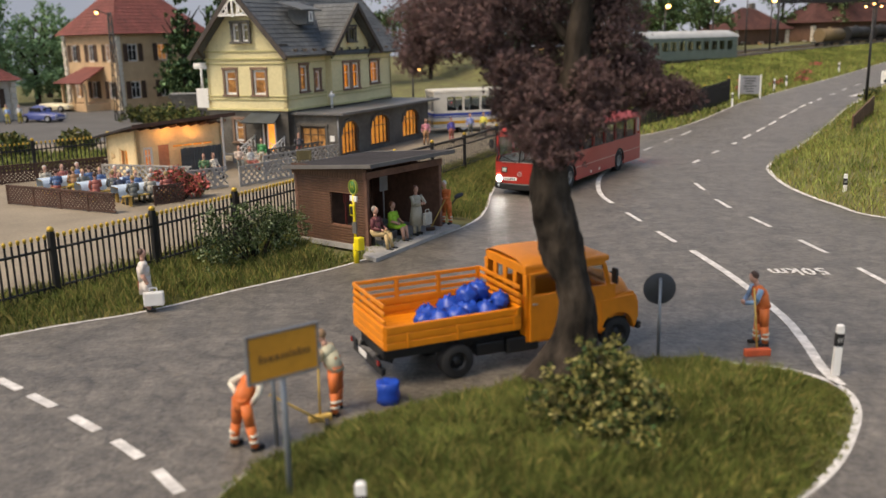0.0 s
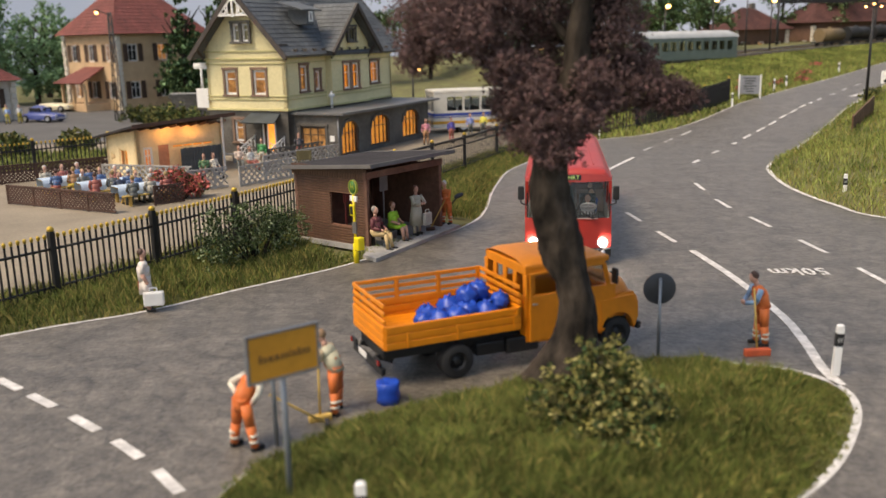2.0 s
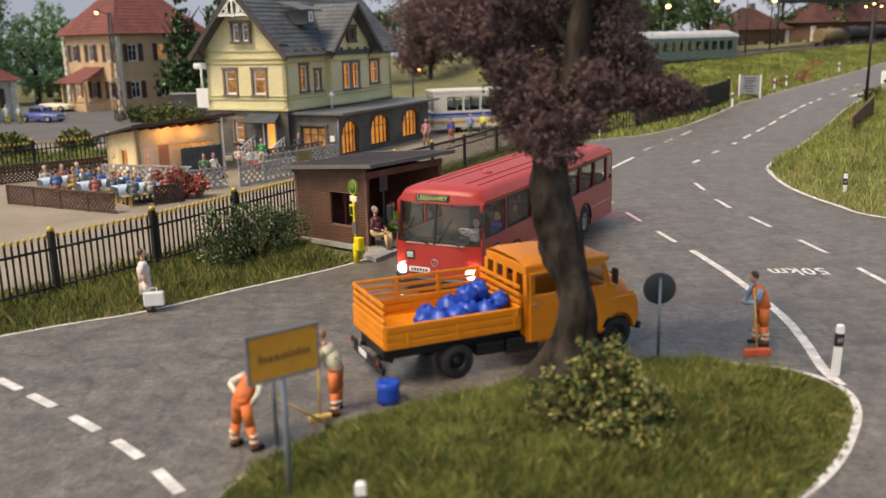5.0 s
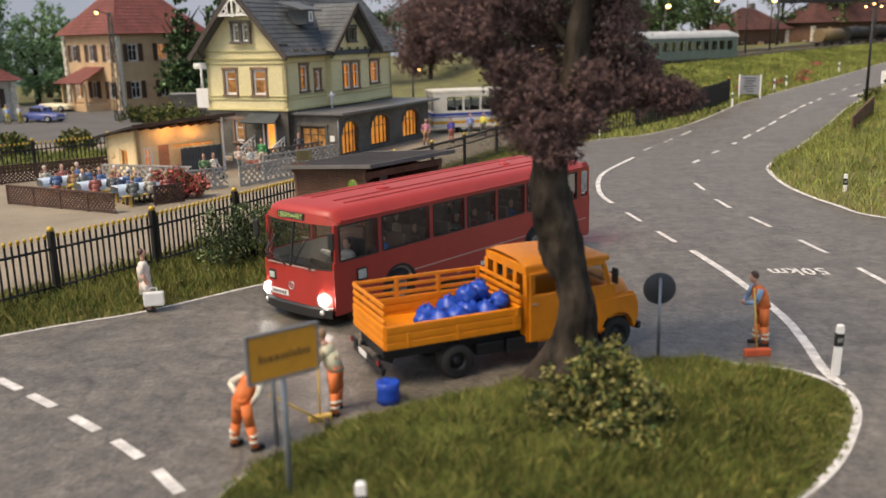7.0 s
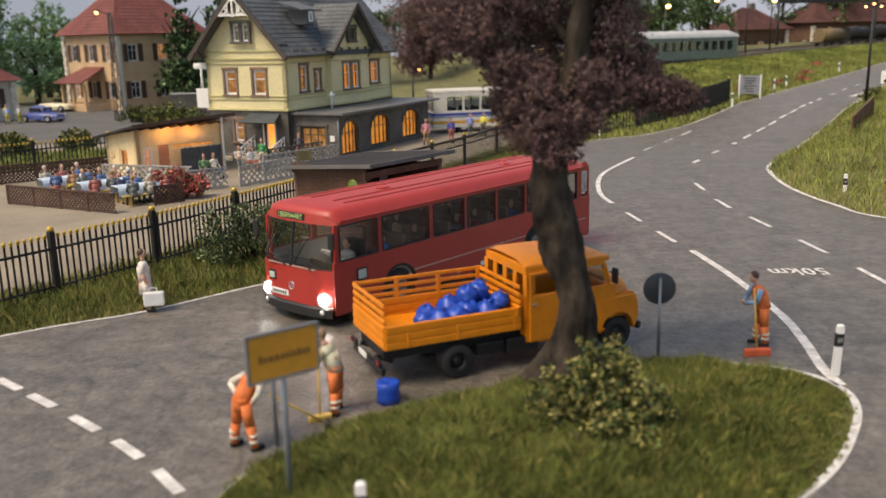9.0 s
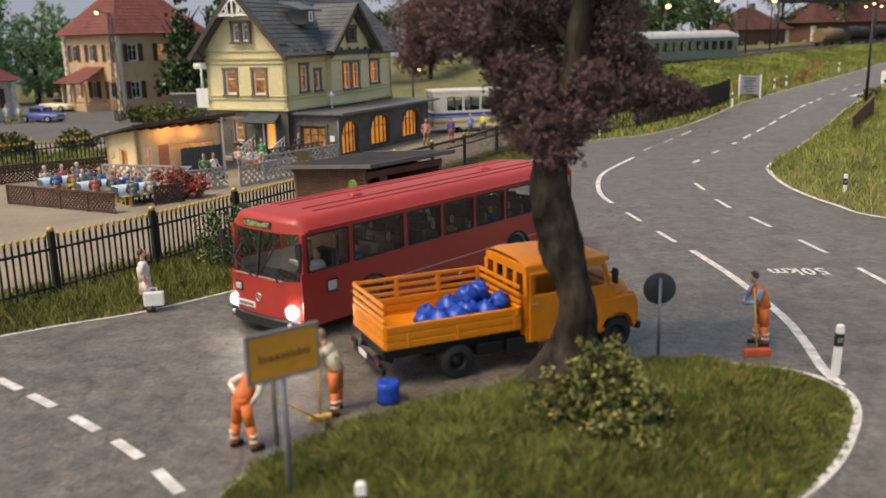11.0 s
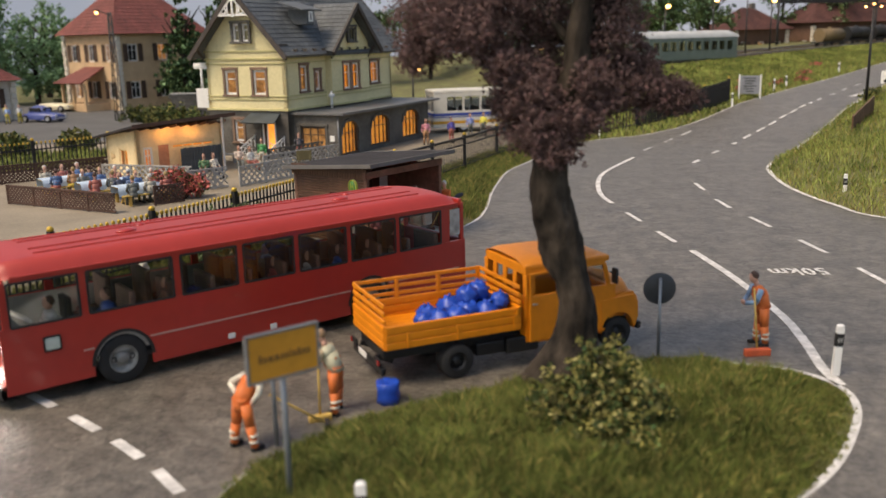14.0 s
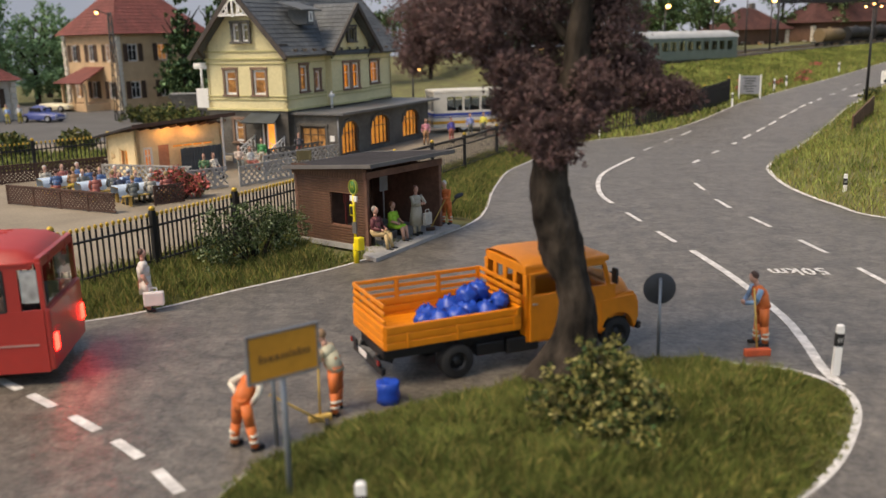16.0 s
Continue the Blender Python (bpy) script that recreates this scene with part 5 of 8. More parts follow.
def shingles(bm, a, b, c, d, nu, nv, lift=0.03):
    """Rows of slates on the roof face with corners a, b (eaves) and d, c (ridge)."""
    a, b, c, d = (Vector(v) for v in (a, b, c, d))
    n = (b - a).cross(d - a).normalized()
    if n.z < 0:
        n = -n
    for j in range(nv):
        t0, t1 = j / nv, (j + 1.12) / nv
        t1 = min(t1, 1.0)
        for i in range(nu):
            o = 0.5 * (j % 2)
            s0, s1 = max(0, min(1, (i + o - 0.5) / nu)), max(0, min(1, (i + o + 0.5) / nu))
            s1 = 1.0 if i == nu - 1 else s1
            if s1 - s0 < 0.02 / nu:
                continue
            def P(s, t, h):
                lo, hi = a.lerp(b, s), d.lerp(c, s)
                return lo.lerp(hi, t) + n * h
            e = 0.04 / nu
            k = noise.noise((i * 1.7, j * 2.3, a.x)) * 0.008
            q = [bm.verts.new(P(s0 + e, t0, lift + 0.03 + k)), bm.verts.new(P(s1 - e, t0, lift + 0.03 + k)), bm.verts.new(P(s1 - e, t1, lift)), bm.verts.new(P(s0 + e, t1, lift)),
                 bm.verts.new(P(s0 + e, t0, lift - 0.03)), bm.verts.new(P(s1 - e, t0, lift - 0.03))]
            bm.faces.new(q[:4])
            bm.faces.new((q[4], q[5], q[1], q[0]))
    return bm


def roof_plate(bm, a, b, c, d, t=0.12):
    a, b, c, d = (Vector(v) for v in (a, b, c, d))
    n = (b - a).cross(d - a).normalized()
    if n.z < 0:
        n = -n
    lo, hi = [bm.verts.new(v - n * t) for v in (a, b, c, d)], [bm.verts.new(v) for v in (a, b, c, d)]
    bm.faces.new(lo), bm.faces.new(hi)
    for i in range(4):
        bm.faces.new((lo[i], lo[(i + 1) % 4], hi[(i + 1) % 4], hi[i]))
    return bm


def beam(bm, a, b, w, h):
    a, b = Vector(a), Vector(b)
    d = b - a
    tmp = bmesh.new()
    bmesh.ops.create_cube(tmp, size=1, matrix=Matrix.Diagonal((w, h, d.length, 1)))
    tmp.transform(Matrix.Translation((a + b) / 2) @ d.to_track_quat("Z", "Y").to_matrix().to_4x4())
    join(bm, tmp)


EAVES_WOOD = material("eaves_wood", (0.062, 0.05, 0.042), 0.75, vary=0.25)


def station_house():
    H = thing("station_house", at(-8.7, 52.0, 0.0, 64.5), "cream-rendered station house with grey masonry ground floor and slate roof", "house")
    L, Wd, Z1, Z2, ZR = 12.5, 5.6, 2.7, 6.4, 9.45
    mid = Wd / 2
    # ground floor
    low_left = [(3.2, 3.85, 0.85, 2.1), (0.95, 1.75, 0.35, 2.1)]
    bm = B()
    pierced(bm, 0, Wd, 0, Z1, low_left, 0.12, 0.24, "x")
    pierced(bm, 0, L, 0, Z1, [], 0.12, 0.24)
    pierced(bm, 0, L, 0, Z1, [], Wd - 0.12, 0.24)
    pierced(bm, 0, Wd, 0, Z1, [], L - 0.12, 0.24, "x")
    part("ground_floor", bm, GREY_STONE, H, "dark grey masonry ground floor")
    bm = B()
    for j in range(10):
        z = 0.27 * j + 0.13
        box(bm, (-0.012, mid, z), (0.03, Wd - 0.02, 0.235), 0.01) if not any(h[2] - 0.2 < z < h[3] + 0.2 for h in low_left) else None
        if any(h[2] - 0.2 < z < h[3] + 0.2 for h in low_left):
            for y0, y1 in ((0, 0.75), (1.95, 3.0), (4.05, Wd)):
                box(bm, (-0.012, (y0 + y1) / 2, z), (0.03, y1 - y0, 0.235), 0.01)
    part("masonry_course", bm, GREY_STONE, H)
    # upper floor
    left = [(3.49, 4.31, 3.58, 4.97), (1.4, 2.28, 3.58, 4.97)]
    right = [(1.44, 2.2, 3.7, 5.15), (3.0, 3.55, 3.68, 4.8), (9.65, 10.75, 3.75, 5.15)]
    bay = [(5.55, 6.35, 3.6, 5.15), (6.6, 7.4, 3.6, 5.15)]
    bm = B()
    pierced(bm, 0, Wd, Z1, Z2, left, 0.12, 0.24, "x")
    pierced(bm, 0, L, Z1, Z2, right + [(4.5, 8.4, Z1, Z2)], 0.12, 0.24)
    pierced(bm, 0, L, Z1, Z2, [], Wd - 0.12, 0.24)
    pierced(bm, 0, Wd, Z1, Z2, [], L - 0.12, 0.24, "x")
    gab = [(2.25, 2.72, 6.6, 7.6), (2.9, 3.37, 6.6, 7.6)]
    for x in (0.12, L - 0.12):
        slab(bm, [(0, Z2), (Wd, Z2), (mid, ZR - 0.1)], x - 0.12, x + 0.12, "x")
    part("upper_floor", bm, CREAM, H, "cream rendered upper floor")
    bm = B()
    pierced(bm, 4.2, 8.7, Z1, Z2, bay, -0.32, 0.24)
    slab(bm, [(4.2, Z2), (8.7, Z2), (6.45, 8.45)], -0.44, -0.2, "y")
    for x in (4.32, 8.58):
        box(bm, (x, -0.1, (Z1 + Z2) / 2), (0.24, 0.2, Z2 - Z1))
    part("bay", bm, CREAM, H, "cream rendered bay under the cross gable")
    # mouldings
    bm = B()
    for z, h, o in ((2.72, 0.12, 0.1), (3.3, 0.06, 0.05), (3.5, 0.06, 0.06), (5.35, 0.07, 0.06), (5.62, 0.09, 0.09), (6.05, 0.09, 0.07)):
        box(bm, (-o / 2, mid, z), (o + 0.02, Wd + 2 * o, h), 0.015)
        box(bm, (L / 2, -o / 2, z), (L + o, o + 0.02, h), 0.015)
        box(bm, (6.45, -0.44 - o / 2, z), (4.5 + 2 * o, o + 0.02, h), 0.015)
    part("moulding", bm, material("cream_moulding", (0.5, 0.45, 0.22), 0.8, vary=0.12), H)
    for h in left:
        window(H, h, 0.12, "x", -1, WHITE, GLOW_SOFT, TRIM_BROWN, 1)
    for h in right:
        window(H, h, 0.12, "y", -1, WHITE, GLOW_SOFT if h[0] < 3 else GLOW, TRIM_BROWN, 2 if h[1] - h[0] > 1 else 1)
    for h in bay:
        window(H, h, -0.32, "y", -1, WHITE, GLOW, TRIM_BROWN, 1)
    for h in low_left[:1]:
        window(H, h, 0.12, "x", -1, WHITE, GLOW_SOFT, TRIM_BROWN, 1)
    # small gable windows stand a little proud of the plaster
    for (a, b, c, d) in gab:
        window(H, (a, b, c, d), -0.06, "x", -1, WHITE, material("dark_room", (0.03, 0.03, 0.035), 0.6) if "dark_room" not in bpy.data.materials else bpy.data.materials["dark_room"], TRIM_GREY, 1)
    window(H, (6.05, 6.85, 6.5, 7.3), -0.5, "y", -1, TRIM_GREY, bpy.data.materials["dark_room"], TRIM_GREY, 2, False)
    bm = B()
    box(bm, (0.04, 1.2, 1.2), (0.08, 0.5, 1.75), 0.02)
    door = part("door", bm, GLOW, H, "doorway glowing warm orange")
    bm = B()
    for y in (0.93, 1.47, 1.77):
        box(bm, (-0.02, y, 1.2), (0.06, 0.07, 1.75))
    part("door_frame", bm, WHITE, door)
    # roof: two main slopes with slates, gable beams, cross gable, dormer
    o, e = 0.75, 0.6
    ez = Z2 - e * (ZR - Z2) / mid
    bm = B()
    roof_plate(bm, (-o, -e, ez), (L + o, -e, ez), (L + o, mid, ZR), (-o, mid, ZR))
    roof_plate(bm, (-o, Wd + e, ez), (L + o, Wd + e, ez), (L + o, mid, ZR), (-o, mid, ZR))
    roof = part("roof", bm, SLATE, H, "dark grey slate roof")
    bm = B()
    shingles(bm, (-o, -e, ez), (L + o, -e, ez), (L + o, mid, ZR), (-o, mid, ZR), 34, 15)
    part("slating", bm, SLATE, roof)["kind"] = "stuff"
    bm = B()
    rod(bm, (-o, mid, ZR + 0.05), (L + o, mid, ZR + 0.05), 0.09, n=8)
    part("ridge_cap", bm, SLATE, roof)
    bm = B()
    for x in (-o - 0.02, L + o + 0.02):
        beam(bm, (x, -e, ez - 0.1), (x, mid, ZR - 0.1), 0.16, 0.26)
        beam(bm, (x, Wd + e, ez - 0.1), (x, mid, ZR - 0.1), 0.16, 0.26)
    for y in (-0.1, Wd + 0.1):
        beam(bm, (-o, y, Z2 - 0.05), (0.1, y, Z2 - 0.05), 0.14, 0.14)
        beam(bm, (-o, y, Z2 - 0.1), (0.0, y, Z2 - 0.85), 0.1, 0.1)
    for i in range(13):
        x = 0.4 + i * 0.97
        box(bm, (x, -0.32, ez + 0.3), (0.1, 0.6, 0.14))
    part("roof_timber", bm, EAVES_WOOD, roof, "dark brown eaves beams and brackets")
    # white fretwork in the gable peak
    bm = B()
    for s in (-1, 1):
        beam(bm, (-o - 0.05, mid + s * 1.0, ZR - 1.35), (-o - 0.05, mid, ZR - 0.45), 0.06, 0.1)
        beam(bm, (-o - 0.05, mid + s * 0.35, ZR - 1.3), (-o - 0.05, mid + s * 0.35, ZR - 0.75), 0.06, 0.09)
        ring = bmesh.new()
        ring_mesh(ring, [(0.2, -0.03), (0.2, 0.03), (0.12, 0.03), (0.12, -0.03), (0.2, -0.03)], 14)
        ring.transform(pose(-o - 0.05, mid + s * 0.62, ZR - 1.16, 0, 0, 90))
        join(bm, ring)
    beam(bm, (-o - 0.05, mid, ZR - 1.5), (-o - 0.05, mid, ZR - 0.3), 0.06, 0.12)
    beam(bm, (-o - 0.05, mid - 1.1, ZR - 1.38), (-o - 0.05, mid + 1.1, ZR - 1.38), 0.06, 0.12)
    part("gable_fretwork", bm, WHITE, roof, "white carved gable fretwork")
    # cross gable over the bay
    bm = B()
    gz = 8.75
    for s in (-1, 1):
        x_e = 6.45 + s * 2.95
        roof_plate(bm, (x_e, -1.05, 5.9), (x_e, mid, 5.9), (6.45, mid, gz), (6.45, -1.05, gz))
    cg = part("cross_gable", bm, SLATE, roof)
    bm = B()
    for s in (-1, 1):
        x_e = 6.45 + s * 2.95
        shingles(bm, (x_e, -1.05, 5.9), (x_e, 2.0, 5.9), (6.45, 2.0, gz), (6.45, -1.05, gz), 9, 12)
    part("slating", bm, SLATE, cg)["kind"] = "stuff"
    bm = B()
    for s in (-1, 1):
        beam(bm, (6.45 + s * 2.95, -1.08, 5.8), (6.45, -1.08, gz - 0.1), 0.16, 0.24)
        beam(bm, (6.45 + s * 2.2, -1.0, 6.2), (6.45 + s * 2.2, -0.4, 5.5), 0.12, 0.12)
    part("gable_timber", bm, EAVES_WOOD, cg)
    bm = B()
    box(bm, (3.0, 0.75, 7.95), (0.75, 1.3, 0.9), 0.02)
    dm = part("dormer", bm, SLATE, roof, "small slate-hung dormer")
    bm = B()
    roof_plate(bm, (1.9, 0.0, 8.35), (4.1, 0.0, 8.35), (4.0, 1.7, 8.85), (2.0, 1.7, 8.85), 0.08)
    part("dormer_roof", bm, SLATE, dm)
    window(dm, (2.8, 3.2, 7.65, 8.25), 0.09, "y", -1, WHITE, bpy.data.materials["dark_room"], None, 1, False)
    # awning over the door, steps, white railing
    bm = B()
    roof_plate(bm, (-0.95, 0.35, 2.05), (-0.95, 2.75, 2.05), (0.0, 2.55, 2.55), (0.0, 0.55, 2.55), 0.06)
    part("awning", bm, material("awning_slate", (0.05, 0.06, 0.065), 0.5), H, "dark slate awning over the door")
    bm = B()
    for i in range(3):
        box(bm, (-0.6 - 0.3 * i, 1.35, 0.28 - 0.1 * i), (0.9, 1.7, 0.12))
    part("step", bm, CONCRETE, H)
    for y in (0.3, 2.4):
        bm = B()
        for i in range(5):
            x = -0.1 - i * 0.32
            rod(bm, (x, y, 0.25 - i * 0.06), (x, y, 1.2 - i * 0.14), 0.03, n=6)
        rod(bm, (0, y, 1.22), (-1.5, y, 0.62), 0.045, n=6)
        rod(bm, (0, y, 0.4), (-1.5, y, 1.0), 0.03, n=6)
        rod(bm, (0, y, 1.1), (-1.5, y, 0.25), 0.03, n=6)
        part("stair_railing", bm, WHITE, H, "white wooden stair railing")
    # white station sign on the corner
    bm = B()
    box(bm, (0.1, Wd + 0.55, 5.25), (0.12, 1.0, 0.36), 0.1)
    rod(bm, (0.1, Wd + 0.5, 3.6), (0.1, Wd + 0.5, 5.1), 0.07)
    box(bm, (0.1, Wd + 0.5, 3.35), (0.16, 0.9, 1.15), 0.03)
    box(bm, (0.1, Wd + 0.1, 5.1), (0.08, 0.4, 0.08))
    part("white_oriel", bm, WHITE, H, "white painted bracket with hanging board")
    # annex with flat roof and arched lit windows
    ax0, ax1, ay = 0.55, 12.0, -2.9
    holes = [(0.85, 2.7, 0.1, 2.05), (4.2, 6.5, 0.25, 2.1), (8.3, 10.6, 0.3, 2.1)]
    bm = B()
    pierced(bm, ax0, ax1, 0, 2.4, holes, ay, 0.24)
    ah = [(-2.15, -0.45, 0.45, 1.75)]
    pierced(bm, ay, 0, 0, 2.4, ah, ax0 + 0.1, 0.24, "x")
    pierced(bm, ay, 0, 0, 2.4, [], ax1, 0.24, "x")
    annex = part("annex", bm, GREY_STONE, H, "low grey annex with arched lit windows")
    for a, b, c, d in holes:
        m, r, rise = (a + b) / 2, (b - a) / 2, 0.75
        for q in (-1, 1):
            bm = B()
            slab(bm, [(m + q * r, d)] + [(m + q * r * math.cos(i * math.pi / 16), d - rise + rise * math.sin(i * math.pi / 16)) for i in range(9)], ay - 0.135, ay + 0.1, "y")
            part("spandrel", bm, GREY_STONE, annex)
        bm = B()
        for i in range(11):
            u = math.pi * (i + 0.5) / 11
            box(bm, (m + (r + 0.06) * math.cos(u), ay - 0.15, d - rise + (rise + 0.05) * math.sin(u)), (0.16, 0.07, 0.3), 0.02, pose(0, 0, 0, 0, 90 - math.degrees(u) + 90, 0))
        part("arch_stone", bm, TRIM_GREY, annex)
    for h in holes:
        window(annex, h, ay, "y", -1, material("brown_sash", (0.07, 0.045, 0.03), 0.6) if "brown_sash" not in bpy.data.materials else bpy.data.materials["brown_sash"], GLOW, None, 4, True)
    window(annex, ah[0], ax0 + 0.1, "x", -1, bpy.data.materials["brown_sash"], GLOW_SOFT, TRIM_GREY, 3)
    bm = B()
    box(bm, ((ax0 + ax1) / 2 + 0.3, ay / 2 - 0.2, 2.5), (ax1 - ax0 + 1.2, 3.7, 0.14), 0.02)
    part("annex_roof", bm, material("zinc_roof", (0.13, 0.13, 0.13), 0.5, vary=0.15, grain=5), annex, "flat grey annex roof")
    bm = B()
    rod(bm, (ax0 - 0.05, ay - 0.1, 0), (ax0 - 0.05, ay - 0.1, 2.4), 0.05)
    part("downpipe", bm, STEEL, annex)
    bm = B()
    box(bm, (ax0 - 0.06, -2.6, 1.1), (0.05, 0.3, 0.35), 0.02)
    part("wall_notice", bm, WHITE, annex)
    bm = B()
    rod(bm, (3.3, -0.9, 2.57), (3.3, -0.9, 3.6), 0.09, 0.06, n=10)
    ball(bm, (3.3, -0.9, 3.35), (0.2, 0.2, 0.14), 10)
    part("vent_pipe", bm, WHITE, annex, "white roof vent pipe")


station_house()


def beer_hut():
    H = thing("beer_garden_hut", at(-15.1, 44.7, 0.0, 45), "plastered garden hut, lightened for its glow, with a lean-to felt roof and lit windows", "hut")
    L, D = 4.9, 3.3
    # plaster colour raised to stand in for light shining through the walls
    plaster = material("lightened_plaster", (0.74, 0.58, 0.33), 0.85, vary=0.1)
    end = [(1.05, 1.95, 0.5, 1.45), (2.4, 2.85, 0.75, 1.2)]
    front = [(0.35, 0.85, 0.35, 1.55), (1.15, 1.75, 0.1, 1.6)]
    bm = B()
    pierced(bm, 0, D, 0, 2.0, end, 0.1, 0.2, "x")
    slab(bm, [(0, 2.0), (D, 2.0), (0, 2.45)], 0.0, 0.2, "x")
    pierced(bm, 0, L, 0, 2.45, front + [(1.9, 4.4, 1.3, 1.62)], 0.1, 0.2)
    pierced(bm, 0, L, 0, 2.0, [], D - 0.1, 0.2)
    pierced(bm, 0, D, 0, 2.4, [], L - 0.1, 0.2, "x")
    part("wall", bm, plaster, H)
    for h in end:
        window(H, h, 0.1, "x", -1, plaster, GLOW, None, 2, False)
    window(H, front[0], 0.1, "y", -1, WHITE, GLOW, None, 2)
    window(H, (1.9, 4.4, 1.3, 1.62), 0.1, "y", -1, plaster, GLOW, None, 4, False)
    bm = B()
    box(bm, (1.45, 0.06, 0.85), (0.6, 0.06, 1.5), 0.02)
    part("door", bm, material("pink_door", (0.5, 0.22, 0.12), 0.7), H)
    bm = B()
    roof_plate(bm, (-0.5, -0.75, 2.75), (L + 0.4, -0.75, 2.95), (L + 0.4, D + 0.5, 2.1), (-0.5, D + 0.5, 1.95), 0.1)
    roof = part("roof", bm, FELT, H, "dark felt lean-to roof")
    bm = B()
    for i in range(10):
        x = -0.3 + i * 0.56
        beam(bm, (x, -0.7, 2.6), (x, 0.2, 2.42), 0.07, 0.12)
    beam(bm, (-0.5, -0.77, 2.7), (L + 0.4, -0.77, 2.9), 0.05, 0.18)
    part("rafter", bm, DARK_WOOD, roof)
    bm = B()
    box(bm, (0, 0, 0), (0.15, 0.05, 1.3), 0.01)
    slat_me = finish("screen_slat", bm, material("screen_grey", (0.07, 0.075, 0.075), 0.8, vary=0.25))
    for i in range(14):
        ob = new("screen_slat", slat_me)
        ob.parent = H
        ob.matrix_basis = pose((2.2 + i * 0.17) * K, -0.5 * K, (0.7 + 0.03 * (i % 2)) * K)
    bm = B()
    box(bm, (4.55, -0.6, 1.4), (0.09, 0.09, 2.8), 0.01)
    part("roof_post", bm, WHITE, H)


beer_hut()
for x, y, z, e in ((-13.6, 45.4, 2.2, 0.0026), (-12.6, 46.4, 2.2, 0.0026)):
    eave_lamp = new("eave_lamp", bpy.data.lights.new("eave_lamp", "POINT"))
    eave_lamp.data.energy, eave_lamp.data.color, eave_lamp.data.shadow_soft_size = e, (1.0, 0.45, 0.13), 0.1 * K
    eave_lamp.matrix_basis = at(x, y, z)


# ---- beer garden ----
def garden_table(x, y, rz, group):
    t = thing("beer_table", at(x, y, 0.035, rz), "trestle beer table under a pale blue cloth", "table", group)
    bm = B()
    box(bm, (0, 0, 0.74), (2.3, 0.75, 0.05), 0.01)
    part("tabletop", bm, bpy.data.materials["pale_wood"], t)
    for s in (-1, 1):
        bm = B()
        beam(bm, (s * 0.85, -0.25, 0), (s * 0.85, 0.2, 0.72), 0.06, 0.06)
        beam(bm, (s * 0.85, 0.25, 0), (s * 0.85, -0.2, 0.72), 0.06, 0.06)
        part("leg", bm, bpy.data.materials["pale_wood"], t)
    for s in (-1, 1):
        b = thing("beer_bench", at(x - s * 0.75 * math.sin(radians(rz)), y + s * 0.75 * math.cos(radians(rz)), 0.035, rz), "yellow wooden bench at a beer table", "bench", group)
        bm = B()
        box(bm, (0, 0, 0.44), (2.3, 0.28, 0.05), 0.01)
        part("seat", bm, bpy.data.materials["pale_wood"], b)
        for q in (-1, 1):
            bm = B()
            box(bm, (q * 0.85, 0, 0.21), (0.06, 0.26, 0.42), 0.01)
            part("leg", bm, bpy.data.materials["pale_wood"], b)
    bm = B()
    n = 14
    cols = [[bm.verts.new((-1.2 + 2.4 * i / n, y, z + 0.02 * noise.noise((i, y * 3, x)))) for y, z in ((-0.47, 0.42), (-0.44, 0.6), (-0.4, 0.785), (0, 0.79), (0.4, 0.785), (0.44, 0.6), (0.47, 0.42))] for i in range(n + 1)]
    for r0, r1 in zip(cols, cols[1:]):
        for j in range(6):
            bm.faces.new((r0[j], r0[j + 1], r1[j + 1], r1[j])).smooth = True
    solid("tablecloth", bm, bpy.data.materials.get("pale_cloth") or material("pale_cloth", (0.45, 0.55, 0.66), 0.85, vary=0.12), at(x, y, 0.035, rz), "pale blue checked tablecloth on a beer table", "tablecloth", group)


rng = random.Random(4)
SHIRTS = [(0.4, 0.37, 0.3), (0.08, 0.14, 0.28), (0.32, 0.1, 0.08), (0.5, 0.4, 0.06), (0.04, 0.05, 0.08), (0.36, 0.2, 0.1), (0.12, 0.13, 0.12)]
TABLES = [(-17.0, 40.6, 40), (-14.75, 39.2, 40), (-12.75, 38.0, 40)]
for x, y, rz in TABLES:
    garden_table(x, y, rz, "beer garden tables")
    for s in (-1, 1):
        for u in (-0.7, 0.05, 0.75):
            a = radians(rz)
            px, py = x + u * math.cos(a) - s * 0.75 * math.sin(a), y + u * math.sin(a) + s * 0.75 * math.cos(a)
            figurine(px, py, 0.0, rz + (0 if s > 0 else 180), rng.choice(SHIRTS), rng.choice(SHIRTS), rng.choice([HAIR, (0.3, 0.2, 0.08), (0.5, 0.48, 0.45)]), "sit", "small seated guest figurine at a beer table", 1.66, group="beer garden guests")


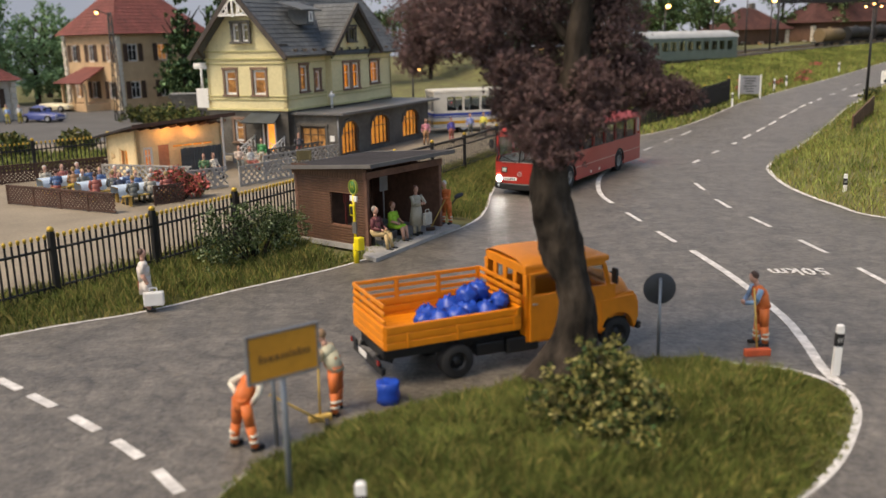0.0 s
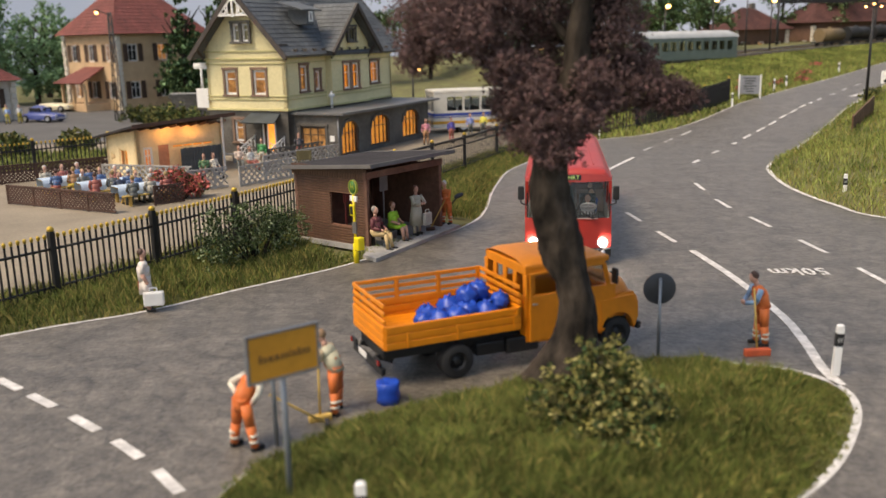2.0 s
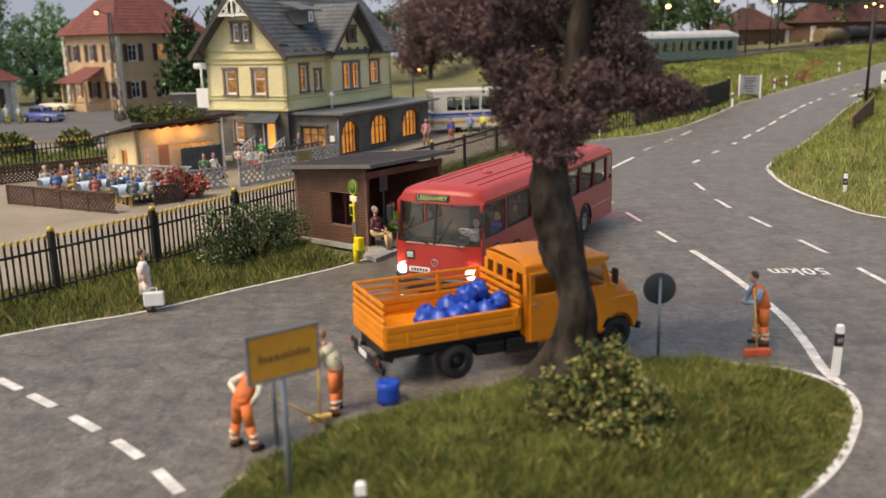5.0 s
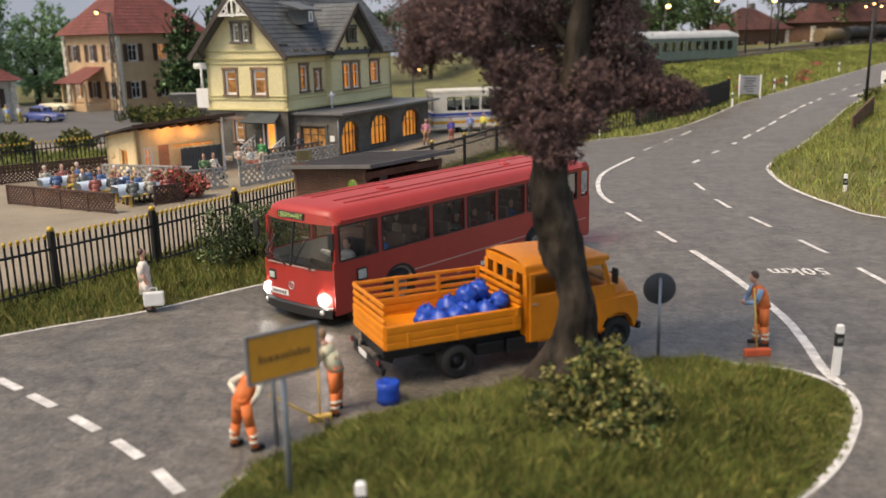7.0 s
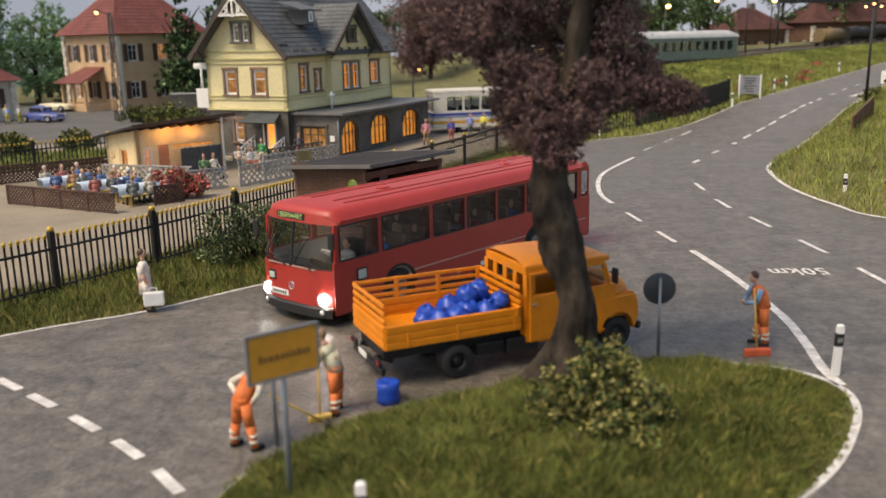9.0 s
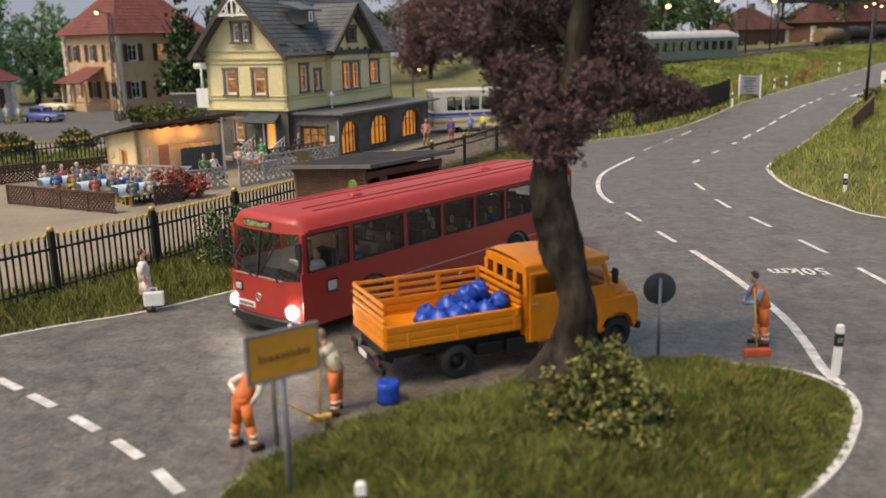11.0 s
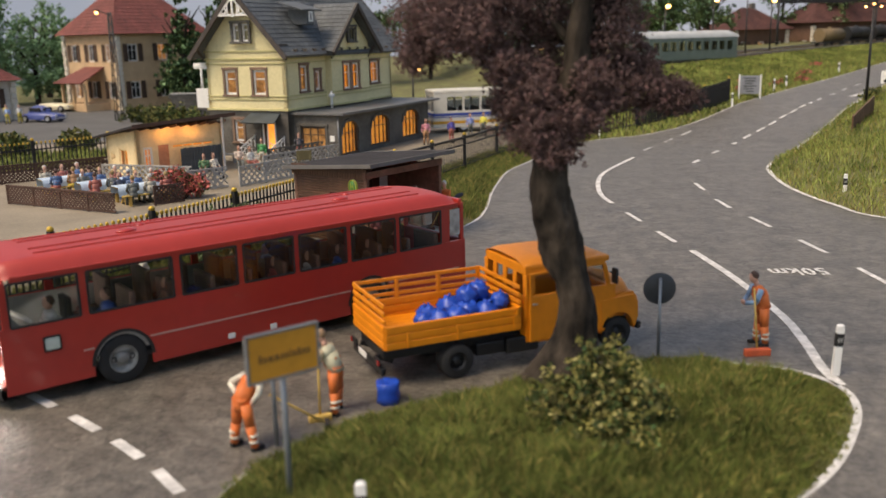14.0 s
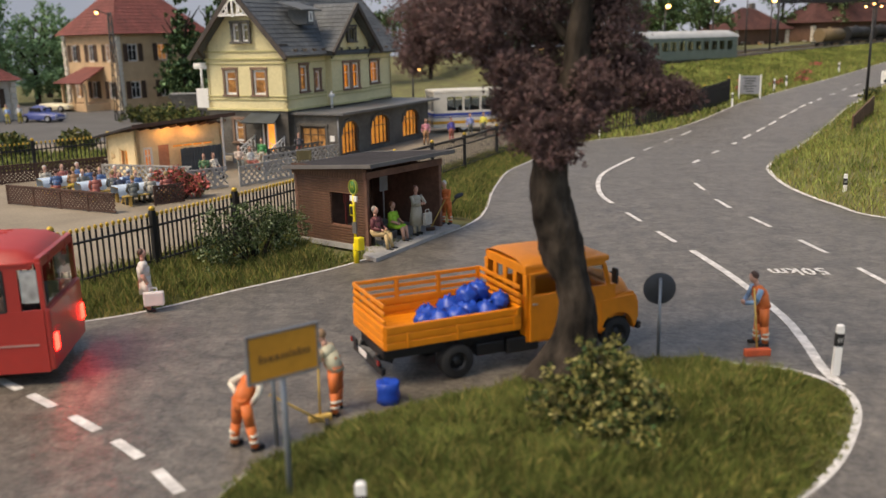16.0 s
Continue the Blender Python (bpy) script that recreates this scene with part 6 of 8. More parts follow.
def lattice(a, b, h, mat, name, label, base=0.035, step=0.2):
    """A garden screen of crossed laths in a frame, from a to b."""
    L = math.dist(a, b)
    f = thing(name, at(a[0], a[1], base, math.degrees(math.atan2(b[1] - a[1], b[0] - a[0]))), label, "garden fence")
    for s in (-1, 1):
        bm = B()
        n = int((L + h) / step)
        for i in range(n):
            x0 = i * step - (h if s > 0 else 0)
            x1 = x0 + h
            if s < 0:
                x0, x1 = x0 , x0 - h
            pts = []
            for x, z in ((x0, 0.08), (x1, h)):
                pts.append((x, z))
            (xa, za), (xb, zb) = pts
            ca, cb = min(max(xa, 0), L), min(max(xb, 0), L)
            if abs(xb - xa) < 1e-6 or abs(ca - cb) < 0.05:
                continue
            fz = lambda x: za + (zb - za) * (x - xa) / (xb - xa)
            beam(bm, (ca, s * 0.015, fz(ca)), (cb, s * 0.015, fz(cb)), 0.026, 0.07)
        part("lathwork", bm, mat, f)["kind"] = "stuff"
    bm = B()
    for z in (0.07, h):
        beam(bm, (0, 0, z), (L, 0, z), 0.08, 0.07)
    part("rail", bm, mat, f)
    for i in range(int(L / 1.6) + 1):
        bm = B()
        x = min(i * 1.6, L)
        box(bm, (x, 0, h / 2), (0.09, 0.09, h + 0.05), 0.01)
        part("post", bm, mat, f)


BROWN_LATH = material("brown_lath", (0.07, 0.035, 0.024), 0.75, vary=0.3)
GREY_LATH = material("grey_lath", (0.3, 0.29, 0.27), 0.75, vary=0.2)
lattice((-18.6, 38.2), (-13.0, 35.3), 0.8, BROWN_LATH, "lattice_fence", "brown lattice fence round the beer garden")
lattice((-11.9, 36.9), (-10.9, 37.7), 0.8, BROWN_LATH, "lattice_fence", "brown lattice fence round the beer garden")
lattice((-22.8, 42.8), (-17.3, 46.6), 0.9, BROWN_LATH, "lattice_fence", "brown lattice fence round the beer garden")
lattice((-16.3, 43.2), (-11.6, 41.6), 0.95, GREY_LATH, "lattice_railing", "weathered grey lattice railing before the hut", step=0.34)
lattice((-11.6, 39.9), (-9.9, 41.4), 0.95, GREY_LATH, "lattice_railing", "weathered grey lattice railing", step=0.34)
lattice((-9.3, 41.3), (-7.2, 44.2), 0.95, GREY_LATH, "lattice_railing", "weathered grey lattice gate", step=0.34)
lattice((-8.9, 45.0), (-5.6, 49.6), 0.95, GREY_LATH, "lattice_railing", "weathered grey lattice railing before the station", step=0.34)
lattice((-9.1, 47.4), (-6.6, 50.6), 1.0, TRIM_GREY, "lattice_railing", "dark lattice railing before the station", step=0.34)
for x, y, rz, c in ((-10.6, 47.2, 20, (0.55, 0.45, 0.38)), (-9.9, 46.6, 60, (0.5, 0.5, 0.48)), (-9.4, 47.3, -20, (0.03, 0.2, 0.06)), (-11.6, 43.9, 0, (0.05, 0.12, 0.05)), (-11.2, 44.2, 60, (0.55, 0.5, 0.42)),
                   (-0.9, 56.5, 0, (0.5, 0.2, 0.25)), (0.7, 57.2, 30, (0.06, 0.06, 0.3)), (2.0, 60.0, 10, (0.2, 0.25, 0.5)), (2.9, 60.6, -30, (0.6, 0.55, 0.08)), (4.4, 60.4, 20, (0.6, 0.5, 0.08)),
                   (-38.4, 80.5, 0, (0.55, 0.45, 0.1)), (-37.6, 79, 0, (0.2, 0.3, 0.55)), (-36.8, 79.6, 40, (0.5, 0.5, 0.5)), (-24.6, 91, 0, (0.1, 0.1, 0.2)), (-7.8, 49.6, 20, (0.05, 0.05, 0.06))):
    figurine(x, y, 0.05, rz, c, rng.choice(SHIRTS), HAIR, "sit" if -12 < x < -9.5 else "stand", "small painted figurine near the station", 1.6, group="station yard figures")
bm = B()
box(bm, (0, 0, 0.45), (2.2, 0.5, 0.06), 0.01)
for x in (-0.9, 0.9):
    box(bm, (x, 0, 0.2), (0.1, 0.4, 0.45), 0.01)
solid("garden_bench", bm, GREY_LATH, at(-12.3, 50.4, 0.035, -20), "weathered grey bench before the station house", "bench")
bm = B()
box(bm, (0, 0, 0.75), (0.8, 0.06, 0.5), 0.02)
rod(bm, (-0.3, 0, 0), (-0.3, 0, 0.8), 0.04), rod(bm, (0.3, 0, 0), (0.3, 0, 0.8), 0.04)
solid("notice_board", bm, material("notice_yellow", (0.09, 0.075, 0.03), 0.7), at(-7.1, 46.6, 0.035, 10), "small dark yellowish notice board on the lattice railing", "sign")


# ---- white tour bus beyond the station ----
def white_bus():
    b = thing("tour_bus", at(-0.75, 64.0, 0.035, 194), "white touring coach with blue and yellow stripes", "bus")
    white = material("cream_white", (0.62, 0.58, 0.5), 0.45, vary=0.08)
    holes = [(-1.0 - 1.25 * i, -2.1 - 1.25 * i, 1.55, 2.5) for i in range(7)]
    holes = [(h[1], h[0], h[2], h[3]) for h in holes]
    bm = B()
    for s in (-1, 1):
        pierced(bm, -9.6, -0.05, 0.4, 2.75, holes, s * 1.2, 0.08)
    box(bm, (-9.6, 0, 1.55), (0.1, 2.4, 2.3), 0.03)
    box(bm, (-0.05, 0, 0.95), (0.16, 2.4, 1.1), 0.06)
    box(bm, (-0.15, 0, 2.66), (0.16, 2.4, 0.25), 0.06)
    for y in (-1.15, 0, 1.15):
        box(bm, (-0.1, y, 2.0), (0.1, 0.08, 1.1), 0.02)
    body = part("body", bm, white, b)
    bm = B()
    box(bm, (-4.8, 0, 2.85), (9.6, 2.46, 0.26), 0.11)
    part("roof", bm, white, b)
    for z, h, c in ((1.3, 0.2, (0.03, 0.06, 0.3)), (0.75, 0.2, (0.55, 0.28, 0.02)), (1.12, 0.07, (0.03, 0.06, 0.3))):
        bm = B()
        box(bm, (-4.8, 0, z), (9.68, 2.5, h), 0.02)
        part("stripe", bm, paint(c), body)
    for h in holes:
        for s in (-1, 1):
            bm = B()
            pane(bm, ((h[0] + h[1]) / 2, s * 1.2, 2.02), (h[1] - h[0], 0.0, 0.95))
            part("side_window", bm, DARK_GLASS, b)
    bm = B()
    pane(bm, (-0.1, 0, 2.0), (0.0, 2.2, 1.05))
    part("windscreen", bm, DARK_GLASS, b)
    bm = B()
    box(bm, (-4.8, 0, 0.55), (9.2, 2.2, 0.1))
    for i in range(9):
        box(bm, (-1.6 - i * 0.9, 0, 1.2), (0.2, 2.0, 1.1), 0.04)
    part("seats", bm, BLACK, b)
    for s in (-1, 1):
        bm = B()
        ball(bm, (0.05, s * 0.85, 0.8), (0.05, 0.14, 0.14), 12)
        part("headlight", bm, SILVER, b)
        for x in (-2.2, -7.2):
            make_wheel("wheel", 0.48, 0.28, b, x, s * 1.05, SILVER, "black tyre")


white_bus()


# ---- village behind ----
def villa(x, y, rz, L, Wd, eave, ridge, wall, tile, label, rows, glow_at=(), hip=1.8, annex=False):
    H = thing("villa", at(x, y, 0.0, rz), label, "house", "village houses")
    bm = B()
    hs = []
    for r, z in enumerate(rows):
        n = max(2, round(L / 3.2))
        for i in range(n):
            c = (i + 0.5) * L / n
            hs.append((c - 0.55, c + 0.55, z, z + 1.7))
    he = []
    for z in rows:
        n = max(2, round(Wd / 3.6))
        for i in range(n):
            c = (i + 0.5) * Wd / n
            he.append((c - 0.55, c + 0.55, z, z + 1.7))
    pierced(bm, 0, L, 0, eave, hs, 0.15, 0.3)
    pierced(bm, 0, Wd, 0, eave, he, 0.15, 0.3, "x")
    pierced(bm, 0, L, 0, eave, [], Wd - 0.15, 0.3)
    pierced(bm, 0, Wd, 0, eave, [], L - 0.15, 0.3, "x")
    part("wall", bm, wall, H)
    dark = bpy.data.materials["dark_room"]
    shutter = bpy.data.materials.get("shutter") or material("shutter", (0.07, 0.04, 0.025), 0.8)
    for k, h in enumerate(hs + he):
        ax = "y" if k < len(hs) else "x"
        w = window(H, h, 0.15, ax, -1, WHITE, GLOW_SOFT if k in glow_at else dark, None, 2)
        bm = B()
        for u in (h[0] - 0.32, h[1] + 0.32):
            c, s = ((u, -0.03, (h[2] + h[3]) / 2), (0.55, 0.06, 1.75)) if ax == "y" else ((-0.03, u, (h[2] + h[3]) / 2), (0.06, 0.55, 1.75))
            box(bm, c, s, 0.02)
        part("shutter", bm, shutter, w)
    stone = bpy.data.materials.get("quoin_stone") or material("quoin_stone", (0.62, 0.56, 0.46), 0.85, vary=0.12)
    pair = []
    for w, d in ((0.45, 0.6), (0.6, 0.45)):
        bm = B()
        box(bm, (0, 0, 0), (w, d, 0.46), 0.03)
        pair.append(finish("quoin", bm, stone))
    for x, y in ((0, 0), (L, 0), (0, Wd)):
        for i in range(int(eave / 0.5)):
            ob = new("quoin", pair[i % 2])
            ob.parent = H
            ob.matrix_basis = pose(x * K, y * K, (0.25 + i * 0.5) * K)
    bm = B()
    o = 0.7
    a, b, c, d = (-o, -o, eave), (L + o, -o, eave), (L + o, Wd + o, eave), (-o, Wd + o, eave)
    r0, r1 = (L * 0.5 - max(0.1, L / 2 - hip * 2), Wd / 2, ridge), (L * 0.5 + max(0.1, L / 2 - hip * 2), Wd / 2, ridge)
    vs = [bm.verts.new(v) for v in (a, b, c, d, r0, r1)]
    for f in ((0, 1, 5, 4), (1, 2, 5), (2, 3, 4, 5), (3, 0, 4), (3, 2, 1, 0)):
        bm.faces.new([vs[i] for i in f])
    roof = part("roof", bm, tile, H, "red tiled hipped roof")
    bm = B()
    shingles(bm, a, b, r1, r0, 26, 14)
    shingles(bm, a, d, (r0[0], r0[1] + 0.05, r0[2]), r0, 22, 14)
    part("tiling", bm, tile, roof)["kind"] = "stuff"
    bm = B()
    box(bm, (L * 0.6, Wd * 0.5, ridge - 0.2), (0.7, 0.7, 1.6), 0.03)
    part("chimney", bm, GREY_STONE, roof)
    if annex:
        bm = B()
        for u in (0.15, 2.2, 4.2):
            box(bm, (-2.6, 2.2 + u, 1.4), (0.25, 0.25, 2.8), 0.02)
        box(bm, (-1.3, 4.4, 0.4), (2.7, 4.4, 0.8), 0.02)
        porch = part("porch", bm, wall, H)
        bm = B()
        roof_plate(bm, (-3.3, 1.9, 2.9), (-3.3, 7.0, 2.9), (0, 6.2, 4.4), (0, 2.7, 4.4))
        part("porch_roof", bm, tile, porch)


TILE = material("red_tile", (0.17, 0.05, 0.04), 0.8, vary=0.2, grain=5, fine=40, islands=0.15)
OCHRE = material("ochre_render", (0.55, 0.38, 0.22), 0.85, vary=0.1)
villa(-32.0, 92.0, 52, 10.5, 9.5, 7.6, 12.6, OCHRE, TILE, "ochre village villa with brown shutters and a red hipped roof", (1.2, 4.9), (4, 8, 9), annex=True)
villa(-43.2, 77.0, 60, 8, 8, 3.6, 7.4, material("white_render", (0.55, 0.5, 0.42), 0.85), TILE, "small pale house with a steep red roof", (1.2,), ())


# ---- cars, lamps, wall and railway in the distance ----
def old_car(x, y, rz, mat, label, open_top=False):
    c = thing("car", at(x, y, 0.06, rz), label, "car", "parked cars")
    bm = B()
    rows = []
    for i in range(15):
        t = i / 14
        xx = -2.1 + 4.2 * t
        zt = 0.62 + 0.28 * math.sin(math.pi * min(1, max(0, t))) ** 0.6
        w = 0.8 * (math.sin(math.pi * (0.06 + 0.88 * t)) ** 0.35)
        rows.append([bm.verts.new((xx, -w, 0.25)), bm.verts.new((xx, -w * 1.04, 0.5)), bm.verts.new((xx, -w * 0.9, zt - 0.08)), bm.verts.new((xx, 0, zt)),
                     bm.verts.new((xx, w * 0.9, zt - 0.08)), bm.verts.new((xx, w * 1.04, 0.5)), bm.verts.new((xx, w, 0.25))])
    for r0, r1 in zip(rows, rows[1:]):
        for j in range(6):
            bm.faces.new((r0[j], r0[j + 1], r1[j + 1], r1[j])).smooth = True
    bm.faces.new(rows[0]), bm.faces.new(rows[-1])
    part("body", bm, mat, c)
    bm = B()
    if open_top:
        box(bm, (0.45, 0, 1.1), (0.05, 1.3, 0.45), 0.02, pose(0, 0, 0, 0, -25, 0))
    else:
        ball(bm, (-0.25, 0, 0.85), (1.15, 0.68, 0.62), 16)
    cab = part("cabin", bm, mat if not open_top else GLASS, c)
    if not open_top:
        for s in (-1, 1):
            bm = B()
            box(bm, (-0.2, s * 0.63, 1.12), (1.2, 0.12, 0.3), 0.05)
            part("side_window", bm, BLACK, cab)
        bm = B()
        box(bm, (0.62, 0, 1.12), (0.12, 1.0, 0.3), 0.05)
        part("windscreen", bm, BLACK, cab)
    for s in (-1, 1):
        bm = B()
        ball(bm, (2.02, s * 0.55, 0.6), (0.1, 0.13, 0.13), 10)
        part("headlight", bm, SILVER, c)
        for xx in (-1.25, 1.25):
            make_wheel("wheel", 0.32, 0.2, c, xx, s * 0.74, SILVER, "small black tyre")
    bm = B()
    box(bm, (2.08, 0, 0.38), (0.1, 1.5, 0.12), 0.04)
    part("bumper", bm, SILVER, c)


old_car(-39.3, 93.0, -15, material("cream_paint", (0.6, 0.55, 0.38), 0.35, vary=0.05), "cream open-top vintage car on the village street", True)
old_car(-35.2, 80.5, -20, material("blue_paint", (0.06, 0.08, 0.24), 0.35, vary=0.05), "rounded blue vintage car on the village street")


def lamp_post(x, y, h, arms, label, z=None, glow=LAMP_WARM, lattice_mast=False, bulb=0.15):
    l = thing("lamp_post", at(x, y, z), label, "street lamp", "lamps")
    bm = B()
    if lattice_mast:
        for s in ((-1, -1), (1, -1), (1, 1), (-1, 1)):
            rod(bm, (s[0] * 0.3, s[1] * 0.3, 0), (s[0] * 0.12, s[1] * 0.12, h), 0.05, n=6)
        for i in range(12):
            z0, z1 = h * i / 12, h * (i + 1) / 12
            k0, k1 = 0.3 - 0.18 * i / 12, 0.3 - 0.18 * (i + 1) / 12
            rod(bm, (-k0, -k0, z0), (k1, -k1, z1), 0.03, n=5)
            rod(bm, (k0, k0, z0), (-k1, k1, z1), 0.03, n=5)
    else:
        rod(bm, (0, 0, 0), (0, 0, h), 0.11, 0.06, n=10)
    mast = part("mast", bm, IRON, l)
    for dx, dz in arms:
        bm = B()
        rod(bm, (0, 0, h - 0.2), (dx, 0, h + dz), 0.04, n=6)
        rod(bm, (dx, 0, h + dz), (dx, 0, h + dz - 0.12), 0.22, 0.26, n=12)
        arm = part("arm", bm, IRON, mast)
        bm = B()
        ball(bm, (dx, 0, h + dz - 0.22), (bulb, bulb, bulb * 0.9), 12)
        part("bulb", bm, glow, arm, "glowing bulb")


lamp_post(-28.2, 80.0, 9.3, [(-1.1, 0.2)], "tall dark lattice mast with a lamp on the village street", lattice_mast=True)
lamp_post(-2.16, 75.0, 4.0, [(0.0, 0.4), (0.5, 0.2)], "dark park lamp glowing warm orange")
lamp_post(7.7, 71.0, 4.9, [(0.2, 0.35)], "dark park lamp glowing warm orange")
lamp_post(27.9, 59.4, 6.6, [(-0.5, 0.1), (0.0, 0.25), (0.5, 0.1)], "tall dark street lamp beside the far road", z=1.4, bulb=0.07)
for x, y, h in ((24.5, 100, 6.7), (31.5, 106, 7.0), (36.0, 108, 7.2), (41, 114, 6.4), (63.5, 128, 6.4), (60, 118, 3.4)):
    lamp_post(x, y, h, [(0.3, 0.2)], "far yard lamp glowing warm white", glow=LAMP_WARM, bulb=0.28)


# low retaining wall behind the coach and by the village
def block_wall(a, b, h, label, mat=GREY_STONE):
    L = math.dist(a, b)
    ob = thing("garden_wall", at(a[0], a[1], 0.0, math.degrees(math.atan2(b[1] - a[1], b[0] - a[0]))), label, "wall", "low stone walls")
    bm = B()
    box(bm, (L / 2, 0, h / 2), (L, 0.4, h))
    part("core", bm, mat, ob)
    bm = B()
    nz = max(3, round(h / 0.35))
    for j in range(nz):
        n = round(L / 0.9)
        for i in range(n):
            box(bm, ((i + 0.5 + 0.25 * (j % 2 * 2 - 1)) * L / n, -0.2, (j + 0.5) * h / nz), (L / n - 0.05, 0.08, h / nz - 0.04), 0.02)
    part("stonework", bm, mat, ob)["kind"] = "stuff"
    bm = B()
    box(bm, (L / 2, 0, h + 0.06), (L + 0.1, 0.55, 0.12), 0.02)
    part("coping", bm, CONCRETE, ob)


block_wall((-22.5, 76.5), (-13.5, 77.5), 2.4, "low grey stone retaining wall behind the hut")
block_wall((-5.5, 72.0), (10.5, 84.0), 1.3, "grey stone wall along the station forecourt", CONCRETE)


def info_board():
    s = thing("information_board", at(23.3, 68.4, None, -25) @ Matrix.Scale(0.8, 4), "grey information board on two white posts by the road", "sign board")
    bm = B()
    box(bm, (0, 0, 1.35), (1.75, 0.08, 1.7), 0.03)
    panel = part("panel", bm, material("board_grey", (0.2, 0.21, 0.23), 0.6), s)
    bm = B()
    for i in range(6):
        box(bm, (-0.1 + 0.1 * (i % 2), -0.05, 1.95 - i * 0.24), (1.2 - 0.25 * (i % 3), 0.02, 0.08))
    part("text_bars", bm, BLACK, panel)
    for x in (-0.95, 0.95):
        bm = B()
        box(bm, (x, 0, 1.15), (0.13, 0.13, 2.3), 0.02)
        part("post", bm, WHITE, s)


info_board()
bm = B()
box(bm, (0, 0, 1.5), (1.3, 0.06, 0.9), 0.02)
box(bm, (0, -0.04, 1.5), (0.3, 0.02, 1.1), 0.0, pose(0, 0, 0, 0, 45, 0), 1)
rod(bm, (0, 0.05, 0), (0, 0.05, 1.5), 0.05)
solid("white_road_sign", bm, [WHITE, BLACK], at(31.6, 63.8, None, -30), "white road sign with a dark diagonal bar", "road sign")

# ---- railway on the embankment ----
def track_level(x):
    """Height of the railway: it climbs out of the level ground on the left."""
    k = min(1.0, max(0.0, (x - 3.5) / 11))
    return (2.9 + 0.035 * (x - 10)) * k * k * (3 - 2 * k)


def embankment():
    bm = B()
    pts = [(4, 84), (16, 89), (26, 96), (38, 106), (54, 118), (76, 132)]
    rail = smoothed(pts, 4)
    rows = []
    for i, q in enumerate(rail):
        d = (rail[min(i + 1, len(rail) - 1)] - rail[max(i - 1, 0)]).normalized()
        n = Vector((-d.y, d.x))
        g = track_level(q.x)
        rows.append([bm.verts.new((*(q + n * o), hi)) for o, hi in ((-9, hill(*(q - n * 9)) - 0.2), (-2.6, g), (14, g), (40, g))])
    for r0, r1 in zip(rows, rows[1:]):
        for j in range(3):
            bm.faces.new((r0[j], r1[j], r1[j + 1], r0[j + 1]))
    bmesh.ops.recalc_face_normals(bm, faces=bm.faces[:])
    structure("ground_embankment", bm, EARTH, "grassy railway embankment in the distance")
    for off in (0.0, 1.45, 5.0, 6.45):
        bm = B()
        for (q0, q1) in zip(rail, rail[1:]):
            d = (q1 - q0).normalized()
            n = Vector((-d.y, d.x)) * off
            beam(bm, (*(q0 + n), 0.1 + track_level(q0.x)), (*(q1 + n), 0.1 + track_level(q1.x)), 0.09, 0.16)
        tagged(solid("railway_rail", bm, STEEL, Matrix(), "rusty steel railway rail on the embankment", "rail", "railway rails"), kind="structure")
    bm = B()
    for (q0, q1) in zip(rail, rail[1:]):
        for k in range(8):
            q = q0.lerp(q1, k / 8)
            d = (q1 - q0).normalized()
            a = math.degrees(math.atan2(d.y, d.x))
            for off in (0.72, 5.72):
                n = Vector((-d.y, d.x)) * off
                box(bm, (*(q + n), 0.03 + track_level(q.x)), (0.26, 2.6, 0.12), 0.0, pose(0, 0, 0, 0, 0, a))
    solid("sleepers", bm, DARK_WOOD, Matrix(), "dark wooden sleepers under the rails", "sleepers", kind="stuff")


embankment()


def rail_coach():
    c = thing("railcar", at(20.0, 92.0, 3.15, 36), "pale green railcar with a whitish rounded roof", "train")
    L = 14.0
    holes = [(0.6 + i * 1.3, 1.5 + i * 1.3, 1.5, 2.4) for i in range(10)]
    green = material("rail_green", (0.13, 0.165, 0.135), 0.5, vary=0.1)
    bm = B()
    for s in (-1, 1):
        pierced(bm, 0, L, 0.6, 2.8, holes, s * 1.35, 0.08)
    for x in (0.0, L):
        box(bm, (x, 0, 1.7), (0.12, 2.7, 2.2), 0.04)
    body = part("body", bm, green, c)
    bm = B()
    n = 10
    rows = []
    for x, k in ((-0.3, 0.6), (0.4, 0.95), (L - 0.4, 0.95), (L + 0.3, 0.6)):
        rows.append([bm.verts.new((x, -1.42 * math.cos(math.pi * j / n), 2.78 + 0.75 * k * math.sin(math.pi * j / n))) for j in range(n + 1)])
    for r0, r1 in zip(rows, rows[1:]):
        for j in range(n):
            bm.faces.new((r0[j], r1[j], r1[j + 1], r0[j + 1])).smooth = True
    part("roof", bm, material("roof_pale", (0.42, 0.43, 0.42), 0.6, vary=0.12), c)
    bm = B()
    for s in (-1, 1):
        pane(bm, (L / 2, s * 1.33, 2.0), (L - 0.2, 0.0, 1.0))
    part("window_band", bm, DARK_GLASS, body)
    bm = B()
    for x in (2.5, L - 2.5):
        box(bm, (x, 0, 0.35), (2.8, 2.0, 0.5), 0.08)
    part("bogie", bm, BLACK, c)


rail_coach()


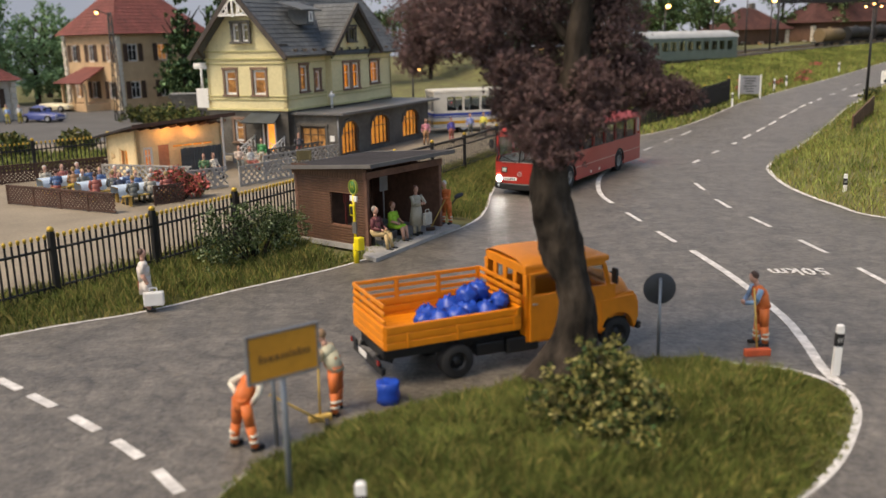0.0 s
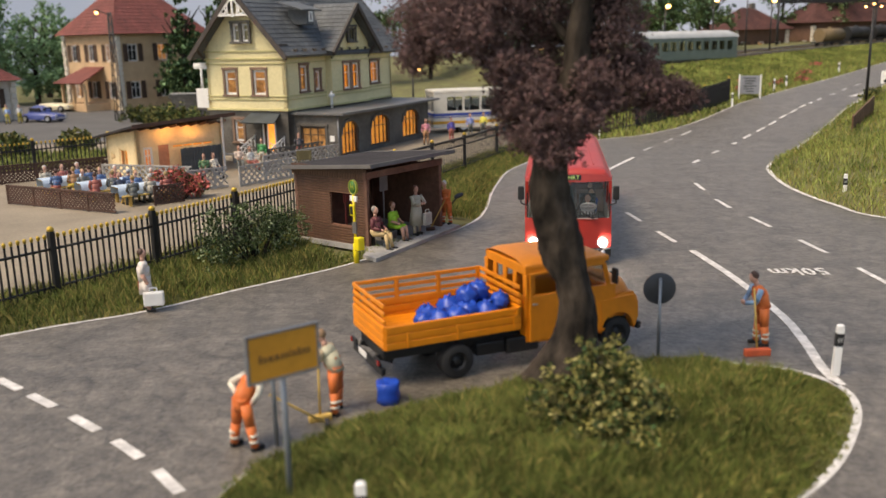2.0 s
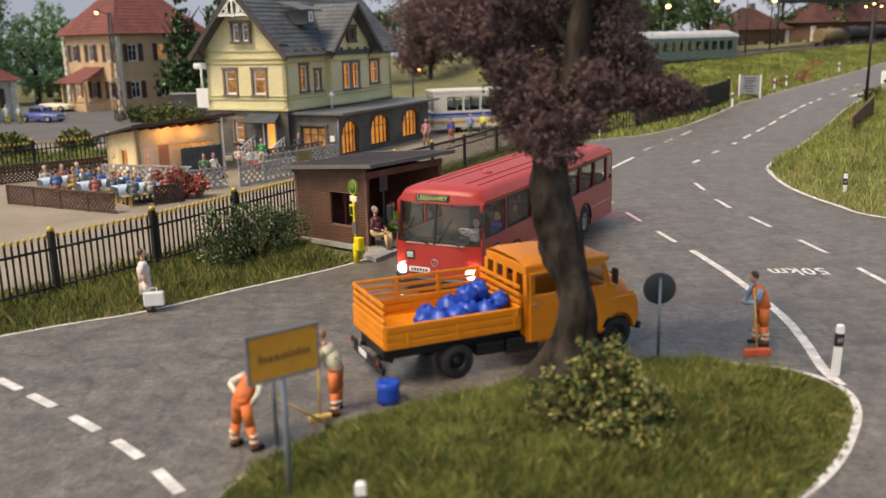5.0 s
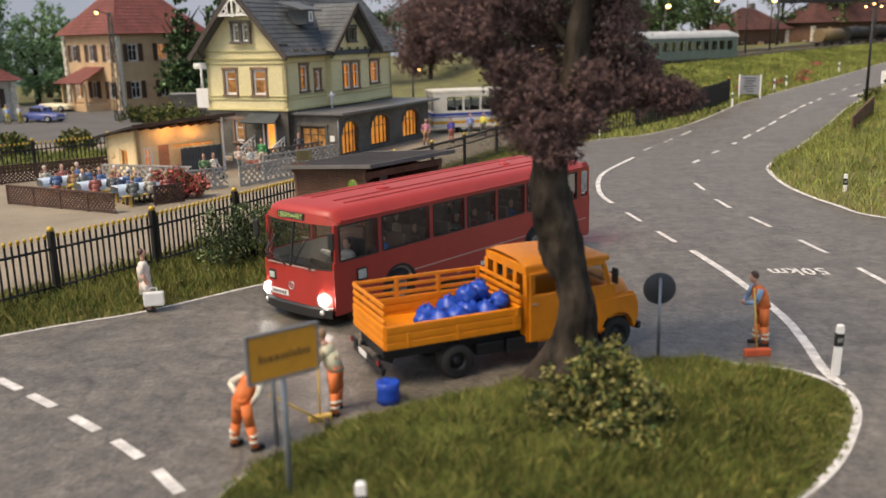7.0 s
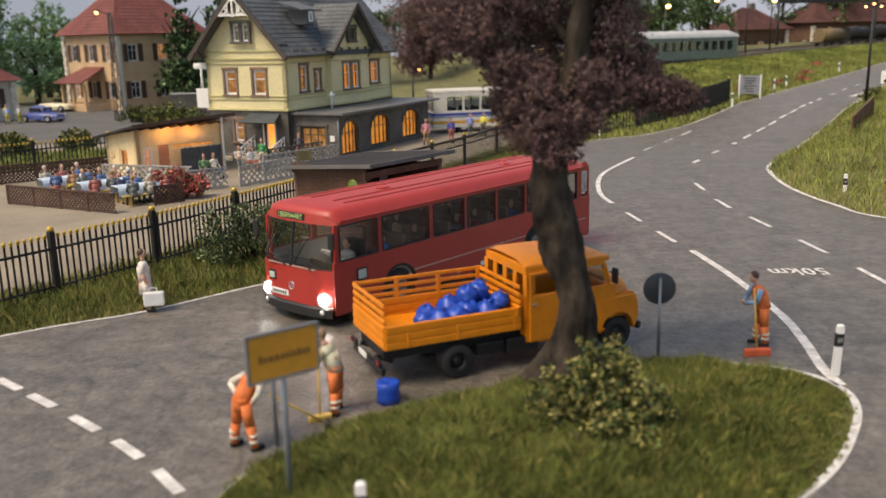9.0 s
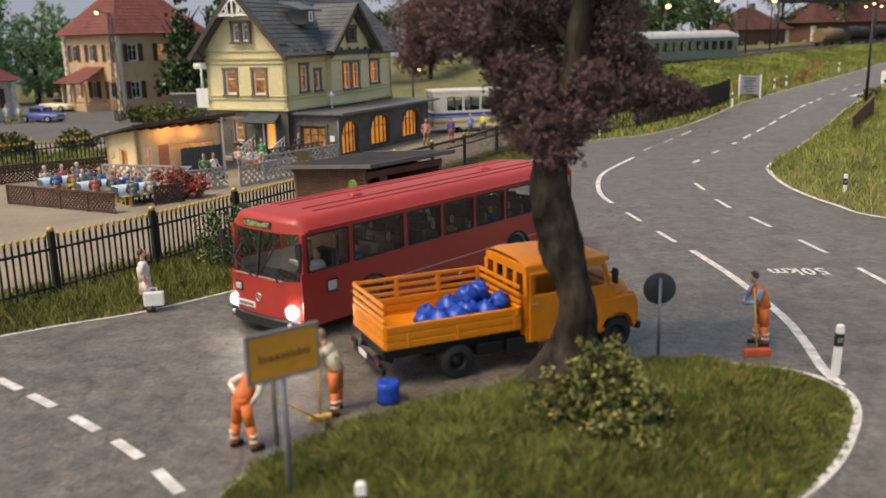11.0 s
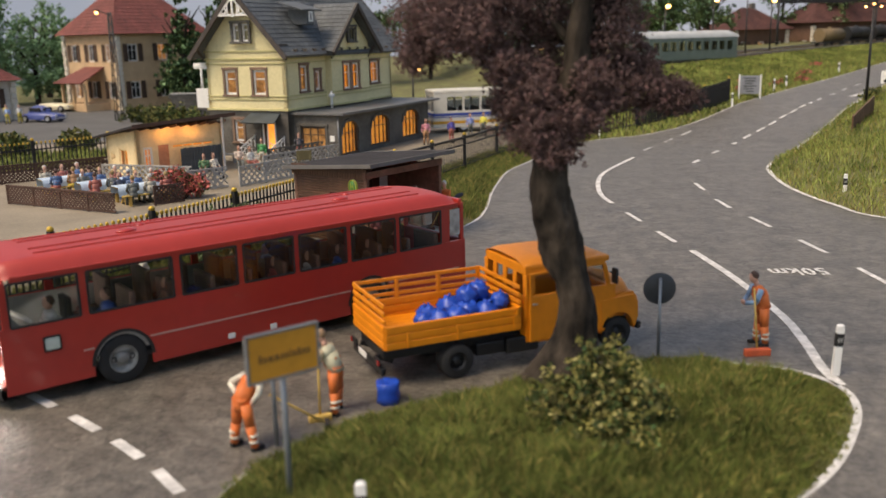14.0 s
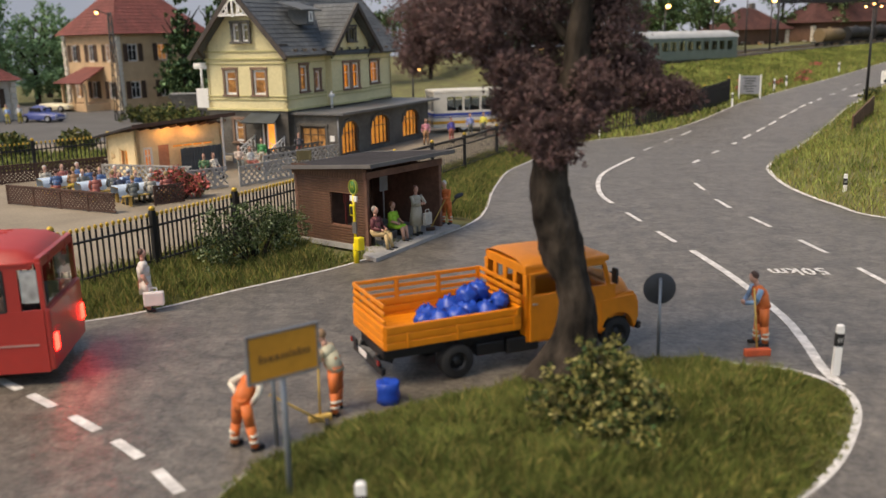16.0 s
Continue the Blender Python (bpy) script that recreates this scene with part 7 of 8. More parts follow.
def siding_vehicle(x, y, z, rz, mat):
    t = thing("siding_vehicle", at(x, y, z, rz) @ Matrix.Scale(0.75, 4), "dark tank-shaped railway vehicle on the far siding", "wagon", "far goods wagons")
    bm = B()
    rod(bm, (0.4, 0, 1.9), (6.6, 0, 1.9), 1.1, n=16)
    ball(bm, (3.5, 0, 3.0), (0.4, 0.4, 0.25), 10)
    part("tank", bm, mat, t)
    bm = B()
    box(bm, (3.5, 0, 0.75), (7.2, 2.4, 0.25), 0.03)
    for xx in (1.2, 5.8):
        for s in (-1, 1):
            rod(bm, (xx, s * 0.75, 0.45), (xx, s * 0.9, 0.45), 0.45, n=14)
    part("underframe", bm, BLACK, t)


# the first, yellow-brown one stands in for a locomotive
for i in range(4):
    siding_vehicle(47.5 + i * 5.0, 115.5 + i * 3.7, 4.3 + 0.15 * i, 36, [paint((0.16, 0.11, 0.05)), BLACK, BLACK, BROWN_BOARD][i])
villa(42.5, 132, 20, 9, 7, 6.6, 9.8, material("far_brick", (0.13, 0.07, 0.045), 0.85, vary=0.15), material("old_tile", (0.085, 0.032, 0.026), 0.85, vary=0.25, grain=5, fine=40, islands=0.2), "far brown brick railway house with a red roof", (3.2,), (1, 3))
villa(54, 133, 14, 20, 8, 7.4, 11, bpy.data.materials["far_brick"], bpy.data.materials["old_tile"], "long dark brick goods shed beyond the tracks", (3.2,), (1, 2, 4))
bm = B()
for x in (0, 16):
    rod(bm, (x, 0, 2), (x, 0, 10.6), 0.2, 0.15)
beam(bm, (0, 0, 10.3), (16, 0, 10.3), 0.4, 0.5)
solid("signal_gantry", bm, IRON, at(47, 128, 0.0, 15), "dark steel signal gantry over the far tracks", "gantry")
# planked brown edge of a platform beyond the bank
bm = B()
for i in range(12):
    box(bm, (i * 0.5, 0, 0.45), (0.46, 0.1, 1.5), 0.02)
solid("timber_edging", bm, BROWN_BOARD, at(22.9, 50.0, 0.7, 55, 0, -7), "brown timber edging above the grassy bank", "edging")

# ---- painted backdrop of the layout: overcast sky over soft green trees ----
def backdrop():
    m = bpy.data.materials.new("painted_backdrop")
    m.use_nodes = True
    N, Lk = m.node_tree.nodes, m.node_tree.links
    b = N["Principled BSDF"]
    b.inputs["Roughness"].default_value = 1.0
    co, sep, nz = N.new("ShaderNodeTexCoord"), N.new("ShaderNodeSeparateXYZ"), N.new("ShaderNodeTexNoise")
    nz.inputs["Scale"].default_value, nz.inputs["Detail"].default_value = 1.3, 4
    Lk.new(co.outputs["Object"], sep.inputs[0])
    Lk.new(co.outputs["Object"], nz.inputs["Vector"])
    mixc = N.new("ShaderNodeMixRGB")
    mixc.inputs[1].default_value, mixc.inputs[2].default_value = (0.3, 0.33, 0.41, 1), (0.24, 0.265, 0.33, 1)
    Lk.new(nz.outputs[0], mixc.inputs[0])
    Lk.new(mixc.outputs[0], b.inputs["Base Color"])
    Lk.new(mixc.outputs[0], b.inputs["Emission Color"])
    # the board glows by itself, in place of hall light falling on it
    b.inputs["Emission Strength"].default_value = 0.62
    bm = B()
    n = 40
    rows = []
    for i in range(n + 1):
        a = radians(170 - 160 * i / n)
        x, y = 172 * math.cos(a), 14 + 150 * math.sin(a)
        rows.append((bm.verts.new((x, y, -2)), bm.verts.new((x, y, 60))))
    for r0, r1 in zip(rows, rows[1:]):
        bm.faces.new((r0[0], r1[0], r1[1], r0[1]))
    structure("backdrop", bm, m, "painted grey-blue overcast sky backdrop behind the layout")


backdrop()


# ---- plants ----
def leaf_mesh(name, centres, size, mats, seed, shares=None, flat=0.5):
    """Small folded leaves, one about each centre."""
    g = np.random.default_rng(seed)
    c = np.asarray(centres)
    n = len(c)
    d = g.normal(size=(n, 3))
    d /= np.linalg.norm(d, axis=1)[:, None]
    u = np.cross(d, g.normal(size=(n, 3)))
    u /= np.linalg.norm(u, axis=1)[:, None]
    w = np.cross(d, u)
    s = size * g.uniform(0.6, 1.3, (n, 1))
    v = np.stack([c - u * s, c + w * s * flat + d * s * 0.15, c + u * s, c - w * s * flat + d * s * 0.15], 1).reshape(-1, 3)
    f = np.arange(4 * n).reshape(n, 4)
    slots = None
    if shares:
        slots = g.choice(len(shares), n, p=shares)
    return cloud(name, v, f, mats, slots)


def in_clumps(clumps, n, seed, hollow=0.55):
    """Points in the outer part of several lumps (x, y, z, rx, ry, rz), gathered into tufts."""
    g = np.random.default_rng(seed)
    vol = np.array([c[3] * c[4] * c[5] for c in clumps]) ** 0.75
    pick = g.choice(len(clumps), n // 14, p=vol / vol.sum())
    cl = np.array(clumps)[pick]
    d = g.normal(size=(len(pick), 3))
    d /= np.linalg.norm(d, axis=1)[:, None]
    r = hollow + (1 - hollow) * g.uniform(0, 1, (len(pick), 1)) ** 0.6
    r *= 1 + 0.18 * g.normal(size=r.shape)
    tuft = cl[:, :3] + d * r * cl[:, 3:]
    pts = np.repeat(tuft, 14, axis=0) + g.normal(size=(len(pick) * 14, 3)) * 0.09 * np.repeat(cl[:, 3:].mean(1), 14)[:, None]
    return pts


def limb(bm, pts, radii, n=12, rough=0.0):
    """A tapering bent limb."""
    P, rings = [Vector(q) for q in pts], []
    for i, q in enumerate(P):
        d = (P[min(i + 1, len(P) - 1)] - P[max(i - 1, 0)]).normalized()
        a = (Vector((1, 0, 0)) - d * d.x).normalized()
        b = d.cross(a)
        ring = []
        for j in range(n):
            t = j * math.tau / n
            r = radii[i] * (1 + rough * (0.6 * noise.noise((math.cos(t) * 1.6, math.sin(t) * 1.6, q.z * 1.5)) + 0.4 * noise.noise((math.cos(t) * 5, math.sin(t) * 5, q.z * 4))))
            ring.append(bm.verts.new(q + a * math.cos(t) * r + b * math.sin(t) * r))
        rings.append(ring)
    for r0, r1 in zip(rings, rings[1:]):
        for j in range(n):
            bm.faces.new((r0[j], r0[(j + 1) % n], r1[(j + 1) % n], r1[j])).smooth = True
    bm.faces.new(rings[-1])
    bmesh.ops.recalc_face_normals(bm, faces=bm.faces[:])
    return bm


def big_tree():
    t = thing("purple_beech", at(0, 0, 0), "dark purple-leaved tree with a bent grey trunk on the grass island", "tree")
    core = [(2.25, 16.0, 0.15), (2.32, 16.0, 0.55), (2.43, 16.0, 1.06), (2.48, 16.0, 1.6), (2.37, 16.0, 2.16), (2.17, 16.0, 2.7), (2.05, 16.0, 3.23), (1.97, 16.0, 3.75), (1.96, 16.0, 4.26), (1.97, 16.0, 4.77), (2.08, 16.0, 5.27), (2.36, 15.95, 5.94), (2.42, 15.9, 6.7), (2.52, 15.9, 7.3), (2.75, 15.9, 8.6)]
    pts = smoothed(core, 6)
    rad = [0.78, 0.6, 0.43, 0.33, 0.32, 0.38, 0.4, 0.375, 0.32, 0.28, 0.255, 0.235, 0.2, 0.18, 0.13]
    radii = [r.x for r in smoothed([(r, 0, 0) for r in rad], 6)]
    bm = B()
    limb(bm, pts, radii, 40, 0.36)
    for a, b in (((2.1, 15.9, 0.45), (1.5, 15.6, 0.28)), ((2.5, 15.9, 0.45), (2.95, 15.5, 0.3)), ((2.2, 15.7, 0.4), (2.2, 15.1, 0.3)), ((1.95, 16.2, 0.45), (1.4, 16.3, 0.15))):
        root = B()
        limb(root, [a, Vector(a).lerp(Vector(b), 0.5) + Vector((0, 0, -0.03)), b], [0.25, 0.15, 0.05], 10, 0.2)
        part("root", root, BARK, t)
    part("trunk", bm, BARK, t, "rough bent grey-brown trunk")
    boughs = [[(2.1, 16, 4.9), (1.4, 16.2, 5.6), (0.5, 16.4, 6.4), (-0.2, 16.5, 6.8)], [(2.2, 16, 5.2), (2.9, 16.3, 5.5), (3.7, 16.4, 5.4), (4.3, 16.4, 5.35)],
              [(2.1, 16, 4.6), (1.7, 16.5, 4.9), (1.3, 16.8, 5.0)], [(2.5, 15.9, 6.6), (3.2, 16.3, 7.2), (3.6, 16.4, 7.6)], [(2.4, 15.9, 6.3), (1.6, 16.4, 7.4), (0.8, 16.6, 8.2)]]
    for b in boughs:
        bm = B()
        q = smoothed(b, 3)
        limb(bm, q, [0.1 - 0.08 * i / (len(q) - 1) for i in range(len(q))], 8, 0.15)
        part("bough", bm, BARK, t)
    clumps = [(0.1, 16.5, 7.0, 0.9, 1.0, 0.75), (-0.35, 16.5, 6.35, 0.45, 0.6, 0.42), (0.85, 16.6, 7.2, 0.85, 1.0, 0.8), (1.5, 16.7, 5.85, 0.62, 0.9, 0.75), (1.75, 16.5, 5.0, 0.72, 0.8, 0.42),
              (1.25, 16.5, 5.35, 0.42, 0.6, 0.28), (2.5, 16.9, 5.6, 0.7, 0.7, 0.8), (2.35, 16.6, 4.95, 0.45, 0.7, 0.38), (3.05, 16.5, 6.75, 0.65, 0.9, 0.75), (3.0, 16.5, 5.62, 0.85, 0.9, 0.52),
              (3.85, 16.4, 5.6, 0.62, 0.8, 0.36), (4.3, 16.4, 5.42, 0.4, 0.5, 0.22), (1.9, 16.9, 7.0, 0.7, 0.8, 0.9), (2.2, 16.6, 8.6, 1.9, 1.8, 0.9), (0.6, 16.7, 8.3, 1.1, 1.2, 0.8), (3.6, 16.5, 8.0, 0.7, 1.0, 0.7),
              (3.55, 16.4, 6.05, 0.4, 0.6, 0.35), (1.75, 16.1, 4.72, 0.45, 0.5, 0.25), (1.85, 15.5, 5.0, 0.55, 0.35, 0.4), (2.35, 15.4, 5.2, 0.55, 0.3, 0.38), (2.0, 15.4, 4.6, 0.45, 0.3, 0.25), (2.55, 15.4, 5.9, 0.35, 0.3, 0.35), (4.2, 16.2, 5.5, 0.4, 0.5, 0.3), (2.75, 15.5, 5.6, 0.45, 0.3, 0.4), (1.6, 15.6, 5.6, 0.5, 0.4, 0.5), (1.1, 15.8, 6.1, 0.4, 0.4, 0.4), (0.4, 15.7, 6.7, 0.6, 0.4, 0.5), (0.95, 16.5, 6.35, 0.35, 0.5, 0.35)]
    crown = new("crown", leaf_mesh("crown", in_clumps(clumps, 190000, 7, 0.3), 0.028, [PURPLE, material("wine_leaf", (0.16, 0.085, 0.08), 0.85, vary=0.25, bump=0, islands=0.3)], 8, (0.8, 0.2), 0.75))
    crown.parent = t
    tagged(crown, "dense dark purple foliage")


big_tree()


def shrub(name, m, clumps, n, size, mats, shares, seed, label, twigs=12, group=""):
    s = thing(name, m, label, "shrub", group)
    bm = B()
    g = random.Random(seed)
    for i in range(twigs):
        c = g.choice(clumps)
        tip = Vector(c[:3]) + Vector((g.uniform(-1, 1) * c[3], g.uniform(-1, 1) * c[4], g.uniform(-0.2, 1) * c[5])) * 0.8
        tip.z = max(tip.z, 0.3)
        limb(bm, [(tip.x * 0.2, tip.y * 0.2, -0.05), tip * 0.55, tip], [0.03, 0.02, 0.01], 6)
    part("twigs", bm, BARK, s)
    ob = new("leaves", leaf_mesh("leaves", in_clumps(clumps, n, seed, 0.3), size, mats, seed + 1, shares, 0.7))
    ob.parent = s
    ob["kind"] = "stuff"


shrub("olive_bush", at(2.45, 13.5, 0.35) @ Matrix.Scale(1.08, 4), [(-0.45, 0, 0.5, 0.55, 0.5, 0.42), (0.4, 0, 0.45, 0.6, 0.5, 0.4), (0.05, 0.1, 0.95, 0.55, 0.5, 0.4), (0.15, -0.2, 0.35, 0.8, 0.4, 0.3), (0.75, 0.1, 0.3, 0.35, 0.3, 0.25), (-0.75, 0.0, 0.25, 0.3, 0.3, 0.25), (0.1, -0.75, 0.22, 0.75, 0.45, 0.25), (0.3, -0.4, 0.6, 0.6, 0.4, 0.35)],
      11000, 0.045, [OLIVE, LEAF, material("yellow_leaf", (0.26, 0.23, 0.08), 0.8, vary=0.25, bump=0, islands=0.4), LEAF_DARK], (0.46, 0.32, 0.13, 0.09), 21, "olive green leafy bush at the foot of the tree", 20)
shrub("fence_bush", at(-5.75, 27.0, 0.1, 58), [(-1.4, 0, 0.6, 0.95, 0.6, 0.55), (0, -0.1, 0.85, 1.0, 0.6, 0.75), (1.2, -0.2, 0.7, 0.95, 0.6, 0.6), (-0.5, 0.0, 1.45, 0.8, 0.4, 0.45), (-1.8, 0, 1.3, 0.55, 0.3, 0.5), (0.8, -0.1, 1.25, 0.7, 0.35, 0.45)],
      7000, 0.042, [LEAF, LEAF_DARK, LEAF_PALE], (0.5, 0.24, 0.26), 31, "dense green bush with pale young leaves against the railing", 22)
shrub("flower_bush", at(-11.4, 38.6, 0.03) @ Matrix.Scale(1.2, 4), [(0, 0, 0.6, 0.85, 0.6, 0.5), (-0.5, 0, 0.5, 0.5, 0.5, 0.4), (0.6, 0, 0.45, 0.5, 0.5, 0.35)],
      4200, 0.06, [FLOWER, LEAF], (0.72, 0.28), 41, "red flowering bush beside the beer garden")
for i, (x, y, s) in enumerate(((-26.5, 55, 1.3), (-23.5, 57.5, 1.1), (-29.5, 53, 1.5), (-20.2, 70, 1.6), (-22.5, 73, 1.4), (-26, 78, 1.2), (29.8, 62.2, 0.8), (30.4, 63.2, 0.6))):
    shrub("hedge_bush", at(x, y), [(0, 0, 0.6 * s, 1.1 * s, 0.9 * s, 0.6 * s), (0.8 * s, 0, 0.5 * s, 0.7 * s, 0.7 * s, 0.45 * s)], 2200, 0.09 * s, [LEAF, OLIVE, LEAF_DARK], (0.45, 0.45, 0.1), 50 + i,
          "rounded green garden bush", 6, "garden bushes")


def far_tree(x, y, h, r, seed, mats, shares, label, z=None, conifer=False, low=False):
    t = thing("tree", at(x, y, z), label, "tree", "background trees")
    bm = B()
    limb(bm, [(0, 0, -0.2), (0.1, 0, h * 0.3), (0, 0.1, h * 0.75)], [0.035 * h, 0.025 * h, 0.008 * h], 8, 0.2)
    for k in range(5):
        a = k * 1.3 + seed
        limb(bm, [(0.05, 0, h * 0.35 + k * 0.06 * h), (math.cos(a) * r * 0.4, math.sin(a) * r * 0.4, h * 0.55 + k * 0.05 * h), (math.cos(a) * r * 0.7, math.sin(a) * r * 0.7, h * 0.65 + k * 0.05 * h)], [0.012 * h, 0.008 * h, 0.003 * h], 6)
    part("trunk", bm, BARK, t)
    g = random.Random(seed)
    clumps = []
    if conifer:
        for k in range(9):
            q = k / 8
            rr = r * (1 - 0.85 * q)
            for j in range(3):
                a = j * 2.1 + k
                clumps.append((math.cos(a) * rr * 0.5, math.sin(a) * rr * 0.5, h * (0.2 + 0.78 * q), rr * 0.7, rr * 0.7, h * 0.06))
    else:
        for k in range(11):
            a, q = g.uniform(0, math.tau), g.uniform(0, 1)
            rr = r * g.uniform(0.2, 0.75)
            clumps.append((math.cos(a) * rr, math.sin(a) * rr, h * ((0.12 if low else 0.42) + (0.76 if low else 0.48) * q), r * g.uniform(0.35, 0.6), r * g.uniform(0.35, 0.6), h * g.uniform(0.1, 0.18)))
    ob = new("crown", leaf_mesh("crown", in_clumps(clumps, 5200, seed, 0.3), 0.032 * h ** 0.5 * 1.6, mats, seed + 3, shares, 0.8))
    ob.parent = t


# green lightened against leaf shade; far-left trees stand for ones painted on the backdrop
GREEN_SOFT = material("soft_green", (0.2, 0.32, 0.16), 0.85, vary=0.25, bump=0, islands=0.35, spec=0.15)
for i, (x, y, h, r, c) in enumerate(((-57, 106, 17, 6.5, 0), (-51.5, 104, 16.5, 6, 0), (-47.5, 108, 10.5, 5, 0), (-52, 122, 13, 6, 0), (-60, 98, 12, 5, 0), (-44, 112, 9, 5, 0), (-41, 120, 9.5, 5, 0), (-25.5, 92, 12, 3.0, 1), (-22.5, 97, 14, 3.6, 1), (-17, 108, 15, 6, 0),
                                     (-13, 112, 12, 5, 0), (-7, 104, 8, 4.5, 0), (-1, 108, 8.5, 5, 0), (5, 110, 8, 5, 0), (10, 106, 7, 4, 0), (27.5, 112, 8.5, 3.5, 0), (35.5, 122, 10, 3.6, 0), (60.5, 114, 8, 2.4, 0), (66, 118, 8, 4, 0), (74, 126, 9, 5, 0), (14, 118, 9, 5, 0), (22, 130, 9.5, 5, 0), (31, 138, 9, 5, 0), (40, 142, 10, 5, 0), (52, 140, 10, 5, 0), (60, 138, 11, 5.5, 0), (70, 140, 11, 6, 0), (82, 136, 11, 6, 0), (94, 130, 10, 6, 0))):
    far_tree(x, y, h, r, 70 + i, [GREEN_SOFT, LEAF, LEAF_DARK], (0.15, 0.25, 0.6) if c else (0.9, 0.1, 0.0) if x < -40 else (0.2, 0.42, 0.38), "dark green conifer beside the villa" if c else "soft green tree in the layout's background", conifer=bool(c), low=x < -40 or y > 128)


# ---- grass ----
def blades(name, xy, z, h, w, mats, shares, seed, label):
    g = np.random.default_rng(seed)
    n = len(xy)
    base = np.column_stack([xy, z])
    a = g.uniform(0, 2 * np.pi, n)
    side = np.column_stack([np.cos(a), np.sin(a), np.zeros(n)]) * (w * g.uniform(0.6, 1.3, n))[:, None]
    lean = g.normal(size=(n, 2)) * 0.42
    hh = h * g.uniform(0.45, 1.25, n)
    tip = base + np.column_stack([lean * hh[:, None], hh])
    midp = base + np.column_stack([lean * hh[:, None] * 0.32, hh * 0.55])
    v = np.stack([base - side, base + side, midp + side * 0.7, tip, midp - side * 0.7], 1).reshape(-1, 3)
    i0 = np.arange(n) * 5
    f = np.stack([i0, i0 + 1, i0 + 2, i0 + 3, i0 + 4], 1)
    ob = new(name, cloud(name, v, f, mats, g.choice(len(shares), n, p=shares)))
    tagged(ob, label, "grass", kind="stuff")


GRASS_DRY = material("dry_grass", (0.27, 0.23, 0.075), 0.85, vary=0.25, bump=0, islands=0.4, spec=0.15)
GRASS_DEEP = material("deep_grass", (0.075, 0.1, 0.024), 0.85, vary=0.3, bump=0, islands=0.4, spec=0.15)


def scatter(poly, n, seed, patch=0.0):
    """Random points in a polygon, thinner where the turf is thin."""
    g = np.random.default_rng(seed)
    P = np.array(poly)
    lo, hi = P.min(0), P.max(0)
    out = []
    while sum(len(o) for o in out) < n:
        q = g.uniform(lo, hi, (n, 2))
        q = q[inside([tuple(p) for p in poly], q[:, 0], q[:, 1])]
        if patch:
            k = np.array([noise.noise((x * 0.9, y * 0.9, 3.0)) for x, y in q])
            q = q[g.uniform(-1, 1, len(q)) < k + patch]
        out.append(q)
    return np.concatenate(out)[:n]


q = scatter(ISLAND[:-1], 150000, 1)
isl = np.array(ISLAND)
dist = np.concatenate([np.sqrt(((c[:, None, :] - isl[None, :, :]) ** 2).sum(2)).min(1) for c in np.array_split(q, 6)])
ragged = np.where(q[:, 0] < 5.4, -0.05, 0.1) + 0.14 * np.array([noise.noise((x * 2.5, y * 2.5, 1.0)) for x, y in q])
q, dist = q[dist > ragged], dist[dist > ragged]
tuft = np.array([noise.noise((x * 1.7, y * 1.7, 5.0)) + 0.6 * noise.noise((x * 4.5, y * 4.5, 9.0)) for x, y in q])
blades("island_grass", q, 0.02 + 0.44 * (1 - np.exp(-(dist / 1.5) ** 2)), 0.28 * np.clip(np.where(q[:, 0] < 5.4, 0.55, 0.16) + 0.62 * dist, 0.2, 1.0) * (1 + 0.45 * tuft), 0.0085, [GRASS, GRASS_DRY, GRASS_DEEP], (0.46, 0.22, 0.32), 2, "tufted green grass on the traffic island")

verge_poly = [v for v in verge_line if -16 < v[0] < 9 and v[1] < 58][0:] 
fence_back = [(x - 0.9, y + 0.6) for x, y in FENCE if y < 58][::-1]
q = scatter(verge_poly + fence_back, 80000, 3)
keep = ~inside([(-3.2, 26.9), (1.6, 32.4), (-1.6, 34.6), (-5.2, 30.2)], q[:, 0], q[:, 1])
q = q[keep]
vl = np.array([v for v in verge_line if v[1] < 62])
dist = np.sqrt(((q[:, None, :] - vl[None, :, :]) ** 2).sum(2)).min(1)
blades("verge_grass", q, 0.0 * dist, 0.34 * np.clip(0.25 + dist * 0.8, 0.25, 1.0), 0.011, [GRASS, GRASS_DRY, GRASS_DEEP], (0.48, 0.32, 0.2), 4, "long green verge grass along the fence")


# bank beyond the road on the right
def bank_height(d):
    return 1.5 * (1 - np.exp(-d / 3.5)) - 0.02


far_side = [(90, 96), (70, 60), (52, 30), (40, 16)]
rows, vs, fs = [], [], []
steps = [0, 0.3, 0.7, 1.2, 2, 3, 4.5, 6.5, 9, 13, 20]
for i, pnt in enumerate(bank_line):
    a, b = bank_line[max(i - 1, 0)], bank_line[min(i + 1, len(bank_line) - 1)]
    d = (Vector(b) - Vector(a)).normalized()
    d = (d + Vector((0.35, 0.25))).normalized() if 20 < i < 45 else d
    nrm = Vector((d.y, -d.x))
    for s in steps:
        x, y = pnt[0] + nrm.x * s, pnt[1] + nrm.y * s
        vs.append((x, y, hill(*pnt) + float(bank_height(s)) + 0.03 * noise.noise((x, y, 0)) * (s > 0)))
for i in range(len(bank_line) - 1):
    for j in range(len(steps) - 1):
        k = i * len(steps) + j
        fs.append((k, k + 1, k + len(steps) + 1, k + len(steps)))
structure("ground_bank", cloud("ground_bank", vs, fs, EARTH), EARTH, "grassy bank beside the far road")
V = np.array(vs)
F = np.array(fs)
g = np.random.default_rng(5)
cen = V[F].mean(1)
wgt = np.linalg.norm(np.cross(V[F[:, 1]] - V[F[:, 0]], V[F[:, 3]] - V[F[:, 0]]), axis=1) * (cen[:, 1] > 28) * np.where(cen[:, 1] < 60, 3.0, 1.0)
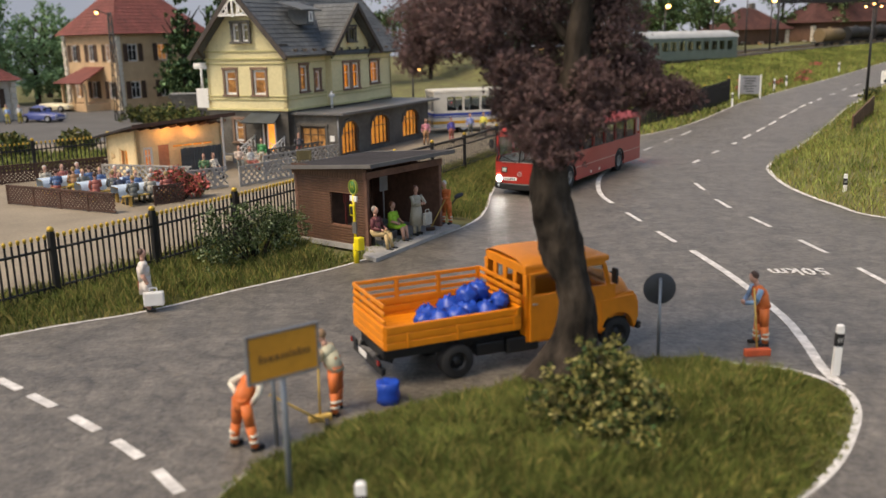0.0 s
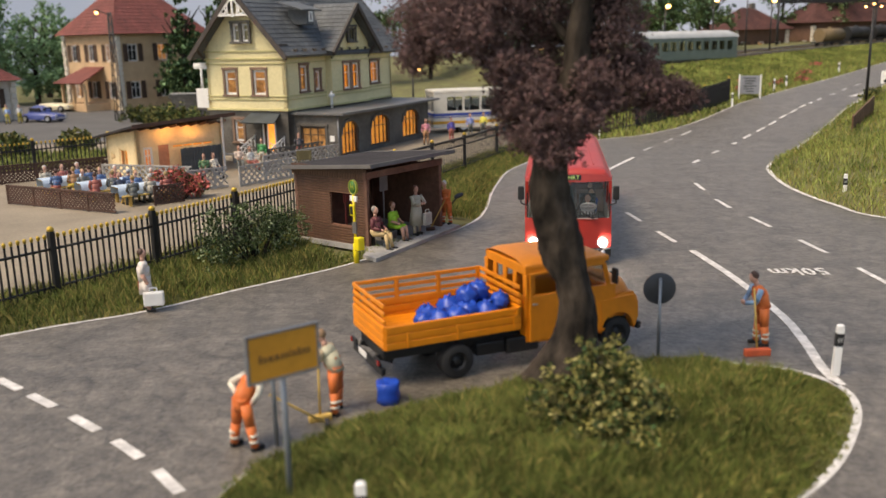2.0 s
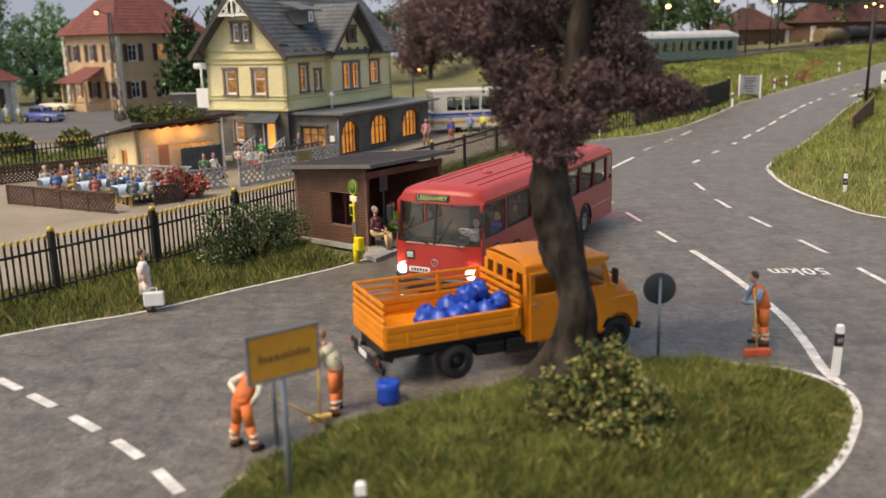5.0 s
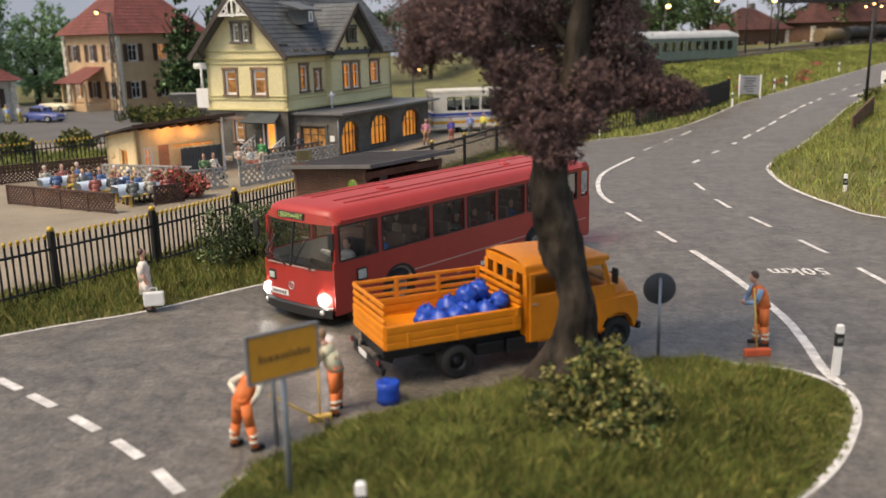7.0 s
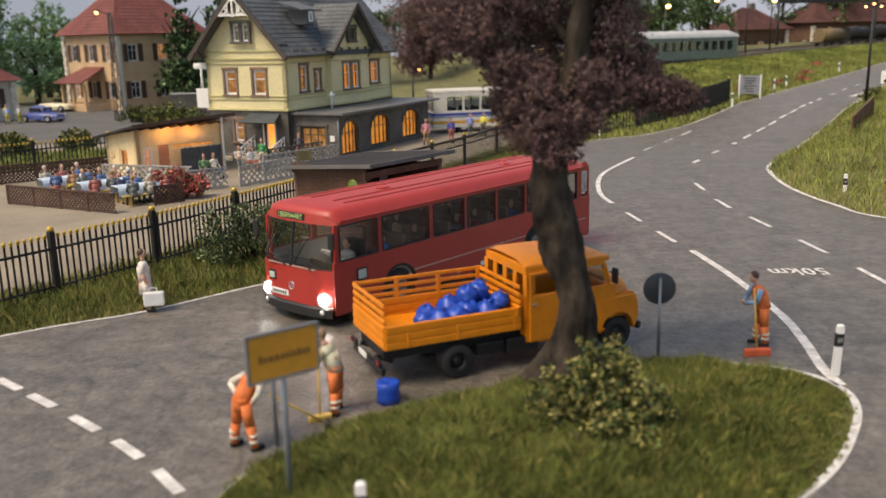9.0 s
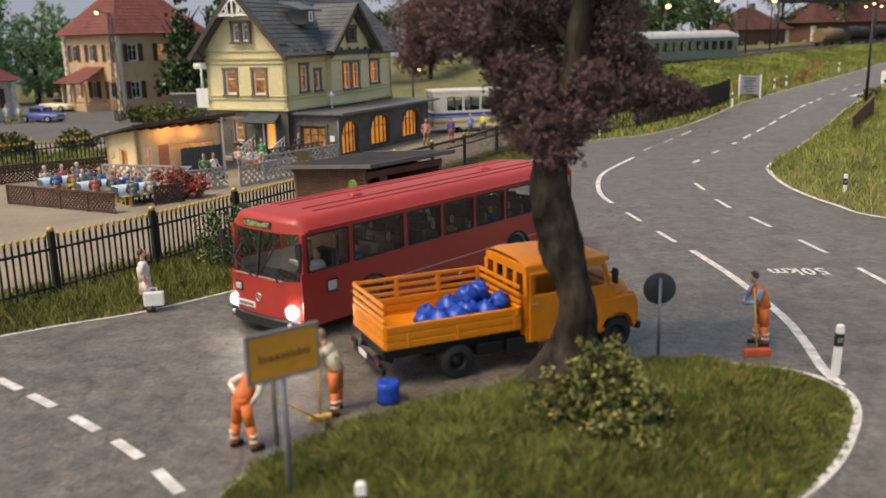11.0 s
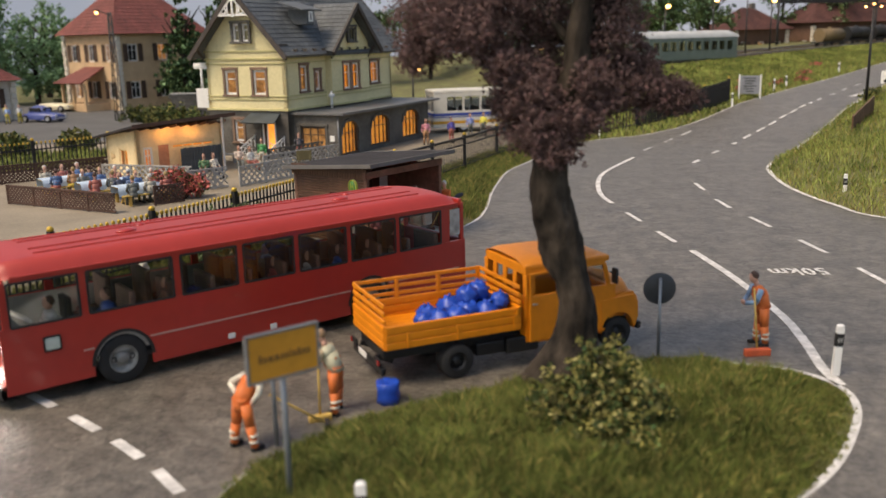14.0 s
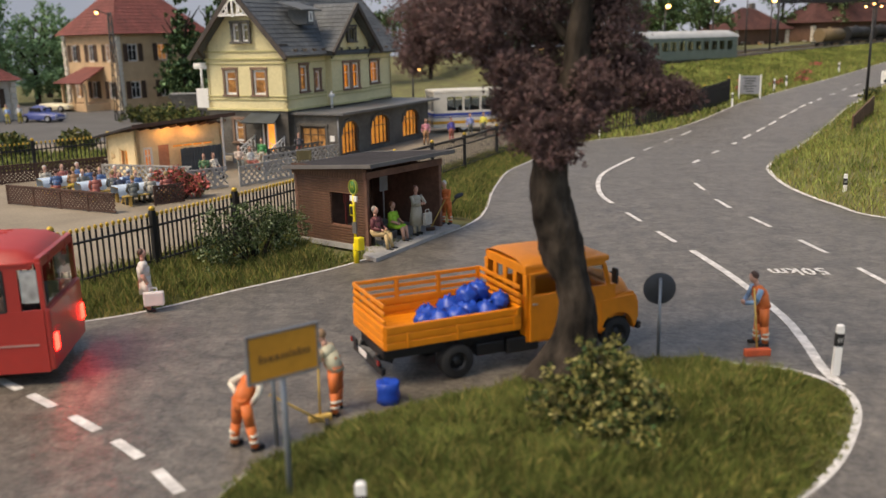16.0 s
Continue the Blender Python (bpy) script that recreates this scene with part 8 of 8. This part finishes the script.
pick = g.choice(len(F), 85000, p=wgt / wgt.sum())
a, b = g.uniform(0, 1, (2, 85000, 1))
Q = V[F[pick, 0]] * (1 - a) * (1 - b) + V[F[pick, 1]] * a * (1 - b) + V[F[pick, 2]] * a * b + V[F[pick, 3]] * (1 - a) * b
blades("bank_grass", Q[:, :2], Q[:, 2], 0.36, 0.017, [GRASS_FAR, GRASS_DRY, GRASS_DEEP], (0.6, 0.25, 0.15), 6, "long pale green grass on the bank")

emb = bpy.data.objects["ground_embankment"].data
EV = np.array([v.co[:] for v in emb.vertices]) / K
EF = np.array([p.vertices[:] for p in emb.polygons if EV[list(p.vertices)][:, 0].mean() > 10 and np.ptp(EV[list(p.vertices)][:, 2]) > 0.6])
g = np.random.default_rng(15)
area = np.linalg.norm(np.cross(EV[EF[:, 1]] - EV[EF[:, 0]], EV[EF[:, 3]] - EV[EF[:, 0]]), axis=1)
pick = g.choice(len(EF), 26000, p=area / area.sum())
a, b = g.uniform(0, 1, (2, 26000, 1))
Q = EV[EF[pick, 0]] * (1 - a) * (1 - b) + EV[EF[pick, 1]] * a * (1 - b) + EV[EF[pick, 2]] * a * b + EV[EF[pick, 3]] * (1 - a) * b
blades("slope_grass", Q[:, :2], Q[:, 2], 0.34, 0.05, [GRASS_FAR, GRASS_DRY, GRASS_DEEP], (0.66, 0.14, 0.2), 16, "rough green grass on the railway slope")

hill_poly = [(x, y) for x, y in verge_line if x > 8.5] + [(80, 130), (54, 114), (38, 102), (26, 92), (16, 85), (6, 76), (7, 60)]
q = scatter(hill_poly, 42000, 7)
wx = np.array([hill(x, y) for x, y in q])
blades("hill_grass", q, wx, 0.34, 0.035, [GRASS_FAR, GRASS_DRY, GRASS_DEEP], (0.62, 0.22, 0.16), 8, "rough green grass on the hill beside the far road")
for i, (x, y) in enumerate(((24.5, 73.5), (26.5, 79), (28.5, 77), (31, 78), (33.5, 84), (38, 92))):
    shrub("heather_clump", at(x, y), [(0, 0, 0.2, 0.7, 0.5, 0.3)], 700, 0.08, [FLOWER, OLIVE], (0.6, 0.4), 90 + i, "low reddish flowering clump on the grass hill", 2, "red clumps on the hill")

LAWN = [(-31, 43), (-19.5, 50.5), (-20.5, 57), (-36, 56), (-40, 48)]
bm = B()
slab(bm, LAWN, -0.1, 0.05)
structure("lawn", bm, EARTH, "green lawn behind the garden fence")
q = scatter(LAWN, 9000, 11)
blades("lawn_grass", q, np.full(len(q), 0.05), 0.3, 0.03, [GRASS_FAR, GRASS_DRY, GRASS_DEEP], (0.6, 0.15, 0.25), 12, "short green lawn grass behind the garden fence")


# ---- what moves ----
BUS_ROWS = [
    (0.00, 3.277, 37.377, 238.18),
    (0.50, 3.145, 34.032, 248.02),
    (1.00, 3.461, 30.463, 258.02),
    (1.50, 4.050, 27.380, 264.50),
    (2.00, 3.636, 25.500, 262.80),
    (2.50, 2.870, 24.080, 259.16),
    (3.00, 2.664, 23.840, 258.24),
    (3.50, 2.440, 23.560, 257.20),
    (4.00, 1.966, 23.226, 254.07),
    (6.30, -3.410, 20.950, 229.20),
    (6.50, -3.622, 20.700, 228.80),
    (9.25, -3.622, 20.700, 228.80),
    (11.50, -4.638, 19.040, 230.10),
    (12.00, -5.145, 18.120, 231.30),
    (12.50, -5.622, 17.310, 232.20),
    (13.00, -6.092, 16.975, 230.95),
    (13.50, -7.349, 16.451, 226.66),
    (14.00, -9.036, 16.385, 218.30),
    (14.50, -10.648, 16.541, 210.10),
    (15.00, -12.803, 16.489, 203.50),
    (15.50, -15.697, 16.680, 193.90),
    (16.00, -19.061, 16.522, 188.10),
]


def motions():
    walk(bus, [(t, at(x, y, 0.03, a)) for t, x, y, a in BUS_ROWS])


motions()
